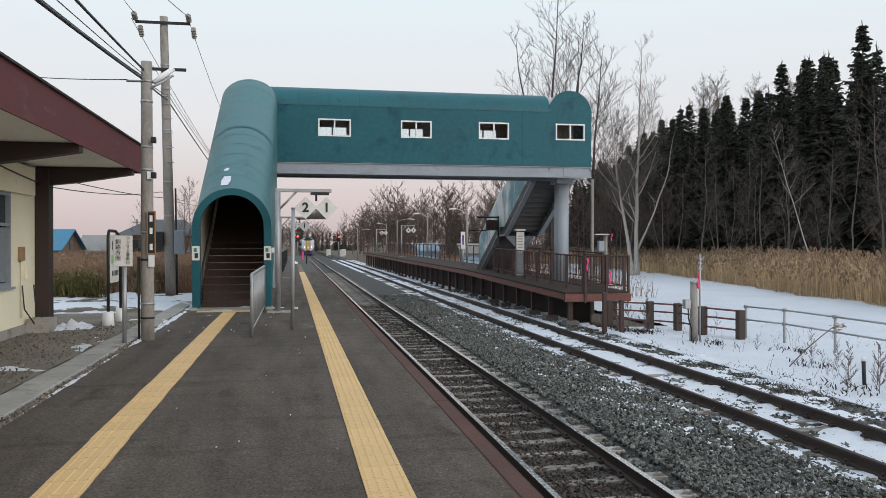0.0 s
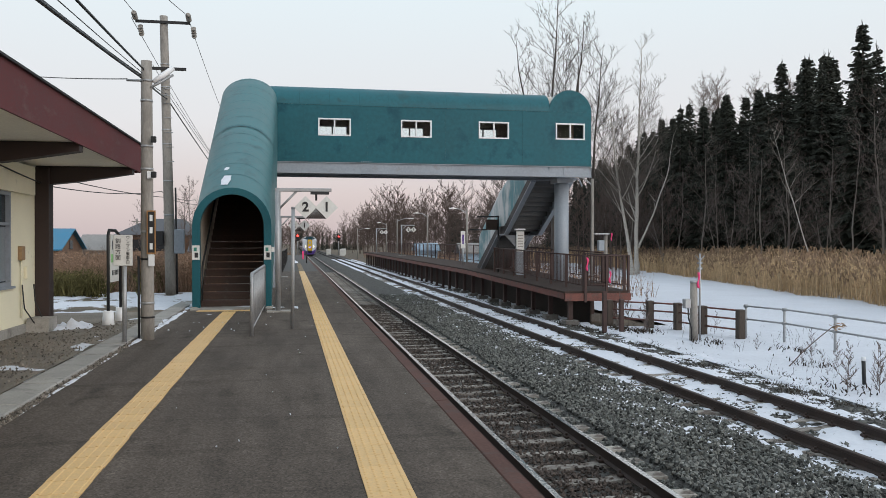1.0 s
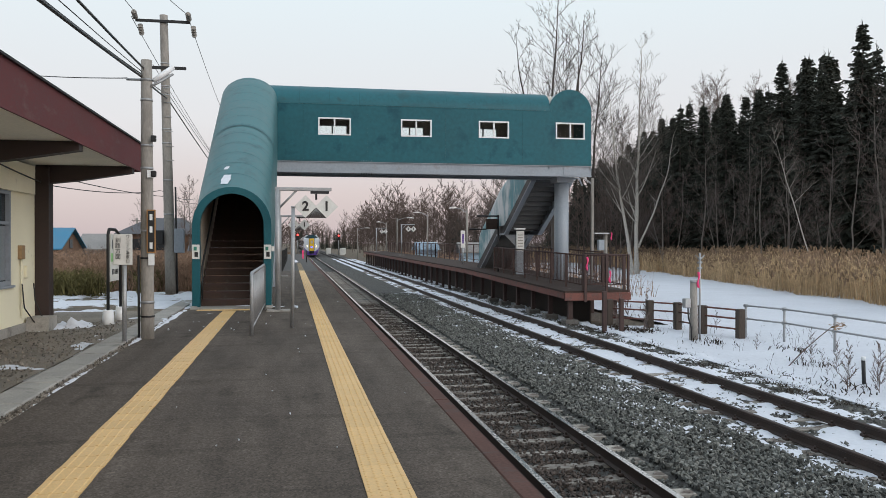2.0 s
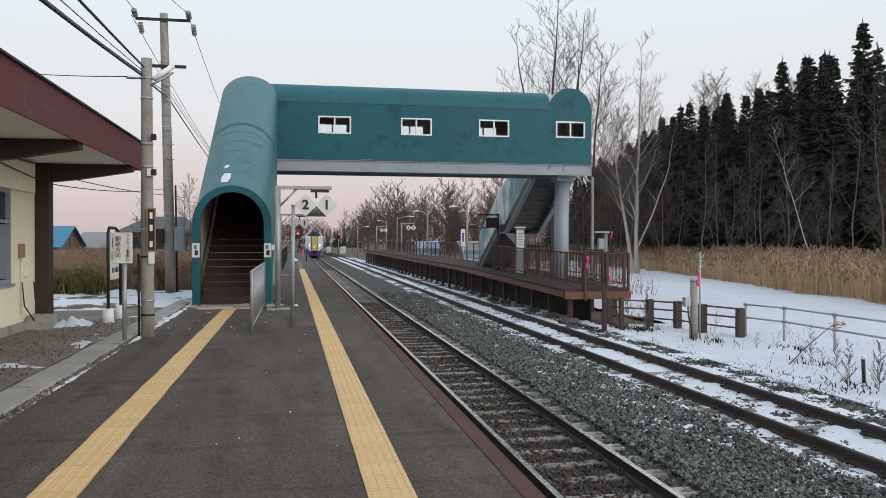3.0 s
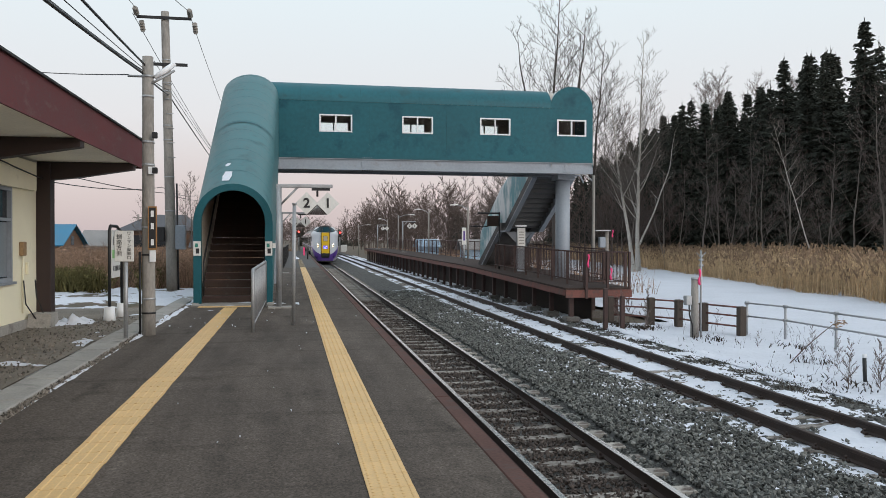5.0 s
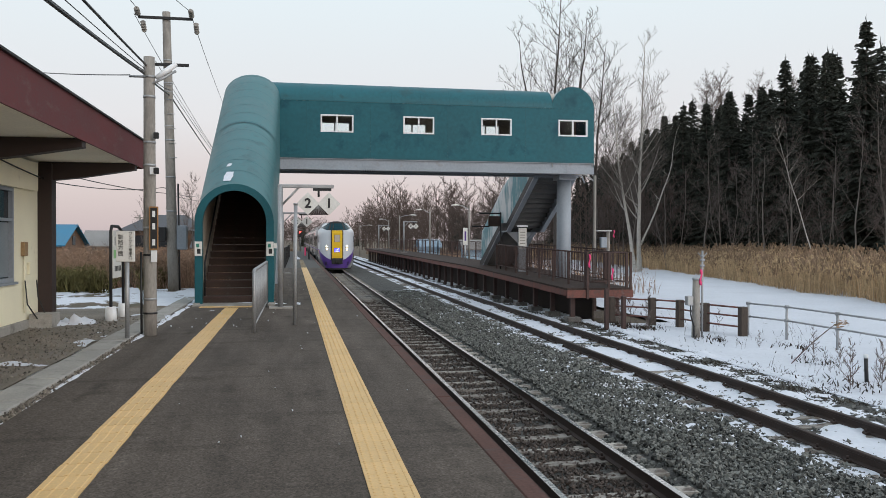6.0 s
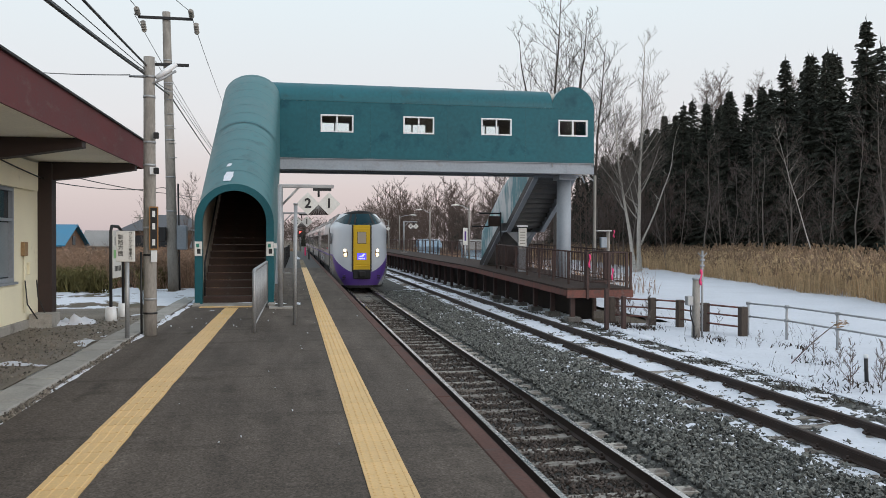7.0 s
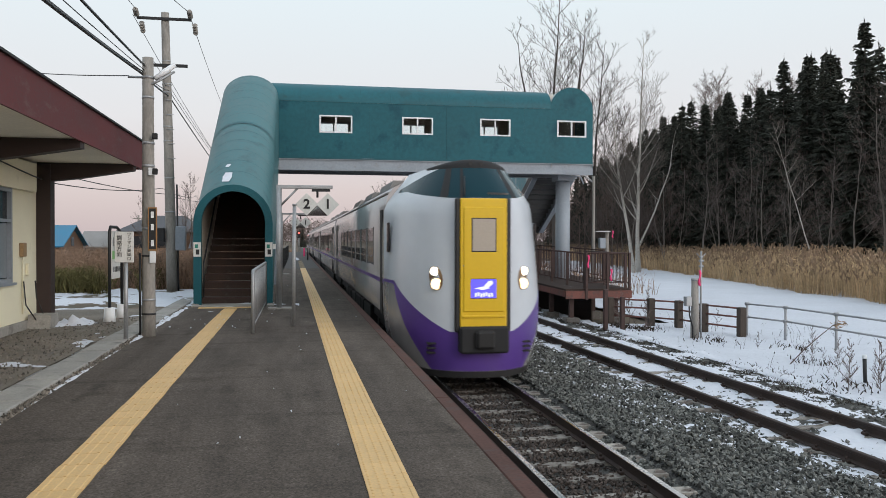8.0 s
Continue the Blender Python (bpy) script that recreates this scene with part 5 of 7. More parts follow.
def fan_tree(seed, stems, limb_every=0.75, reach=0.42, twig=0.009, rise=0.75, bend=0.10, depth=4, whip=0.5, gaps=(0.36, 0.24, 0.20)):
    """A leafless tree of one or more tapering stems, each a list of points with a foot radius; straight limbs fork off it, rise and fork again into fine twigs."""
    rg = random.Random(seed)
    wood, twigs = Sticks(), Sticks()

    def shoot(p, d, length, r, lev):
        segs = 5 if lev == 1 else (4 if lev == 2 else 2)
        d = d.normalized()
        pts = [p]
        for i in range(segs):
            d = (d + Vector((rg.uniform(-1, 1), rg.uniform(-1, 1), rg.uniform(-0.5, 0.8))) * bend + Vector((0, 0, 0.10 * rise))).normalized()
            pts.append(pts[-1] + d * length / segs)
        for i in range(segs):
            ra, rb = r * (1 - 0.8 * i / segs), r * (1 - 0.8 * (i + 1) / segs)
            (wood if lev == 1 else twigs).stick(pts[i], pts[i + 1], max(ra, twig * 0.55), max(rb, twig * 0.4), 4 if lev == 1 else 3)
        if lev >= depth:
            return
        count = max(2, int(length / gaps[min(lev - 1, 2)]))
        for c in range(count):
            t = 0.18 + 0.80 * (c + rg.random()) / count
            k = min(segs - 1, int(t * segs))
            q = pts[k].lerp(pts[k + 1], t * segs - k)
            ax = (pts[k + 1] - pts[k]).normalized()
            side = ax.orthogonal().normalized()
            side = Matrix.Rotation(c * 2.4 + rg.uniform(-0.5, 0.5), 3, ax) @ side
            way = ax * rg.uniform(0.75, 1.0) + side * rg.uniform(0.5, 0.8) + Vector((0, 0, 0.18 * rise))
            shoot(q, way, length * rg.uniform(0.34, 0.62) * (1.12 - 0.62 * t) + 0.12, max(r * (1 - 0.8 * t) * 0.55, twig * 0.7), lev + 1)

    for path, r0, first in stems:
        pts = [Vector(p) for p in path]
        fine = []
        for a, b in zip(pts, pts[1:]):
            for i in range(4):
                fine.append(a.lerp(b, i / 4) + Vector((rg.uniform(-1, 1), rg.uniform(-1, 1), 0)) * (0.05 if fine else 0))
        fine.append(pts[-1])
        n = len(fine) - 1
        total = sum((b - a).length for a, b in zip(fine, fine[1:]))
        run = 0.0
        for i in range(n):
            a, b = fine[i], fine[i + 1]
            ra, rb = r0 * (1 - 0.92 * i / n), r0 * (1 - 0.92 * (i + 1) / n)
            wood.stick(a, b, ra, rb, 7)
            seg = (b - a).length
            for c in range(max(1, int(seg / limb_every))):
                t = (run + seg * rg.random()) / total
                if t < first:
                    continue
                q = a.lerp(b, rg.random())
                an = rg.uniform(0, 6.283)
                way = Vector((math.cos(an), math.sin(an), rise * rg.uniform(0.7, 1.5)))
                L = total * reach * (1.08 - t) ** 0.8 * rg.uniform(0.45, 1.0) + whip
                shoot(q, way, L, max(ra * 0.33, twig * 1.4), 1)
            run += seg
    return wood.mesh("trunk"), twigs.mesh("crown")


# birches on the field's edge
birch_a = fan_tree(11, [([(0, 0, -0.3), (0.1, 0, 5), (0.3, 0.2, 11), (0.55, 0.1, 19.0)], 0.20, 0.24)], 0.42, 0.27, 0.0125, 0.95, 0.12)
plant_tree("birch", birch_a, M_BIRCH, M_PALE_TWIG, (27.3, 62.2, -1.0), "tall white-barked leafless birch beside dry reeds")
birch_b = fan_tree(23, [([(0, 0, -0.3), (-0.6, 0, 4), (-1.5, -0.3, 8), (-2.3, -0.6, 14.5)], 0.17, 0.28)], 0.5, 0.30, 0.0125, 0.9, 0.12)
plant_tree("birch", birch_b, M_BIRCH, M_PALE_TWIG, (26.7, 61.4, -1.0), "leaning white-barked leafless birch beside dry reeds")
birch_c = fan_tree(37, [([(0, 0, 2.2), (1.3, 0, 5.0), (2.5, 0, 8.2), (3.1, 0, 11.6)], 0.09, 0.3), ([(0, 0, -0.3), (0.02, 0, 1.2), (0, 0, 2.25)], 0.10, 0.99)], 0.7, 0.22, 0.0075, 0.8, 0.12)
plant_tree("birch", birch_c, M_BIRCH, M_PALE_TWIG, (27.7, 62.6, -1.0), "slender birch stem curving outward, leafless")
# large leafless trees behind the bridge
big = fan_tree(5, [([(0, 0, -0.3), (0.1, 0, 6), (-0.1, 0, 13), (0.35, 0, 21.2)], 0.24, 0.42), ([(0, 0, 7), (-1.5, 0.3, 11), (-2.6, 0.2, 15), (-3.0, 0.1, 18.6)], 0.13, 0.15),
                   ([(0.05, 0, 8), (1.5, -0.3, 12.5), (2.2, -0.2, 16.5), (2.5, 0, 20.2)], 0.13, 0.15)], 0.62, 0.46, 0.019, 0.85, 0.09, gaps=(0.48, 0.42, 0.40))
M_DARK_TWIG = surf("dark_twig", (0.052, 0.043, 0.038), 0.95, var=0.3, scale=1, fine=20, bump=0)
plant_tree("bare_tree", big, M_DARK_TWIG, M_DARK_TWIG, (19.6, 60, -1.0), "tall leafless broadleaf tree with grey upright limbs")
big_2 = fan_tree(8, [([(0, 0, -0.3), (0, 0, 6), (0.2, 0, 11), (0.9, 0, 18.8)], 0.2, 0.35), ([(0, 0, 6.5), (-0.9, 0, 10.5), (-1.3, 0, 15), (-1.2, 0, 18.2)], 0.12, 0.15)], 0.62, 0.40, 0.017, 0.9, 0.09, gaps=(0.48, 0.42, 0.40))
plant_tree("bare_tree", big_2, M_DARK_TWIG, M_DARK_TWIG, (24.3, 64, -1.0), "tall leafless broadleaf tree with fine upper twigs")
small_bare = [fan_tree(40 + i, [([(0, 0, -0.3), (0.1 * i - 0.1, 0, 2.5), (0.3 - 0.2 * i, 0.2, 5.5), (0.5 - 0.3 * i, 0, 9.4)], 0.075, 0.16)] + ([([(0, 0, 0.8), (0.7, 0.1, 3.5), (1.3, 0, 7.0)], 0.05, 0.2)] if i % 2 else []),
                       0.42, 0.36, 0.008, 0.7, 0.12) for i in range(4)]
M_GREY_TWIG = surf("grey_sapling_bark", (0.19, 0.165, 0.145), 0.95, var=0.25, scale=2, fine=20, bump=0)


rg = random.Random(77)
# slim bare trees in front of the spruces
for i, (x, y, s) in enumerate([(34.5, 69, 1.0), (35.0, 63, 1.1), (34.2, 56, 0.9), (33.5, 51, 1.15), (34, 47, 1.0), (31.5, 66, 1.0), (32.6, 61, 1.15), (33.0, 57.5, 0.85), (33.1, 53.5, 1.0), (32.2, 49.0, 0.8), (30.8, 71, 1.1), (33.4, 41.8, 1.2), (33.2, 43.8, 1.05), (32.5, 40.2, 1.1), (33.6, 76, 1.0),
                                (36, 83, 1.1), (32.0, 38.3, 0.8), (35.5, 59.5, 1.2), (37.5, 94, 1.1), (32.8, 45.6, 0.8), (31.0, 74, 0.9), (29.5, 78, 1.0)]):
    plant_tree("bare_tree", small_bare[i % 4], M_GREY_TWIG, M_TWIG, (x, y, -1.0), "slim leafless sapling standing before dark spruces",
               "saplings at the wood's edge", rg.uniform(0, 6), s)
lean_birch = grow(61, 9.5, 0.055, first=0.5, spread=0.28, limbs=9, twig=0.007, levels=3, up=0.5, lean_to=(-2.8, 0.5), split=5)
plant_tree("birch", lean_birch, M_BIRCH, M_PALE_TWIG, (29.8, 42.2, -1.0), "leaning pale birch stem before dark spruces")


def spruce(seed, height, step=0.42, most=7):
    """Trunk and whorls of drooping branches, each a spine with hanging needle twigs on both sides."""
    rg = random.Random(seed)
    wood = Sticks()
    wood.stick(Vector((0, 0, -0.3)), Vector((0, 0, height * 0.99)), height * 0.012, 0.012, 6)
    v, f = [], []

    def spray(a, b, w):
        """A flat tapering twig from a to b, w wide at its foot."""
        d = (b - a)
        n = d.cross(Vector((rg.uniform(-1, 1), rg.uniform(-1, 1), rg.uniform(-0.4, 1)))).normalized() * w
        m = len(v)
        v.extend((tuple(a - n), tuple(a + n), tuple(a.lerp(b, 0.6) + n * 0.8), tuple(b), tuple(a.lerp(b, 0.6) - n * 0.8)))
        f.append((m, m + 1, m + 2, m + 3, m + 4))

    skew = [rg.uniform(0.72, 1.2) for _ in range(10)]
    z, turn = height * 0.05, 0.0
    while z < height * 0.985:
        k = 1 - z / height
        for b in range(10):
            if rg.random() < 0.12:
                continue
            a = turn + b * 0.6283 + rg.uniform(-0.3, 0.3)
            L = height * 0.25 * k ** 0.92 * skew[int(a * 10 / 6.2832) % 10] * rg.uniform(0.5, 1.12) + 0.12
            ca, sa = math.cos(a), math.sin(a)
            rise = 0.55 - 0.95 * min(1, k * 1.5) + rg.uniform(-0.12, 0.12)
            z0 = z + rg.uniform(-0.4, 0.4) * min(1, 0.35 + k * 2)

            def at(t):
                return Vector((ca * L * t, sa * L * t, z0 + L * (rise * t - 0.32 * t * t + 0.26 * t ** 4)))
            n = max(3, min(most, int(L / 0.28)))
            for i in range(n):
                t = (i + 0.4 + 0.4 * rg.random()) / n
                p = at(t)
                spray(at(max(0, t - 0.8 / n)), at(min(1.03, t + 0.9 / n)), 0.06 + 0.03 * L * (1 - t))
                for side in (-1, 1):
                    q = (0.16 + 0.26 * L * (1.05 - t)) * rg.uniform(0.7, 1.25)
                    out = Vector((ca * 0.75 - sa * side, sa * 0.75 + ca * side, -rg.uniform(0.15, 0.75)))
                    spray(p, p + out * (q * 0.95), 0.05 + 0.11 * q)
        turn += 0.45
        z += step * (0.75 + 0.5 * rg.random()) * (0.75 + 0.5 * k)
    for i in range(7):
        a = i * 0.9
        spray(Vector((0, 0, height * (0.955 + 0.006 * i))), Vector((0.16 * math.cos(a), 0.16 * math.sin(a), height * (0.972 + 0.007 * i))), 0.03)
    spray(Vector((0, 0, height * 0.95)), Vector((0, 0, height * 1.03)), 0.035)
    return wood.mesh("trunk"), fast_mesh("crown", np.array(v), np.array(f), False)


spruces = [spruce(100 + i, 17.0) for i in range(5)]


def wood_top(x, y):
    """Height of the spruce wood along its edge, rising towards the near end."""
    t = math.atan2(x, y)
    keys = [(0.36, 14.0), (0.42, 15.4), (0.46, 18.4), (0.50, 17.2), (0.53, 17.0), (0.555, 18.4), (0.575, 17.0), (0.594, 18.2), (0.62, 18.0), (0.645, 17.0), (0.68, 16.4), (0.80, 16.4)]
    for (a, ha), (b, hb) in zip(keys, keys[1:]):
        if a <= t < b:
            return ha + (hb - ha) * (t - a) / (b - a)
    return 13.0 if t < 0.36 else 16.5


n = 0
for row, (dx, gap) in enumerate(((0, 2.3), (2.8, 2.4), (6.0, 2.5), (10.0, 2.8))):
    y = 35.0
    while y < 128:
        x = 36 + 0.055 * (y - 30) + dx + rg.uniform(-1.0, 1.0)
        yy = y + rg.uniform(-0.8, 0.8)
        # height for this place in the wood's outline
        h = wood_top(x, yy) * rg.uniform(0.84, 1.0) * (1.0 if row < 2 else 1.04)
        t = plant_tree("spruce", spruces[n % 5], M_BARK, M_NEEDLE, (x, yy, -1.0), "tall dark green spruce in a dense wood", "spruce wood", rg.uniform(0, 6), h / 17.0)
        n += 1
        y += gap * rg.uniform(0.8, 1.2)
larch = [grow(70 + i, 23, 0.2, first=0.35, spread=0.24, limbs=34, twig=0.010, levels=3, up=0.4, split=7) for i in range(2)]
for i, (x, y, s) in enumerate(((52, 98, 1.0), (55, 99, 1.04), (58, 95, 1.0), (61, 93, 0.98), (50, 92, 0.92), (56, 84, 0.92), (46, 110, 0.9))):
    plant_tree("larch", larch[i % 2], M_BARK, M_TWIG, (x, y, -1.0), "tall leafless larch rising behind the spruces", "larches", i * 1.3, s)


def far_wood(name, spots, seed, label, variants, bark):
    """A distant leafless wood in one mesh."""
    rg = random.Random(seed)
    data = []
    for me in variants:
        pieces = []
        for m in me:
            co = np.empty(len(m.vertices) * 3, dtype=np.float32)
            m.vertices.foreach_get("co", co)
            li = np.empty(len(m.loops), dtype=np.int32)
            m.loops.foreach_get("vertex_index", li)
            pieces.append((co.reshape(-1, 3), li.reshape(-1, len(m.polygons[0].vertices))))
        data.append(pieces)
    v, f, k = [], [], 0
    for x, y, z, s in spots:
        a = rg.uniform(0, 6.28)
        ca, sa = math.cos(a) * s, math.sin(a) * s
        for co, idx in data[rg.randrange(len(data))]:
            v.append(np.stack([co[:, 0] * ca - co[:, 1] * sa + x, co[:, 0] * sa + co[:, 1] * ca + y, co[:, 2] * s + z], 1))
            f.append(idx + k)
            k += len(co)
    return tagged(part(name, fast_mesh(name, np.concatenate(v), np.concatenate(f)), bark), label, "woodland", "", "stuff")


M_WOODLAND = surf("brown_woodland", (0.098, 0.070, 0.058), 0.95, var=0.3, scale=0.2, fine=4, bump=0)
mid = [grow(90 + i, 11, 0.085, first=0.10, spread=0.58, limbs=15, twig=0.020, levels=3, up=0.35, split=4) for i in range(3)]
remote = [grow(95 + i, 11, 0.12, first=0.12, spread=0.55, limbs=16, twig=0.045, levels=2, up=0.4, split=6) for i in range(2)]
spots = []
for i in range(150):
    y = 72 + 190 * (i / 150) ** 1.25
    x = rg.uniform(15.5, 33) + (3 if y < 95 else 0)
    t = x / y
    s = (0.92 if t > 0.17 else 1.05) * rg.uniform(0.75, 1.1)
    spots.append((x, y, -1.0, s))
far_wood("far_woods", spots, 3, "brown leafless woodland along the line in the distance", mid, M_WOODLAND)
spots = [(rg.uniform(-26, 12) + (14 if i % 2 else -6), rg.uniform(300, 380), -1, rg.uniform(0.7, 1.15)) for i in range(70)]
far_wood("distant_woods", spots, 4, "hazy leafless treeline closing the distant view", remote, M_WOODLAND)
dark = [(spruce(150 + i, 17.0, 0.9, 4)[1],) for i in range(2)]
spots = [(rg.uniform(2, 26), rg.uniform(310, 390), -1, rg.uniform(0.3, 0.52)) for i in range(40)]
spots += [(rg.uniform(24, 34), rg.uniform(120, 150), -1, rg.uniform(0.42, 0.55)) for i in range(8)]
far_wood("distant_spruces", spots, 5, "dark conifers standing among the distant woods", dark, M_NEEDLE)
small_far = [grow(120 + i, 6.5, 0.06, first=0.2, spread=0.5, limbs=14, twig=0.006, levels=3, up=0.8, split=5) for i in range(2)]
for i, (x, y, s) in enumerate(((-11.6, 66, 0.8), (-6.6, 55, 0.95), (-7.9, 62, 0.9))):
    plant_tree("bare_tree", small_far[i % 2], M_BARK, M_TWIG, (x, y, -0.3), "small leafless tree in a brown field", "field trees", i * 2.0, s)

# ---------------------------------------------------------------- reeds and brush
def blades(name, spots, material, label, category, size=(1.4, 2.1), width=0.012, plume=None, lean_max=0.25, leaves=2):
    """Upright dry stalks with a few bent leaves and, if asked, feathery heads, as one mesh."""
    rg = random.Random(len(spots))
    v, f, pv, pf = [], [], [], []
    for x, y, z in spots:
        h = rg.uniform(*size)
        a = rg.uniform(0, 6.28)
        lx, ly = rg.uniform(-1, 1) * lean_max * h, rg.uniform(-1, 1) * lean_max * h
        w = width * rg.uniform(0.7, 1.3)
        ca, sa = math.cos(a) * w, math.sin(a) * w
        k = len(v)
        v += [(x - ca, y - sa, z), (x + ca, y + sa, z), (x + lx * 0.4 + ca * 0.8, y + ly * 0.4 + sa * 0.8, z + h * 0.55), (x + lx * 0.4 - ca * 0.8, y + ly * 0.4 - sa * 0.8, z + h * 0.55), (x + lx, y + ly, z + h)]
        f += [(k, k + 1, k + 2, k + 3), (k + 3, k + 2, k + 4)]
        for q in range(leaves):
            t = rg.uniform(0.25, 0.85)
            b = rg.uniform(0, 6.28)
            L = rg.uniform(0.25, 0.5) * h * 0.55
            k = len(v)
            px, py, pz = x + lx * t * t, y + ly * t * t, z + h * t
            v += [(px, py, pz), (px + math.cos(b) * L * 0.5 - sa, py + math.sin(b) * L * 0.5 + ca, pz + L * 0.45), (px + math.cos(b) * L, py + math.sin(b) * L, pz + L * rg.uniform(-0.1, 0.5)),
                  (px + math.cos(b) * L * 0.5 + sa, py + math.sin(b) * L * 0.5 - ca, pz + L * 0.4)]
            f.append((k, k + 1, k + 2, k + 3))
        if plume and rg.random() < 0.45:
            for q in range(3):
                k = len(pv)
                b = rg.uniform(0, 6.28)
                r = rg.uniform(0.03, 0.07)
                dx, dy = math.cos(b) * r, math.sin(b) * r
                pv += [(x + lx, y + ly, z + h - 0.22), (x + lx + dx, y + ly + dy, z + h - 0.05), (x + lx * 1.1 + dx * 2.0, y + ly * 1.1 + dy * 2.0, z + h + 0.06), (x + lx - dy * 0.5, y + ly + dx * 0.5, z + h)]
                pf.append((k, k + 1, k + 2, k + 3))
    ob = tagged(part(name, raw_mesh(name, v, f), material), label, category, "", "stuff")
    if pv:
        tagged(part(name.replace("reeds", "reed_plumes"), raw_mesh("plumes", pv, pf), plume), "feathery brown heads of dry reeds", "reeds", "", "stuff")
    return ob


REED_LINE = [(21.5, 16), (24.3, 30), (24.9, 37.3), (27.0, 46.6), (30.4, 62), (32.2, 75.8), (36, 105), (40, 150)]


def reed_edge(y):
    for (xa, ya), (xb, yb) in zip(REED_LINE, REED_LINE[1:]):
        if ya <= y < yb:
            return xa + (xb - xa) * (y - ya) / (yb - ya)
    return REED_LINE[-1][0]


spots = []
for i in range(26000):
    y = 22 + 110 * rg.random() ** 1.5
    d = rg.random() ** 1.6 * 7.5
    x = reed_edge(y) + d + 0.9 * soft_noise(0, y, 0.35, 2.0)
    spots.append((x, y, -1.25 + 0.5 * soft_noise(x, y, 0.4, 5.0) + 0.25 * soft_noise(x, y, 1.3, 9.0) + 0.05 * min(d, 3)))
blades("reeds", spots, M_REED, "dense belt of tall dry straw-coloured reeds", "reeds", (1.1, 2.3), 0.013, M_PLUME)
spots = [(rg.uniform(12.5, 24), rg.uniform(70, 150), -1.05) for i in range(9000)]
spots += [(rg.uniform(12, 17), rg.uniform(36, 70), -1.05) for i in range(1800)]
blades("weedy_strip", spots, M_BRUSH, "brown dead weeds behind the far platform", "weeds", (0.5, 1.5), 0.014, None, 0.3)
spots = []
for i in range(34000):
    y = 27.5 + 35 * rg.random() ** 1.4
    x = rg.uniform(-0.42 * y - 3, -3.4 + 0.02 * y) if rg.random() < 0.9 else rg.uniform(-3.6, -2.6)
    if soft_noise(x, y, 0.35, 8.0) > -0.22 and not (abs(x + 3.76) < 0.3 and y < 27):
        spots.append((x, y, -0.2))
blades("brushwood", spots, M_BRUSH, "tangled red-brown dead brush on the field's edge", "brush", (0.4, 1.5), 0.008, None, 0.55, 3)
spots = []
for i in range(12000):
    x, y = rg.uniform(-12, -4.3), rg.uniform(25.2, 28.6)
    if soft_noise(x, y, 0.5, 4.0) > -0.05:
        spots.append((x, y, -0.12 + 0.3 * rg.random()))
blades("low_bushes", spots, M_HEDGE, "low olive-green bushes before the brush", "bushes", (0.25, 0.75), 0.018, None, 0.9, 4)
shrubs = [fan_tree(300 + i, [([(0, 0, -0.2), (0.1, 0, 0.5), (0.2 - 0.2 * i, 0.1, 1.3)], 0.014, 0.05), ([(0, 0, -0.2), (-0.2, 0.1, 0.5), (-0.4, 0.2, 1.1)], 0.012, 0.05)], 0.12, 0.4, 0.006, 0.8, 0.16, 3, 0.12) for i in range(3)]
for i in range(26):
    y = rg.uniform(27.2, 40)
    sh = plant_tree("shrub", shrubs[i % 3], M_TWIG, M_TWIG, (rg.uniform(-0.36 * y - 1, -4.2), y, -0.12), "leafless brown shrub in dead grass", "field shrubs", rg.uniform(0, 6), rg.uniform(0.7, 1.25), "shrub")
spots = [(rg.uniform(-2.5, -0.7) * 1.0 + 0.0, rg.uniform(112, 170), -1.0) for i in range(1500)]
blades("verge_grass", spots, M_BRUSH, "brown dead grass beyond the platform end", "grass", (0.3, 0.9), 0.02)

# snow field beyond the tracks
def field_z(x, y):
    e = reed_edge(y) + 1.0 if y > 16 else 22.5
    if x > e + 2.5 or (y > 24.0 and x < 11.6):
        return None
    n = soft_noise(x, y, 0.5, 7.0) * 0.05 + soft_noise(x, y, 2.2, 2.0) * 0.025 + soft_noise(x, y, 6.0, 2.0) * 0.008
    return -1.015 + n * min(1, max(0.2, (x - 8.9))) + 0.03 * min(1, max(0, (x - 14) / 8))


sheet("snow_field", steps(8.95, 14, 0.16) + steps(14.3, 42, 0.6), steps(0, 30, 0.2) + steps(30.6, 100, 0.9), field_z, M_SNOW_FIELD, "flat field of thin crusted snow", "snow", "stuff")
sheet("snow_patches", steps(-11, -2.5, 0.11), steps(16.2, 27.4, 0.13),
      lambda x, y: ground_z(x, y) - 0.022 + 0.085 * (soft_noise(x, y, 0.45, 1.0) + 0.5 * soft_noise(x, y, 1.7, 3.0) + 0.5 * soft_noise(x, y, 4.5, 3.0) + 0.3 * soft_noise(x, y, 9, 3.0)) + (0.036 if y > 19.6 else 0.026) - (0.06 if 17.7 < y < 19.4 and x < -3.3 else 0),
      M_SNOW, "thin patchy snow on the yard's edge", "snow", "stuff")
sheet("yard_snow", steps(-7, -2.98, 0.08), steps(7, 16, 0.1),
      lambda x, y: ground_z(x, y) + 0.045 - 0.068 + 0.11 * (soft_noise(x, y * 1.6, 0.55, 11.0) + 0.6 * soft_noise(x, y * 1.6, 1.9, 13.0) + 0.2 * soft_noise(x, y, 7, 3.0)) + 0.03,
      M_SNOW, "small leftover snow patches on the gravel yard", "snow", "stuff")
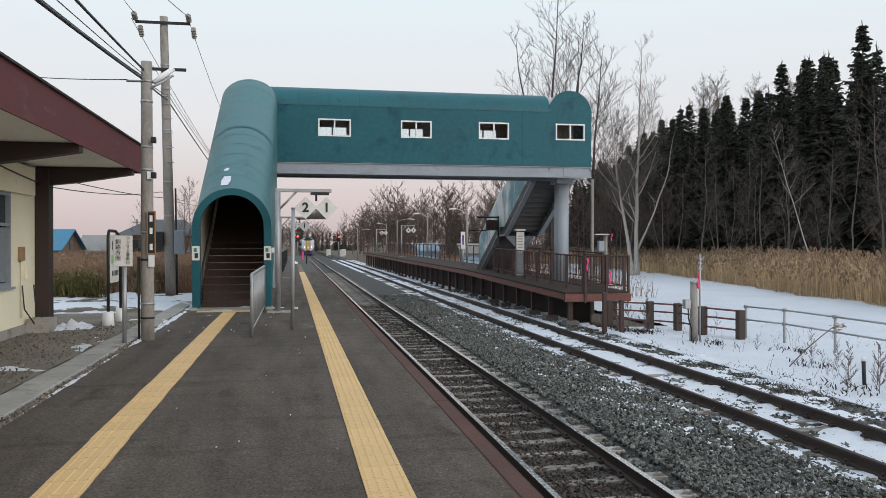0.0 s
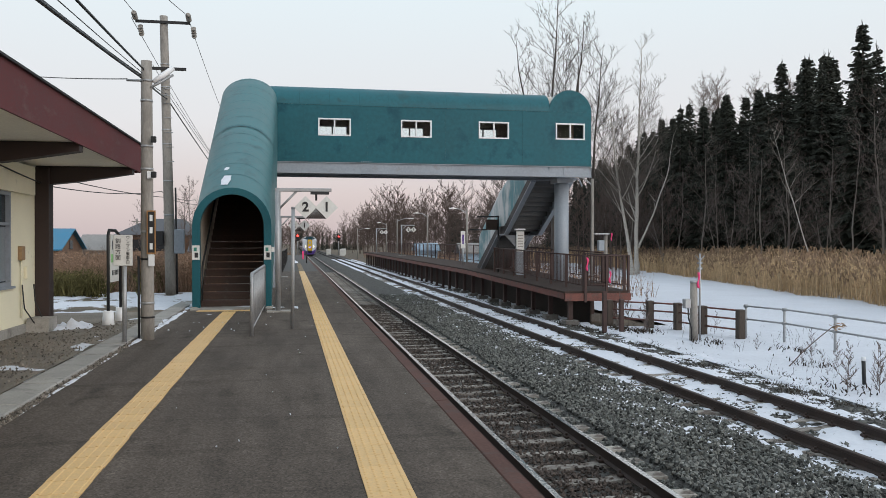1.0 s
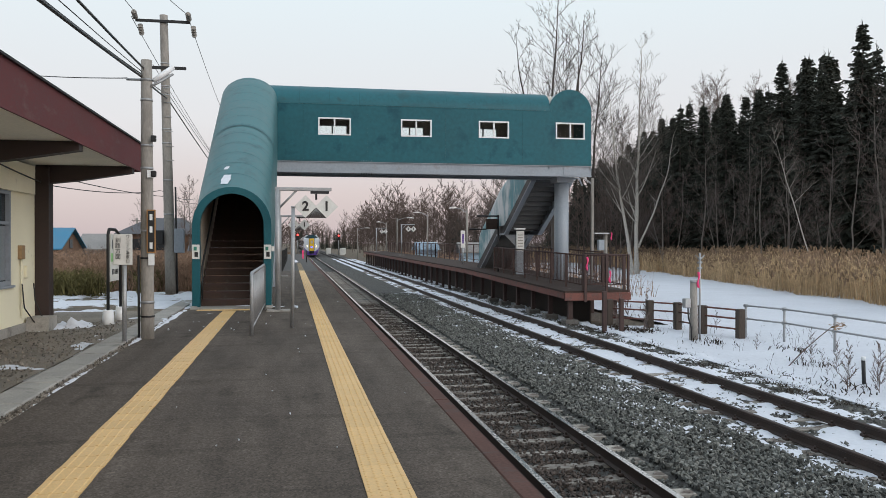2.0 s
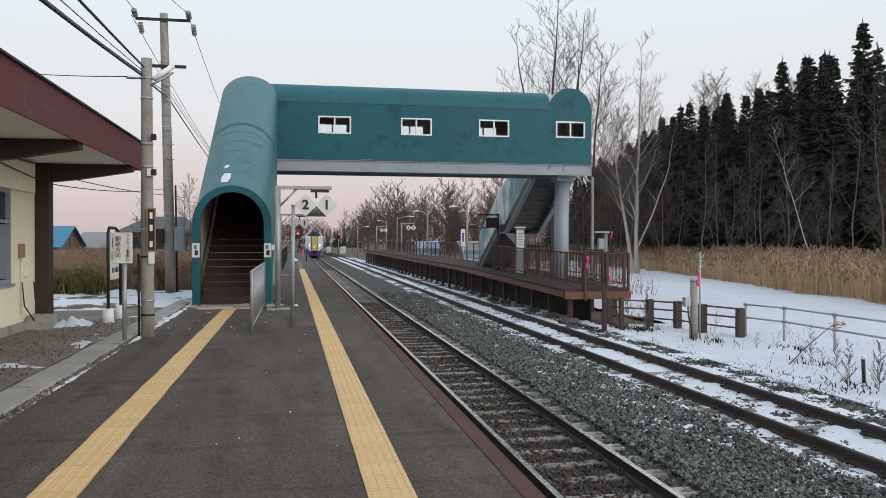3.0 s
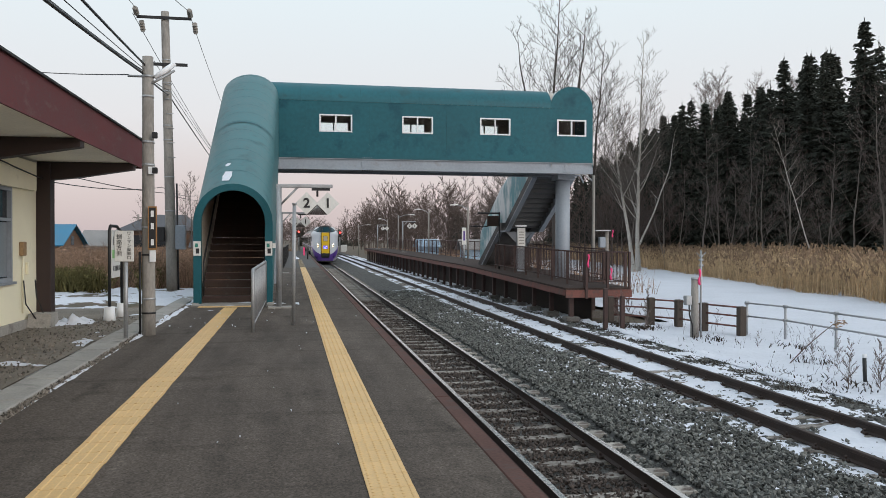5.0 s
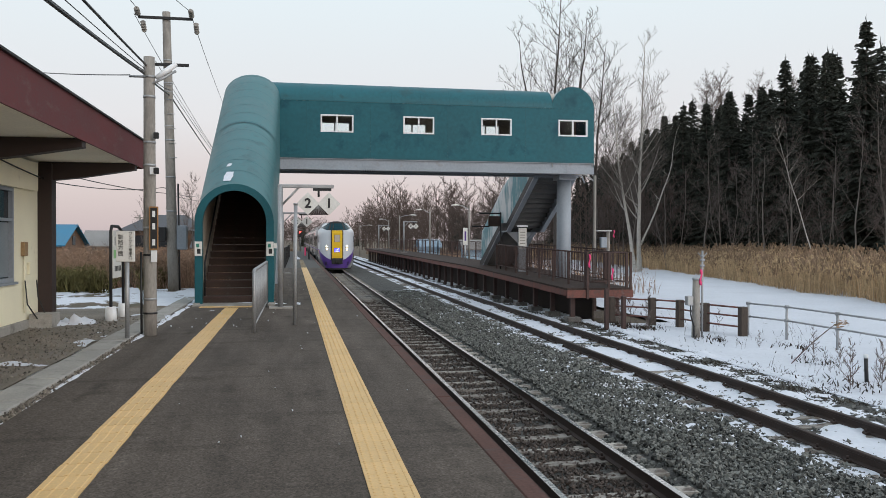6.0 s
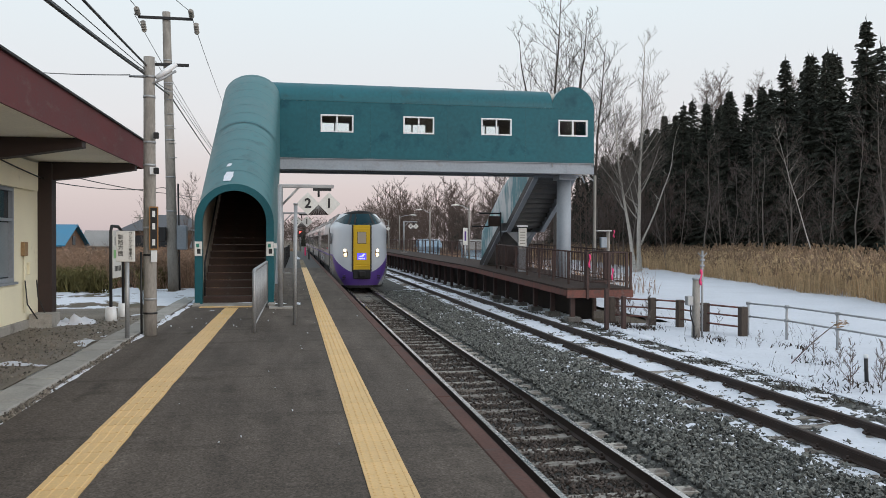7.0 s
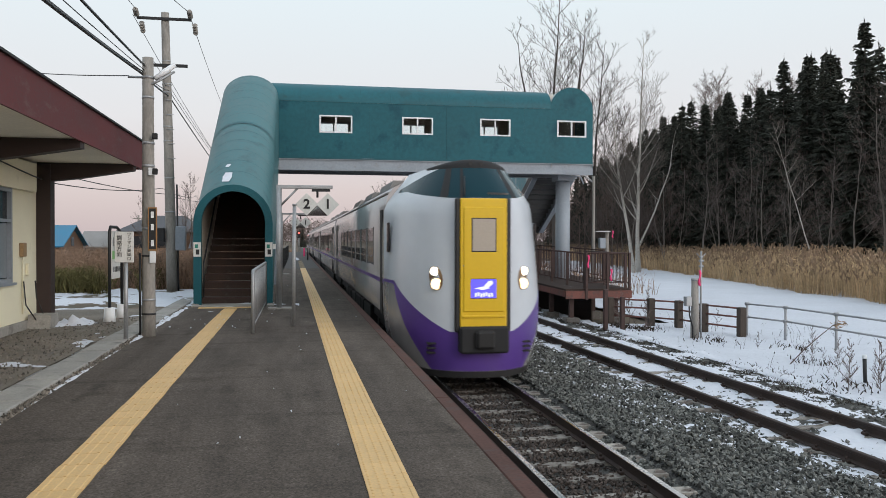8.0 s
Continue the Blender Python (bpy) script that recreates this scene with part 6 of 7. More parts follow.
sheet("kerb_snow", steps(-2.60, -2.40, 0.025), steps(5, 19.6, 0.06),
      lambda x, y: -0.018 + 0.03 * (soft_noise(x * 3, y, 0.9, 21.0) + 0.6 * soft_noise(x * 2, y, 3.0, 5.0)) + 0.022 + 0.02 * min(1, max(0, y - 13.5)) - abs(x + 2.485) * 0.45,
      M_SNOW, "thin line of snow along the kerb", "snow", "stuff")
sheet("doorway_snow", steps(-2.6, 0.1, 0.07), steps(18.2, 20.5, 0.07),
      lambda x, y: -0.045 + 0.06 * (soft_noise(x, y, 1.5, 31.0) + 0.7 * soft_noise(x, y, 4.5, 15.0)) + 0.02 * (y - 18.5) * (1 if x < -2.3 or y > 19.6 else 0.5),
      M_SNOW, "specks of trodden snow before the stairs", "snow", "stuff")
sheet("snow_pile", steps(-4.6, -3.5, 0.06), steps(15.2, 16.7, 0.06),
      lambda x, y: -0.03 + 0.17 * max(0, 1 - ((x + 4.05) / 0.52) ** 2 - ((y - 16.0) / 0.65) ** 2) * (0.7 + 1.0 * soft_noise(x, y, 3.5, 2.0) + 1.0 * soft_noise(x, y, 8, 6.0)),
      M_SNOW, "low lumpy heap of snow at the wall's foot", "snow", "stuff")
# dead leaves and low plants along the snowy verge
spots = []
for i in range(5200):
    y = 6 + 20 * rg.random()
    x = 8.75 + rg.gauss(0, 0.28) + 0.15 * soft_noise(0, y, 0.5)
    if soft_noise(x, y, 1.3, 9.0) > -0.02:
        spots.append((x, y, bed_z(x, y) if x < 9.1 or y > 24 else field_z(x, y)))
blades("verge_plants", spots, M_DEADLEAF, "dark flattened plants poking through the verge snow", "plants", (0.02, 0.06), 0.007, None, 1.4, 2)
spots = []
for i in range(700):
    x, y = rg.uniform(9.4, 14.5), rg.uniform(7, 27)
    if soft_noise(x, y, 0.4, 19.0) > 0.0 and (y < 24 or x > 11.6):
        spots.append((x, y, field_z(x, y)))
blades("snow_grass", spots, M_DEADLEAF, "sparse dead grass stems in the snow", "grass", (0.06, 0.38), 0.0035, None, 0.6, 2)
weed = [grow(200 + i, 0.95, 0.009, first=0.3, spread=0.35, limbs=9, twig=0.004, levels=2, up=0.7, split=5) for i in range(3)]
for i, (x, y, s) in enumerate(((11.4, 13.4, 1.2), (11.0, 12.6, 1.5), (11.9, 14.2, 1.3), (10.7, 14.6, 0.8), (11.6, 15.8, 0.7), (10.2, 12.0, 0.9), (12.2, 13.0, 1.7), (10.9, 17.8, 0.6),
                               (11.2, 21.2, 0.8), (9.9, 21.8, 1.0), (10.2, 22.6, 1.3), (9.6, 23.2, 1.2), (10.0, 24.0, 1.5), (12.4, 22.4, 0.8), (10.5, 13.2, 1.1), (11.8, 17.0, 0.9), (11.0, 24.2, 1.6), (10.8, 25.2, 1.7), (9.5, 12.7, 1.25), (9.7, 12.9, 1.0), (9.9, 12.4, 1.2), (10.9, 15.7, 0.55), (10.8, 15.9, 0.5), (11.1, 15.6, 0.45), (10.2, 14.2, 0.5))):
    w = thing("dry_weed", "thin dry weed stalk standing in snow", "weed", (x, y, -1.0), "dry weeds")
    w.rotation_euler, w.scale = (0, 0, i * 1.1), (s, s, s)
    part("stem", weed[i % 3][0], M_TWIG, w)
    part("twigs", weed[i % 3][1], M_TWIG, w)

# a broken stalk with a withered seed head, and dark leaf litter under the weeds
stalk = thing("dead_stalk", "bent dead stalk with a withered brown seed head", "weed", (10.75, 15.4, -1.0))
bm = bmesh.new()
bm_path(bm, [(-0.45, 0.2, -0.03), (-0.2, 0.1, 0.28), (0.1, 0, 0.58), (0.35, -0.1, 0.82), (0.50, -0.15, 0.86)], [0.014, 0.013, 0.011, 0.009, 0.006], 5)
part("stem", bm, M_TWIG, stalk)
head = random.Random(5)
bm = bmesh.new()
for i in range(26):
    c = Vector((0.45 + head.gauss(0, 0.07), -0.13 + head.gauss(0, 0.06), 0.84 + head.gauss(0, 0.04)))
    d = Vector((head.uniform(-1, 1), head.uniform(-1, 1), head.uniform(-0.6, 0.6))).normalized() * 0.055
    e = d.orthogonal().normalized() * 0.02
    bm.faces.new([bm.verts.new(p) for p in (c - d, c + e, c + d, c - e)])
part("seed_head", bm, M_PLUME, stalk, "withered brown seed head")
spots = []
for cx, cy, n in ((9.7, 12.8, 50), (10.9, 15.7, 50), (9.3, 13.9, 40), (11.9, 17.6, 50), (10.6, 19.6, 70), (10.0, 22.4, 160), (9.7, 23.3, 160)):
    for i in range(n):
        x, y = rg.gauss(cx, 0.22), rg.gauss(cy, 0.35)
        if y < 24 and x > 9.0:
            spots.append((x, y, field_z(x, y)))
blades("leaf_litter", spots, M_DEADLEAF, "dark withered leaves lying under the weeds", "leaves", (0.03, 0.13), 0.013, None, 1.1, 2)

# ---------------------------------------------------------------- poles and wires
def pole(name, label, base, top, r0, r1, bands=()):
    p = thing(name, label, "utility pole", base)
    b, t = Vector((0, 0, -0.1)), Vector(top) - Vector(base)
    bm = bmesh.new()
    bm_path(bm, [b.lerp(t, k / 6) for k in range(7)], [r0 + (r1 - r0) * k / 6 for k in range(7)], 16)
    part("shaft", bm, M_POLE, p)
    for k in bands:
        c = b.lerp(t, k)
        r = r0 + (r1 - r0) * k + 0.006
        tube("band", c - Vector((0, 0, 0.02)), c + Vector((0, 0, 0.02)), r, M_GALV, p, "galvanised band", n=14)
    return p


POLE_A, TOP_A = (-2.35, 13.95, 0.0), (-2.36, 13.95, 4.54)
POLE_B, TOP_B = (-3.76, 26.48, -0.1), (-3.97, 26.48, 8.62)
pa = pole("utility_pole", "weathered concrete lamp pole with banded fittings on the platform", POLE_A, TOP_A, 0.108, 0.088, (0.15, 0.4, 0.62, 0.7, 0.86, 0.93))
for k, (z, w) in enumerate(((3.25, 0.07), (2.68, 0.05))):
    box("fixing", 0.08, 0.16, -0.17, -0.1, z - 0.05, z + 0.05, M_DARK_STEEL, pa, "", 0.01)
box("white_plate", 0.02, 0.13, -0.145, -0.13, 2.62, 2.74, M_WHITE, pa, "small white plate")
bm = bmesh.new()
bm_path(bm, [(0.05, -0.05, 4.10), (0.18, -0.02, 4.18), (0.40, 0.05, 4.34)], 0.02, 8)
lamp_arm = part("lamp_arm", bm, M_GALV, pa)
bm = bmesh.new()
bm_path(bm, [(0.10, -0.02, 4.20), (0.24, 0.03, 4.32), (0.40, 0.08, 4.46)], [0.035, 0.05, 0.04], 8)
part("lamp_head", bm, M_WHITE, pa, "white tubular lamp head")
tube("arm", (-0.32, 0, 4.22), (0.05, 0, 4.22), 0.02, M_GALV, pa, n=8)
bm = bmesh.new()
bm_box(bm, 0.03, 0.135, -0.165, -0.13, 1.42, 2.08)
name_board = part("name_board", bm, M_BLACK, pa, "narrow black station name board in a timber frame")
for xa, xb, za, zb in ((0.015, 0.03, 1.40, 2.10), (0.135, 0.15, 1.40, 2.10), (0.03, 0.135, 2.08, 2.10), (0.03, 0.135, 1.40, 1.42)):
    box("frame", xa, xb, -0.168, -0.128, za, zb, surf("timber_frame", (0.30, 0.15, 0.05), 0.6), name_board)
for z in (1.98, 1.78, 1.52):
    box("lettering_bar", 0.06, 0.105, -0.169, -0.166, z - 0.05, z + 0.05, M_WHITE, name_board, "white bar of lettering", 0.0)
box("lower_plate", 0.035, 0.13, -0.15, -0.13, 1.20, 1.39, M_WHITE, pa, "white plate", 0.004)
for z in (1.3, 0.35):
    tube("strap", (0, 0, z), (0, 0, z + 0.03), 0.114, M_DARK_STEEL, pa, n=14)
tube("cable_pipe", (-0.13, -0.03, 0), (-0.135, -0.03, 1.36), 0.02, M_BLACK, pa, "black cable conduit", n=6)

pb = pole("utility_pole", "tall concrete power pole with two crossarms and insulators", POLE_B, TOP_B, 0.17, 0.12, (0.3, 0.42, 0.55, 0.6, 0.72, 0.75, 0.8, 0.83))
bm = bmesh.new()
bm_box(bm, -1.02, 0.60, -0.17, -0.11, 8.46, 8.54)
part("crossarm", bm, M_DARK_STEEL, pb)
bm = bmesh.new()
bm_box(bm, -0.75, 0.48, -0.17, -0.11, 7.02, 7.11)
part("crossarm", bm, M_DARK_STEEL, pb)
for x in (-1.0, 0.58):
    for dy, dz in ((-0.25, 0.06), (0.25, -0.12)):
        bm = bmesh.new()
        for q in range(4):
            c = Vector((x + (0.1 if dy > 0 else 0), -0.14 + dy * (0.5 + 0.3 * q), 8.5 + dz * (1 + q * 0.5)))
            bm_tube(bm, c, c + Vector((0, dy * 0.2, dz * 0.3)), 0.085, 0.06, 10)
        part("insulator", bm, M_POLE, pb, "brown-grey disc insulator")
for k in range(6):
    tube("step_bolt", (-0.1 - 0.02 * k, -0.16, 4.2 + 0.45 * k), (0.12 - 0.02 * k, -0.16, 4.2 + 0.45 * k), 0.012, M_GALV, pb, n=5)
box("meter_cabinet", 0.12, 0.42, -0.25, 0.0, 1.35, 2.1, M_GREY_STEEL, pb, "grey equipment box", 0.02)
box("meter_cabinet", -0.45, -0.2, -0.25, -0.05, 1.6, 2.05, M_DARK_STEEL, pb, "dark equipment box", 0.02)
tube("cable_pipe", (0.19, -0.05, 0), (0.14, -0.05, 3.4), 0.03, M_BLACK, pb, "black conduit", n=6)


def wire(points, r=0.012, sag=0.25, label="black overhead wire", name="overhead_wire"):
    pts = []
    for a, b in zip(points, points[1:]):
        a, b = Vector(a), Vector(b)
        for i in range(12):
            t = i / 12
            pts.append(a.lerp(b, t) - Vector((0, 0, 4 * sag * t * (1 - t))))
    pts.append(Vector(points[-1]))
    bm = bmesh.new()
    bm_path(bm, pts, r, 5)
    return tagged(part(name, bm, M_BLACK), label, "wire", "overhead wires")


wire([(-1.85, 2.0, 3.14), (-2.44, 13.9, 4.27), (-3.86, 26.4, 6.05), (-3.95, 44, 5.3)], 0.020, 0.03, "thick black cable bundle slung between poles")
wire([(-1.92, 2.0, 3.26), (-2.44, 13.9, 4.31), (-3.84, 26.4, 6.2), (-3.8, 44, 5.5)], 0.010, 0.06, "thin black wire beside the cable bundle")
wire([(-1.75, 2.5, 3.50), (-2.40, 13.9, 4.40)], 0.017, 0.02, "thick black cable running to the platform pole")
wire([(-1.85, 2.5, 3.35), (-2.42, 13.9, 4.34)], 0.006, 0.03, "thin black wire to the platform pole")
wire([(-5.6, 18.6, 5.12), (-2.66, 13.95, 4.24)], 0.009, 0.02, "thin black wire over the station roof")
wire([(-3.2, 14, 6.25), (-4.76, 26.1, 8.6)], 0.010, 0.05, "high black power line to the pole")
wire([(-3.0, 14, 6.5), (-3.18, 26.1, 8.55)], 0.010, 0.05, "high black power line to the pole")
wire([(-4.90, 26.36, 8.50), (-4.38, 46, 6.4)], 0.010, 0.1, "high black power line beyond the pole")
wire([(-3.20, 26.36, 8.50), (-3.85, 46, 8.8)], 0.010, 0.1, "high black power line beyond the pole")
wire([(-4.3, 26.5, 7.1), (-4.1, 46, 6.0)], 0.008, 0.1, "thin black line beyond the pole")
wire([(-4.45, 15.9, 2.82), (-4.0, 26.4, 3.0), (-3.5, 34, 3.1)], 0.010, 0.06, "thin black wire drooping behind the station")
wire([(-4.62, 16.2, 2.66), (-4.05, 26.4, 3.18), (-3.91, 34, 3.32)], 0.010, 0.12, "thin black wire drooping behind the station")
wire([(-4.5, 12.0, 2.94), (-4.5, 15.8, 2.66)], 0.012, 0.02, "black cable along the eave")

# ---------------------------------------------------------------- signs on the near platform
sign = thing("boarding_sign", "white boarding-point sign with black lettering on a post", "sign", (-2.60, 13.39, 0))
tube("post", (0, 0, 0), (0, 0, 1.26), 0.035, M_GALV, sign)
plate = box("plate", -0.155, 0.125, -0.05, -0.02, 1.22, 1.70, M_SIGN, sign, "", 0.006)
for col, (word, x) in enumerate((("ワンマン乗車口", 0.06), ("釧路方面", -0.085))):
    n = len(word)
    for i, ch in enumerate(word):
        step_z = 0.44 / 7 if n == 7 else 0.085
        top = 1.685 - step_z / 2 if n == 7 else 1.60
        lettering("letter", ch, 0.062 if n == 7 else 0.085, pose(x, -0.053, top - step_z * i, 90, 0, 0), M_BLACK, plate)

board = thing("notice_board", "white and green notice board on a dark tubular frame", "notice board", (-3.48, 16.4, 0))
bm = bmesh.new()
bm_path(bm, [(0, 0, 0.0), (0, 0, 1.72), (0.01, 0.05, 1.82), (0.03, 0.5, 1.82), (0.04, 0.85, 1.72), (0.05, 0.9, 0.0)], 0.03, 8)
part("frame", bm, M_DARK_STEEL, board)
pl = box("panel", 0.0, 0.03, 0.08, 0.82, 0.82, 1.74, M_SIGN, board, "white panel")
box("green_strip", 0.031, 0.035, 0.1, 0.8, 1.2, 1.36, surf("pale_green", (0.25, 0.5, 0.2), 0.5), pl, "green strip")
for i in range(5):
    box("lettering_bar", 0.031, 0.034, 0.2 + 0.12 * i, 0.25 + 0.12 * i, 1.45, 1.62, M_BLACK, pl, "dark bar of lettering")
for i in range(5):
    box("lettering_bar", 0.031, 0.034, 0.2 + 0.12 * i, 0.27 + 0.12 * i, 0.95, 1.05, M_BLACK, pl, "dark bar of lettering")
for x, y in ((0, 0), (0.05, 0.9)):
    bm = bmesh.new()
    bm_tube(bm, (x, y, -0.05), (x, y, 0.28), 0.12, 0.095, 10)
    part("concrete_foot", bm, M_WHITE, board, "white bucket-shaped foot")

# plates on the stair entrance
for x in (TUBE_X[0] + 0.06, TUBE_X[1] - 0.06):
    s = thing("stair_sign", "small white plate with dark markings on the stair entrance", "sign", (x, 20.01, 1.35), "stair signs")
    box("plate", -0.085, 0.085, -0.015, -0.002, -0.17, 0.17, M_SIGN, s)
    box("lettering_bar", -0.05, 0.02, -0.019, -0.016, 0.03, 0.12, surf("sign_green", (0.03, 0.2, 0.15), 0.5), s, "green bar of lettering")
    box("lettering_bar", -0.03, 0.05, -0.019, -0.016, -0.12, 0.0, M_BLACK, s, "dark bar of lettering")
box("door_light", TUBE_X[1] + 0.03, TUBE_X[1] + 0.10, 20.0, 20.1, 1.36, 1.48, M_SIGN, bridge)

# railing beside the stairs
rail = thing("railing", "pale grey steel railing with close upright bars", "railing", (0, 0, 0))
bm = bmesh.new()
bm_path(bm, [(-0.70, 14.1, 0.0), (-0.70, 14.1, 0.98), (-0.70, 14.2, 1.05), (-0.68, 19.4, 1.05), (-0.68, 19.5, 0.98), (-0.68, 19.5, 0.0)], 0.03, 8)
part("frame", bm, M_GALV, rail)
tube("lower_rail", (-0.70, 14.1, 0.12), (-0.68, 19.5, 0.12), 0.02, M_GALV, rail)
for i in range(1, 45):
    y = 14.1 + 5.4 * i / 45
    tube("bar", (-0.70 + 0.02 * i / 45, y, 0.12), (-0.70 + 0.02 * i / 45, y, 1.04), 0.011, M_GALV, rail, n=5)

# number signs on gantries
def gantry(at, two=True, digits=("2", "1")):
    g = thing("sign_gantry", "grey steel gantry arm with hanging diamond number signs", "sign gantry", at, "sign gantries")
    tube("post", (0, 0, -0.02), (0, 0, 2.82), 0.06, M_GALV, g, n=12)
    box("base_plate", -0.25, 0.35, -0.2, 0.2, 0.0, 0.03, M_CONCRETE, g)
    box("beam", -0.06, 1.22, -0.05, 0.05, 2.76, 2.84, M_GALV, g, "", 0.008)
    tube("brace", (0.03, 0, 2.36), (0.42, 0, 2.77), 0.025, M_GALV, g, n=8)
    tube("hanger", (0.87, 0, 2.56), (0.87, 0, 2.76), 0.025, M_DARK_STEEL, g, n=8)
    box("hanger_plate", 0.74, 1.16, -0.06, 0.06, 2.70, 2.755, M_DARK_STEEL, g)
    for k, cx in enumerate((0.625, 1.105)):
        bm = bmesh.new()
        bm_prism(bm, [(cx - 0.262, 2.40), (cx, 2.138), (cx + 0.262, 2.40), (cx, 2.662)], "y", -0.05 - 0.006 * k, -0.02 - 0.006 * k)
        d = part("diamond", bm, M_SIGN, g, "white diamond plate with a black number")
        lettering("number", digits[k], 0.30, pose(cx + 0.0, -0.06, 2.40, 90, 0, 0), M_BLACK, d, 0.010)
    bm = bmesh.new()
    bm_prism(bm, [(0.62, 2.14), (1.10, 2.14), (0.865, 2.40)], "y", -0.015, 0.02)
    part("dark_wedge", bm, M_BEAM, g, "dark louvred wedge between the plates")
    for i in range(7):
        x = 0.68 + 0.06 * i
        tube("louvre", (x, -0.02, 2.145), (0.865, -0.02, 2.36), 0.006, M_GALV, g, n=4)
    return g


g1 = gantry((-0.36, 19.06, 0))
copy_thing(g1, pose(-0.62, 38.5, 0))
copy_thing(g1, pose(9.7, 74, deck_z(74)))
copy_thing(g1, pose(9.7, 97, deck_z(97)))
sp = thing("steel_post", "slim galvanised steel post standing on the platform", "post", (-0.03, 15.23, 0))
tube("shaft", (0, 0, 0), (0.02, 0, 2.21), 0.036, M_GALV, sp, n=10)
tube("cap", (0.02, 0, 2.21), (0.02, 0, 2.24), 0.042, M_GALV, sp, n=10)
wp = thing("timber_pole", "thin brown timber pole behind the stairs", "post", (-0.95, 30.9, 0))
tube("shaft", (0, 0, -0.1), (0, 0, 2.9), 0.06, M_WOOD_POST, wp, n=8)
for x, y in ((-0.62, 46), (-0.62, 62)):
    rf = thing("platform_fence", "dark steel fence at the back of the old platform", "fence", (0, 0, 0), "", "structure")
    fence_run(rf, (x, y, 0), (x, y + 15, 0), 6, 40, 1.1, M_DARK_STEEL)
mk = thing("marker_post", "dark marker post with pink ribbon near the platform end", "post", (1.0, 66, 0))
tube("shaft", (0, 0, -0.05), (0, 0, 0.95), 0.05, M_BLACK, mk, n=8)
box("ribbon", -0.35, -0.22, -0.02, 0.02, 0.3, 0.95, M_PINK, mk, "pink ribbon")
sheet("platform_snow", steps(-0.2, 0.35, 0.07), steps(66, 68.4, 0.12), lambda x, y: -0.03 + 0.32 * max(0, 1 - ((x - 0.1) / 0.26) ** 2 - ((y - 67.2) / 1.2) ** 2) * (0.8 + 0.5 * soft_noise(x, y, 3)),
      M_SNOW, "small heap of snow on the old platform", "snow", "stuff")

# signals down the line
def signal(at, h):
    s = thing("signal", "railway colour-light signal showing red", "signal", at, "line signals")
    tube("mast", (0, 0.3, -1), (0, 0.3, h + 0.4), 0.09, M_GALV, s, n=8)
    box("head", -0.28, 0.28, 0.0, 0.2, h - 0.9, h + 0.35, M_BLACK, s, "", 0.05)
    tube("lens", (0, -0.03, h), (0, 0.02, h), 0.17, M_SIGNAL_RED, s, "lit red lens", n=14)
    bm = bmesh.new()
    bm_tube(bm, (0, -0.3, h + 0.02), (0, 0, h + 0.02), 0.2, n=14, caps=False)
    part("hood", bm, M_BLACK, s)


signal((0.65, 140, 0), 2.85)
signal((8.9, 165, -0.8), 3.75)

# lamps along the far platform
def platform_lamp(at, h, arm=-0.9):
    l = thing("platform_lamp", "grey platform lamp post with a short arm", "street lamp", at, "platform lamps")
    tube("post", (0, 0, -0.2), (0, 0, h), 0.06, M_POLE, l, n=10)
    bm = bmesh.new()
    bm_path(bm, [(0, 0, h - 0.25), (arm * 0.5, 0, h + 0.02), (arm, 0, h + 0.06)], 0.03, 6)
    part("arm", bm, M_GALV, l)
    bm = bmesh.new()
    bm_path(bm, [(arm * 0.75, 0, h + 0.05), (arm, 0, h + 0.07), (arm * 1.3, 0, h + 0.03)], [0.03, 0.055, 0.035], 8)
    part("lamp_head", bm, M_SIGN, l)


platform_lamp((10.9, 51, deck_z(51)), 3.4)
platform_lamp((10.8, 66, deck_z(66)), 3.6)
platform_lamp((10.8, 86, deck_z(86)), 3.7, 1.4)
platform_lamp((11.0, 98, deck_z(98)), 3.5)
platform_lamp((10.6, 138, -1), 5.0, 1.6)
platform_lamp((11.45, 30.2, deck_z(30) - 1), 4.95, -0.7)
fs = thing("platform_sign", "tall white sign board on the far platform", "sign", (9.7, 46.5, deck_z(46)))
tube("post", (0, 0, 0), (0, 0, 1.0), 0.04, M_GALV, fs)
box("plate", -0.13, 0.13, -0.03, 0.0, 0.95, 1.95, M_SIGN, fs)
box("lettering_bar", -0.05, 0.05, -0.035, -0.031, 1.2, 1.75, M_PURPLE, fs, "blue bar of lettering")
# timetable post under the far stairs
tp = thing("timetable_stand", "grey post with a pale timetable board and small lamp", "sign", (9.62, 34.0, deck_z(34)))
box("post", -0.17, 0.17, -0.02, 0.1, 0, 1.0, M_GREY_STEEL, tp, "", 0.01)
box("plate", -0.17, 0.17, -0.04, 0.06, 1.0, 1.88, M_SIGN, tp, "pale board", 0.01)
box("lamp", -0.24, 0.2, -0.14, 0.08, 1.93, 2.0, M_WHITE, tp, "white strip lamp", 0.01)
for i in range(5):
    box("lettering_bar", -0.12, 0.11, -0.044, -0.041, 1.2 + 0.12 * i, 1.24 + 0.12 * i, M_CONCRETE, tp, "faint bar of lettering")
hs = thing("hanging_sign", "small brown box sign hung from a steel bar beside the stairs", "sign", (8.95, 36.2, deck_z(36)))
tube("bar", (-0.75, 0, 2.55), (0.25, 0, 2.55), 0.035, M_DARK_STEEL, hs, n=8)
tube("post", (0.25, 0, 0.0), (0.25, 0, 2.6), 0.04, M_DARK_STEEL, hs, n=8)
box("box_sign", -0.32, 0.2, -0.06, 0.06, 1.95, 2.42, M_STAIR, hs, "brown glazed box", 0.01)
tube("bar", (-1.1, 0, 1.95), (-0.3, 0, 1.95), 0.03, M_DARK_STEEL, hs, n=8)

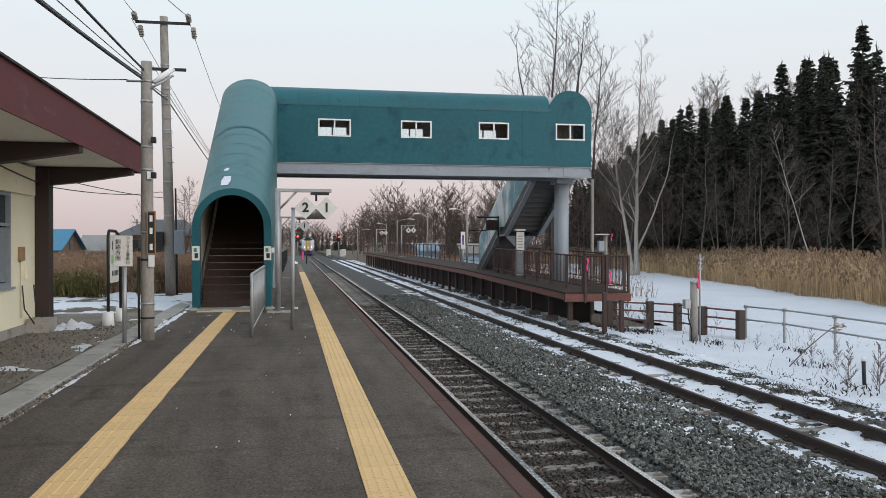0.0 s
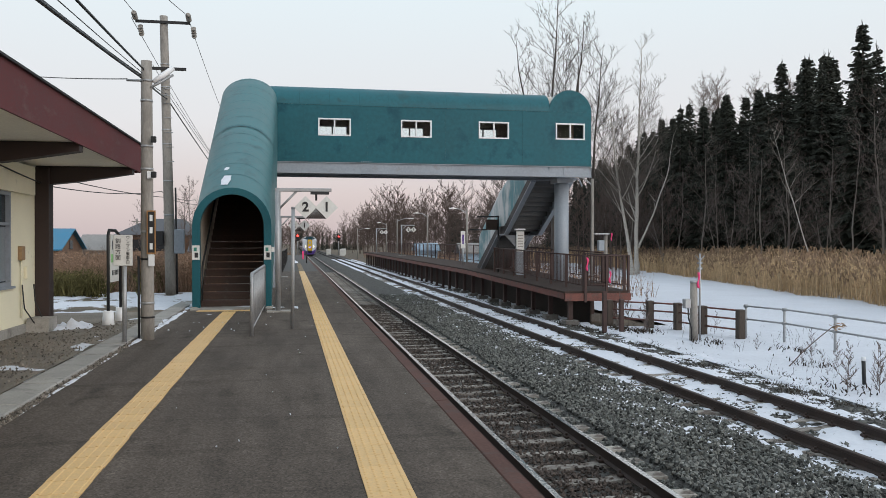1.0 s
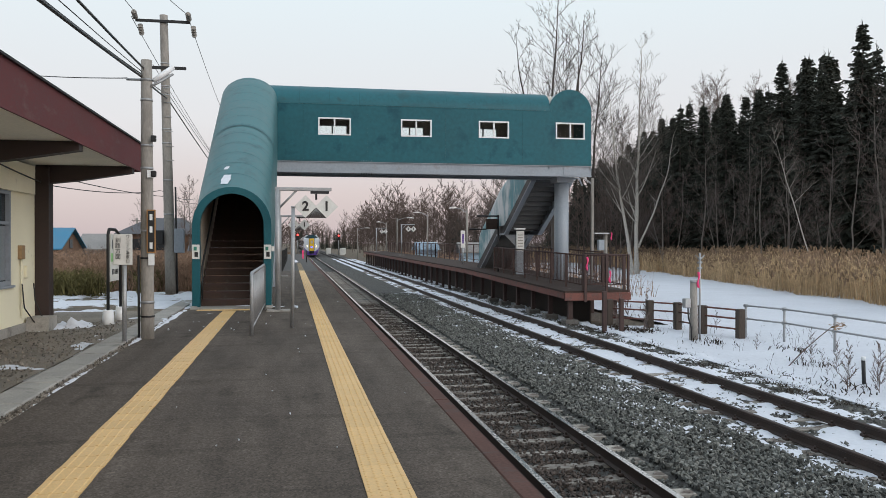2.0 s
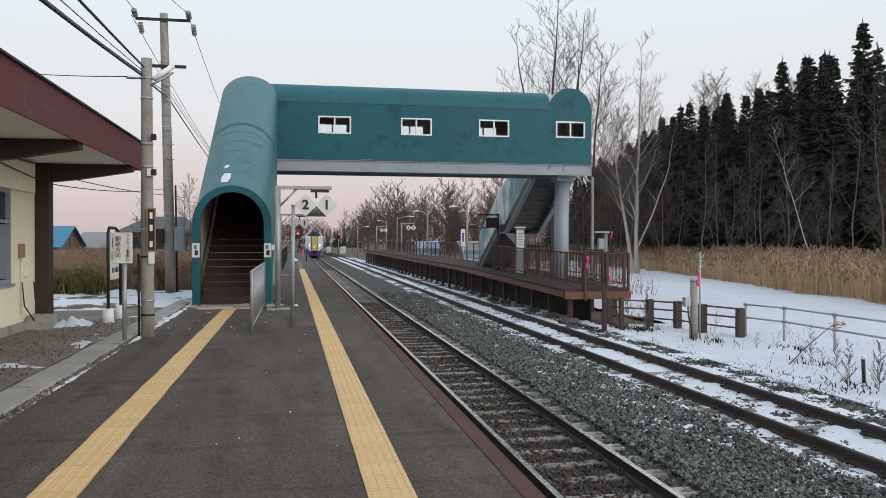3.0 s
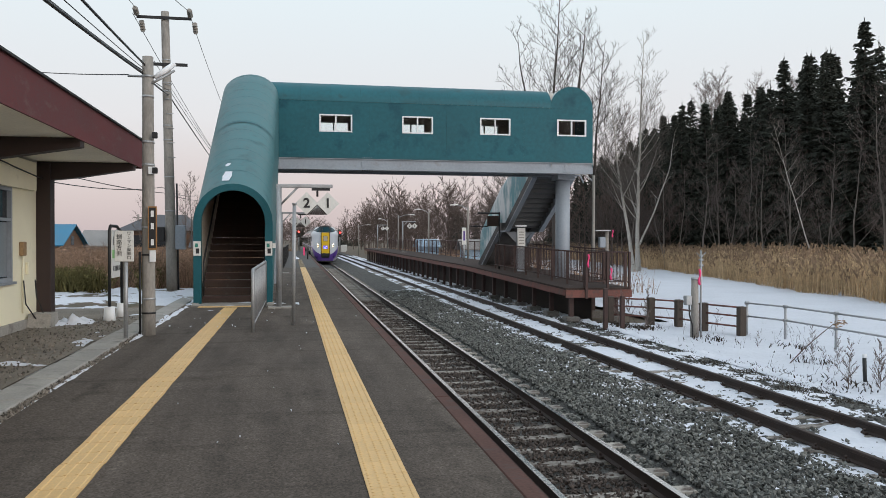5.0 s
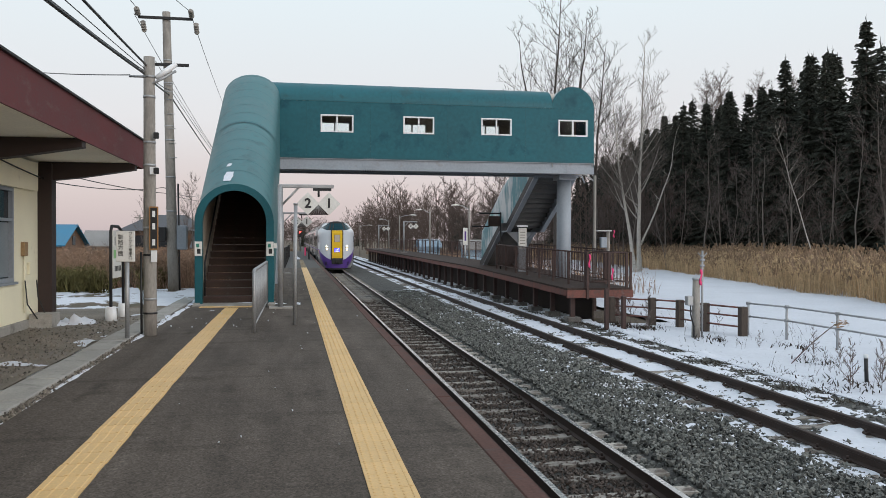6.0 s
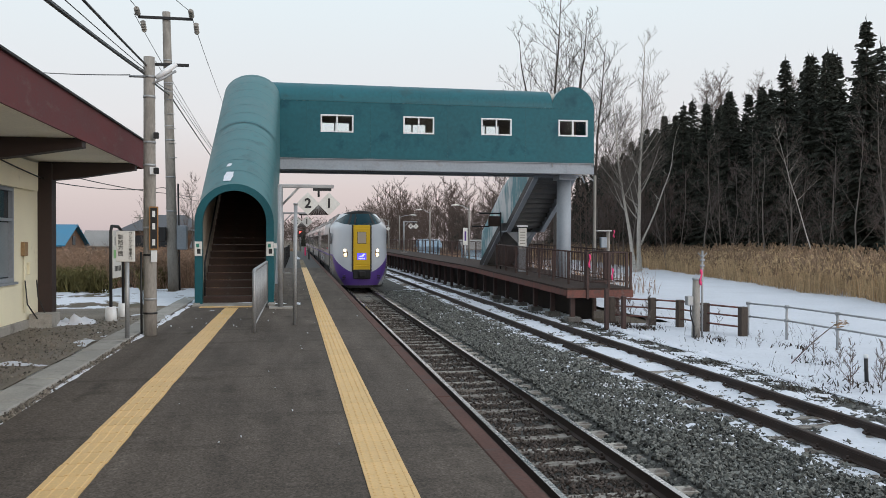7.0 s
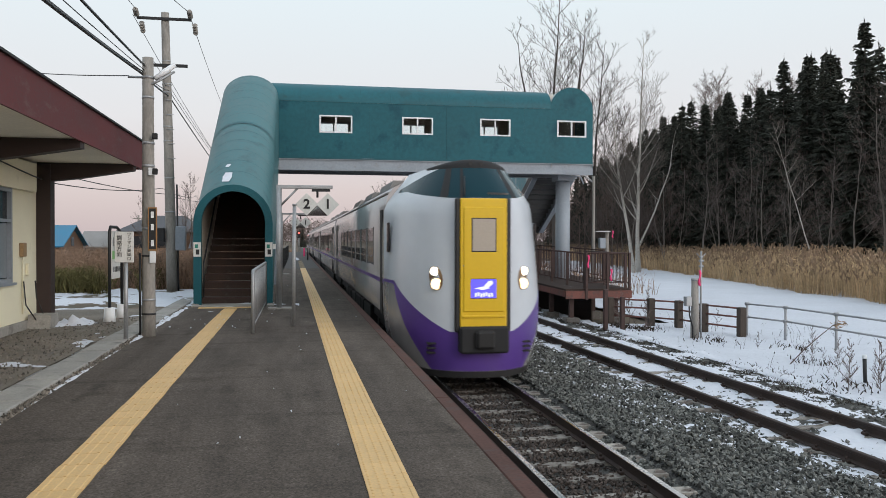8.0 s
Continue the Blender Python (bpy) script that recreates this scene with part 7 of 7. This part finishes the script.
# ribbons on the fence
def ribbon(at, h=0.42, turn=0.0):
    bm = bmesh.new()
    rings = []
    for j in range(7):
        z = -h * j / 6
        w = 0.030 + 0.010 * math.sin(j * 1.7)
        o = 0.02 * math.sin(j * 1.1)
        rings.append([(o - w, 0.01 * math.cos(j), z), (o, -0.03, z), (o + w, 0.012 * math.sin(j * 2), z), (o, 0.025, z)])
    bm_loft(bm, rings, closed=True, caps=True)
    o = tagged(part("ribbon", bm, M_PINK), "bright pink plastic marker ribbon tied to a post", "ribbon", "marker ribbons")
    o.matrix_basis = pose(*at, 0, 0, turn)


ribbon((9.13, P2_Y - 0.09, 1.12), 0.42)
ribbon((9.92, P2_Y - 0.02, 0.68), 0.38)
ribbon((10.55, 20.0, 0.80), 0.42)
ribbon((14.6, 36.0, 2.05), 0.35)
tw = thing("thin_stake", "thin stake carrying a pink ribbon", "post", (14.6, 36.05, -1.0))
tube("shaft", (0, 0, 0), (0, 0, 3.2), 0.012, M_WOOD_POST, tw, n=5)
wb2 = thing("equipment_box", "pale grey equipment box on a short post", "cabinet", (12.9, 33.0, -1.0))
tube("post", (0.25, 0.1, 0), (0.25, 0.1, 3.0), 0.09, M_POLE, wb2, n=8)
box("cabinet", -0.13, 0.13, -0.10, 0.10, 2.25, 2.70, M_GREY_STEEL, wb2, "", 0.02)
box("shelf", -0.3, 0.35, -0.1, 0.12, 2.95, 3.0, M_GALV, wb2)

# ---------------------------------------------------------------- fences on the snowy side
wf = thing("rail_fence", "weathered square posts carrying three rust-red rails in snow", "fence", (0, 0, 0))
posts = [(9.75, 24.2, 0.80), (10.69, 23.31, 0.82), (11.25, 22.6, 0.80), (11.42, 21.4, 0.80), (11.88, 20.2, 0.78)]
for x, y, h in posts:
    bm = bmesh.new()
    bm_box(bm, x - 0.10, x + 0.10, y - 0.10, y + 0.10, -1.12, -1.0 + h, 0.018)
    part("post", bm, M_WOOD_POST, wf, "dark weathered post")
for (xa, ya, ha), (xb, yb, hb) in zip(posts, posts[1:]):
    for z in (0.76, 0.52, 0.24):
        tube("rail", (xa, ya, -1.0 + z), (xb, yb, -1.0 + z - 0.01), 0.026, M_RUST, wf, "rust-red pipe rail", n=7)
for x, y, h in ((8.95, 22.6, 1.15), (9.35, 22.3, 0.95)):
    bm = bmesh.new()
    bm_box(bm, x - 0.06, x + 0.06, y - 0.06, y + 0.06, -1.12, -1.0 + h, 0.01)
    part("stub_post", bm, M_RUST_DARK, wf, "rusty steel stub")
pf = thing("pipe_fence", "galvanised pipe fence with two rails standing in snow", "fence", (0, 0, 0))
pp = [(12.28, 20.6), (12.6, 19.3), (12.62, 17.3), (12.62, 15.3), (12.62, 13.3), (12.62, 11.3), (12.62, 9.3)]
for x, y in pp:
    tube("post", (x, y, -1.15), (x, y, -0.13), 0.032, M_GALV, pf, n=8)
    for z in (-0.16, -0.52):
        tube("clamp", (x - 0.05, y, z), (x + 0.05, y, z), 0.045, M_GALV, pf, n=8)
for (xa, ya), (xb, yb) in zip(pp, pp[1:]):
    for z in (-0.16, -0.52):
        tube("rail", (xa, ya, z), (xb, yb, z), 0.024, M_GALV, pf, n=8)
cp = thing("short_pole", "short concrete pole with a slim antenna pipe and boxes", "post", (10.46, 20.09, -1.0))
tube("shaft", (0, 0, -0.1), (0, 0, 1.52), 0.115, M_POLE, cp, r1=0.09, n=14)
tube("cap", (0, 0, 1.52), (0, 0, 1.58), 0.10, M_GALV, cp, n=14)
tube("pipe", (0.15, -0.05, 0.0), (0.15, -0.05, 2.3), 0.028, M_GALV, cp, n=8)
for z, r in ((2.05, 0.06), (2.15, 0.045), (1.9, 0.06)):
    tube("antenna_ring", (0.15 - r, -0.05, z), (0.15 + r, -0.05, z), 0.03, M_GALV, cp, n=8)
for s in (-1, 1):
    tube("antenna_arm", (0.15, -0.05, 2.12), (0.15 + s * 0.13, -0.05, 2.24), 0.014, M_GALV, cp, n=5)
box("junction_box", -0.3, -0.13, -0.12, 0.06, 0.85, 1.1, M_GALV, cp, "grey junction box", 0.015)
bm = bmesh.new()
bm_path(bm, [(-0.2, -0.08, 0.85), (-0.2, -0.1, 0.6), (-0.12, -0.12, 0.3), (-0.12, -0.13, 0)], 0.022, 6)
part("cable", bm, M_BLACK, cp)
bk = thing("marker_post", "short black post with a white cap in snow", "post", (10.29, 13.28, -1.0))
tube("shaft", (0, 0, -0.05), (-0.02, 0, 0.42), 0.035, M_BLACK, bk, n=8)
tube("cap", (-0.02, 0, 0.42), (-0.02, 0, 0.49), 0.04, M_WHITE, bk, n=8)

# ---------------------------------------------------------------- houses across the field
def gable_house(name, label, x0, x1, y0, y1, eave, ridge, wall, roofm, base=-0.4, over=0.35):
    h = thing(name, label, "house", (0, 0, 0))
    m = (y0 + y1) / 2
    bm = bmesh.new()
    bm_prism(bm, [(y0, base), (y1, base), (y1, eave), (m, ridge - 0.05), (y0, eave)], "x", x0, x1)
    part("wall", bm, wall, h)
    for s, (ya, yb) in enumerate(((y0 - over, m), (m, y1 + over))):
        bm = bmesh.new()
        za, zb = (eave - 0.2, ridge) if s == 0 else (ridge, eave - 0.2)
        bm_prism(bm, [(ya, za), (yb, zb), (yb, zb + 0.1), (ya, za + 0.1)], "x", x0 - over, x1 + over)
        part("roof", bm, roofm, h)
    return h


M_BLUE_ROOF = surf("blue_roof", (0.012, 0.15, 0.27), 0.45, var=0.15, scale=0.5, fine=6, bump=0.03)
M_GREY_ROOF = surf("grey_roof", (0.060, 0.060, 0.068), 0.6, var=0.2, scale=0.4, fine=6, bump=0.05)
M_TIMBER = surf("timber_wall", (0.17, 0.10, 0.065), 0.85, var=0.25, scale=0.6, fine=6, bump=0.1)
M_SIDING = surf("grey_siding", (0.24, 0.23, 0.22), 0.8, var=0.15, scale=0.6, fine=6, bump=0.05)
bh = gable_house("shed", "timber shed with a bright blue metal roof", -24.0, -17.7, 66.5, 73.5, 1.2, 2.66, M_TIMBER, M_BLUE_ROOF)
box("window", -17.69, -17.65, 69.6, 70.4, 1.1, 1.8, M_GLASS_DARK, bh)
gh = thing("house", "low house with a dark grey hipped roof", "house", (0, 0, 0))
box("wall", -14.0, -8.9, 73, 80, -0.4, 2.35, M_TIMBER, gh)
bm = bmesh.new()
bm_loft(bm, [[(-14.9, 72.2, 2.3), (-8.2, 72.2, 2.3), (-8.2, 80.8, 2.3), (-14.9, 80.8, 2.3)], [(-12.7, 76.2, 3.75), (-9.7, 76.2, 3.75), (-9.7, 76.8, 3.75), (-12.7, 76.8, 3.75)]], closed=True, caps=True, smooth=False)
part("roof", bm, M_GREY_ROOF, gh, "dark grey hipped roof")
for x in (-13.2, -11.3, -9.8):
    box("window", x - 0.45, x + 0.45, 72.97, 73.0, 0.9, 1.9, M_GLASS_DARK, gh)
gable_house("shed", "low pale grey shed in the field", -18.0, -15.4, 74, 79, 1.1, 2.25, M_SIDING, M_SIDING)
gable_house("barn", "small grey outbuilding beside the house", -8.3, -6.6, 70, 75, 1.0, 1.9, M_SIDING, M_GREY_ROOF)
fp = thing("utility_pole", "distant power pole in the field", "utility pole", (-27, 150, -0.3))
tube("shaft", (0, 0, 0), (0, 0, 6.2), 0.16, M_POLE, fp, n=6)
box("crossarm", -0.9, 0.9, -0.06, 0.06, 5.6, 5.75, M_POLE, fp)
M_PALE_BLUE = surf("pale_blue_sheet", (0.30, 0.42, 0.52), 0.6, var=0.1, scale=0.5, fine=5, bump=0.03)
gable_house("shed", "pale blue sheet-covered shed behind the far platform", 14.2, 16.2, 92, 96, 0.9, 1.5, M_PALE_BLUE, M_PALE_BLUE, -1.1)
gable_house("shed", "small pale blue shed behind the far platform", 12.6, 13.9, 60, 62, 1.0, 1.5, M_PALE_BLUE, M_SIDING, -1.1)
for x, y in ((7.5, 180), (10.0, 172), (11.4, 190)):
    c = thing("relay_cabinet", "white lineside equipment cabinet", "cabinet", (x, y, -1.1), "lineside cabinets")
    box("body", -0.5, 0.5, -0.35, 0.35, 0.0, 1.45, M_SIGN, c, "", 0.04)
    box("plinth", -0.55, 0.55, -0.4, 0.4, -0.1, 0.05, M_CONCRETE, c)

M_YARD_GRIT = surf("yard_grit", (0.16, 0.138, 0.115), 0.95, var=0.2, scale=3, fine=40, bump=0.2, island=0.7)
# crumbs of snow and grit on the platform
stones("snow_crumbs", 22, (-1.2, 1.3, 6, 30), (0.006, 0.014), lambda x, y: 0.006, M_SNOW, "small crumbs of snow lying on the asphalt")
stones("stair_snow_crumbs", 26, (-2.2, -0.9, 15, 21), (0.008, 0.018), lambda x, y: 0.006, M_SNOW, "small trodden lumps of snow near the stairs")
stones("yard_grit", 9000, (-7.5, -2.98, 6.5, 17), (0.008, 0.02), lambda x, y: ground_z(x, y) + 0.05, M_YARD_GRIT, "loose brown-grey gravel of the station yard")
stones("gutter_grit", 2200, (-2.57, -2.465, 6, 20), (0.008, 0.018), lambda x, y: -0.008, M_YARD_GRIT, "loose gravel in the strip beside the kerb")


# ---------------------------------------------------------------- what moves
def motions():
    keys = [(0.0, 180.0), (1.0, 161.5), (2.0, 143.0), (3.0, 124.0), (4.0, 104.5), (4.7, 90.2), (5.8, 66.8), (6.5, 51.0), (7.0, 38.7), (7.5, 26.0), (8.0, 13.12)]
    rows = [(t, pose(TRACKS[0] + 0.02, y, RAIL_Z)) for t, y in keys]
    walk(train, rows)


motions()
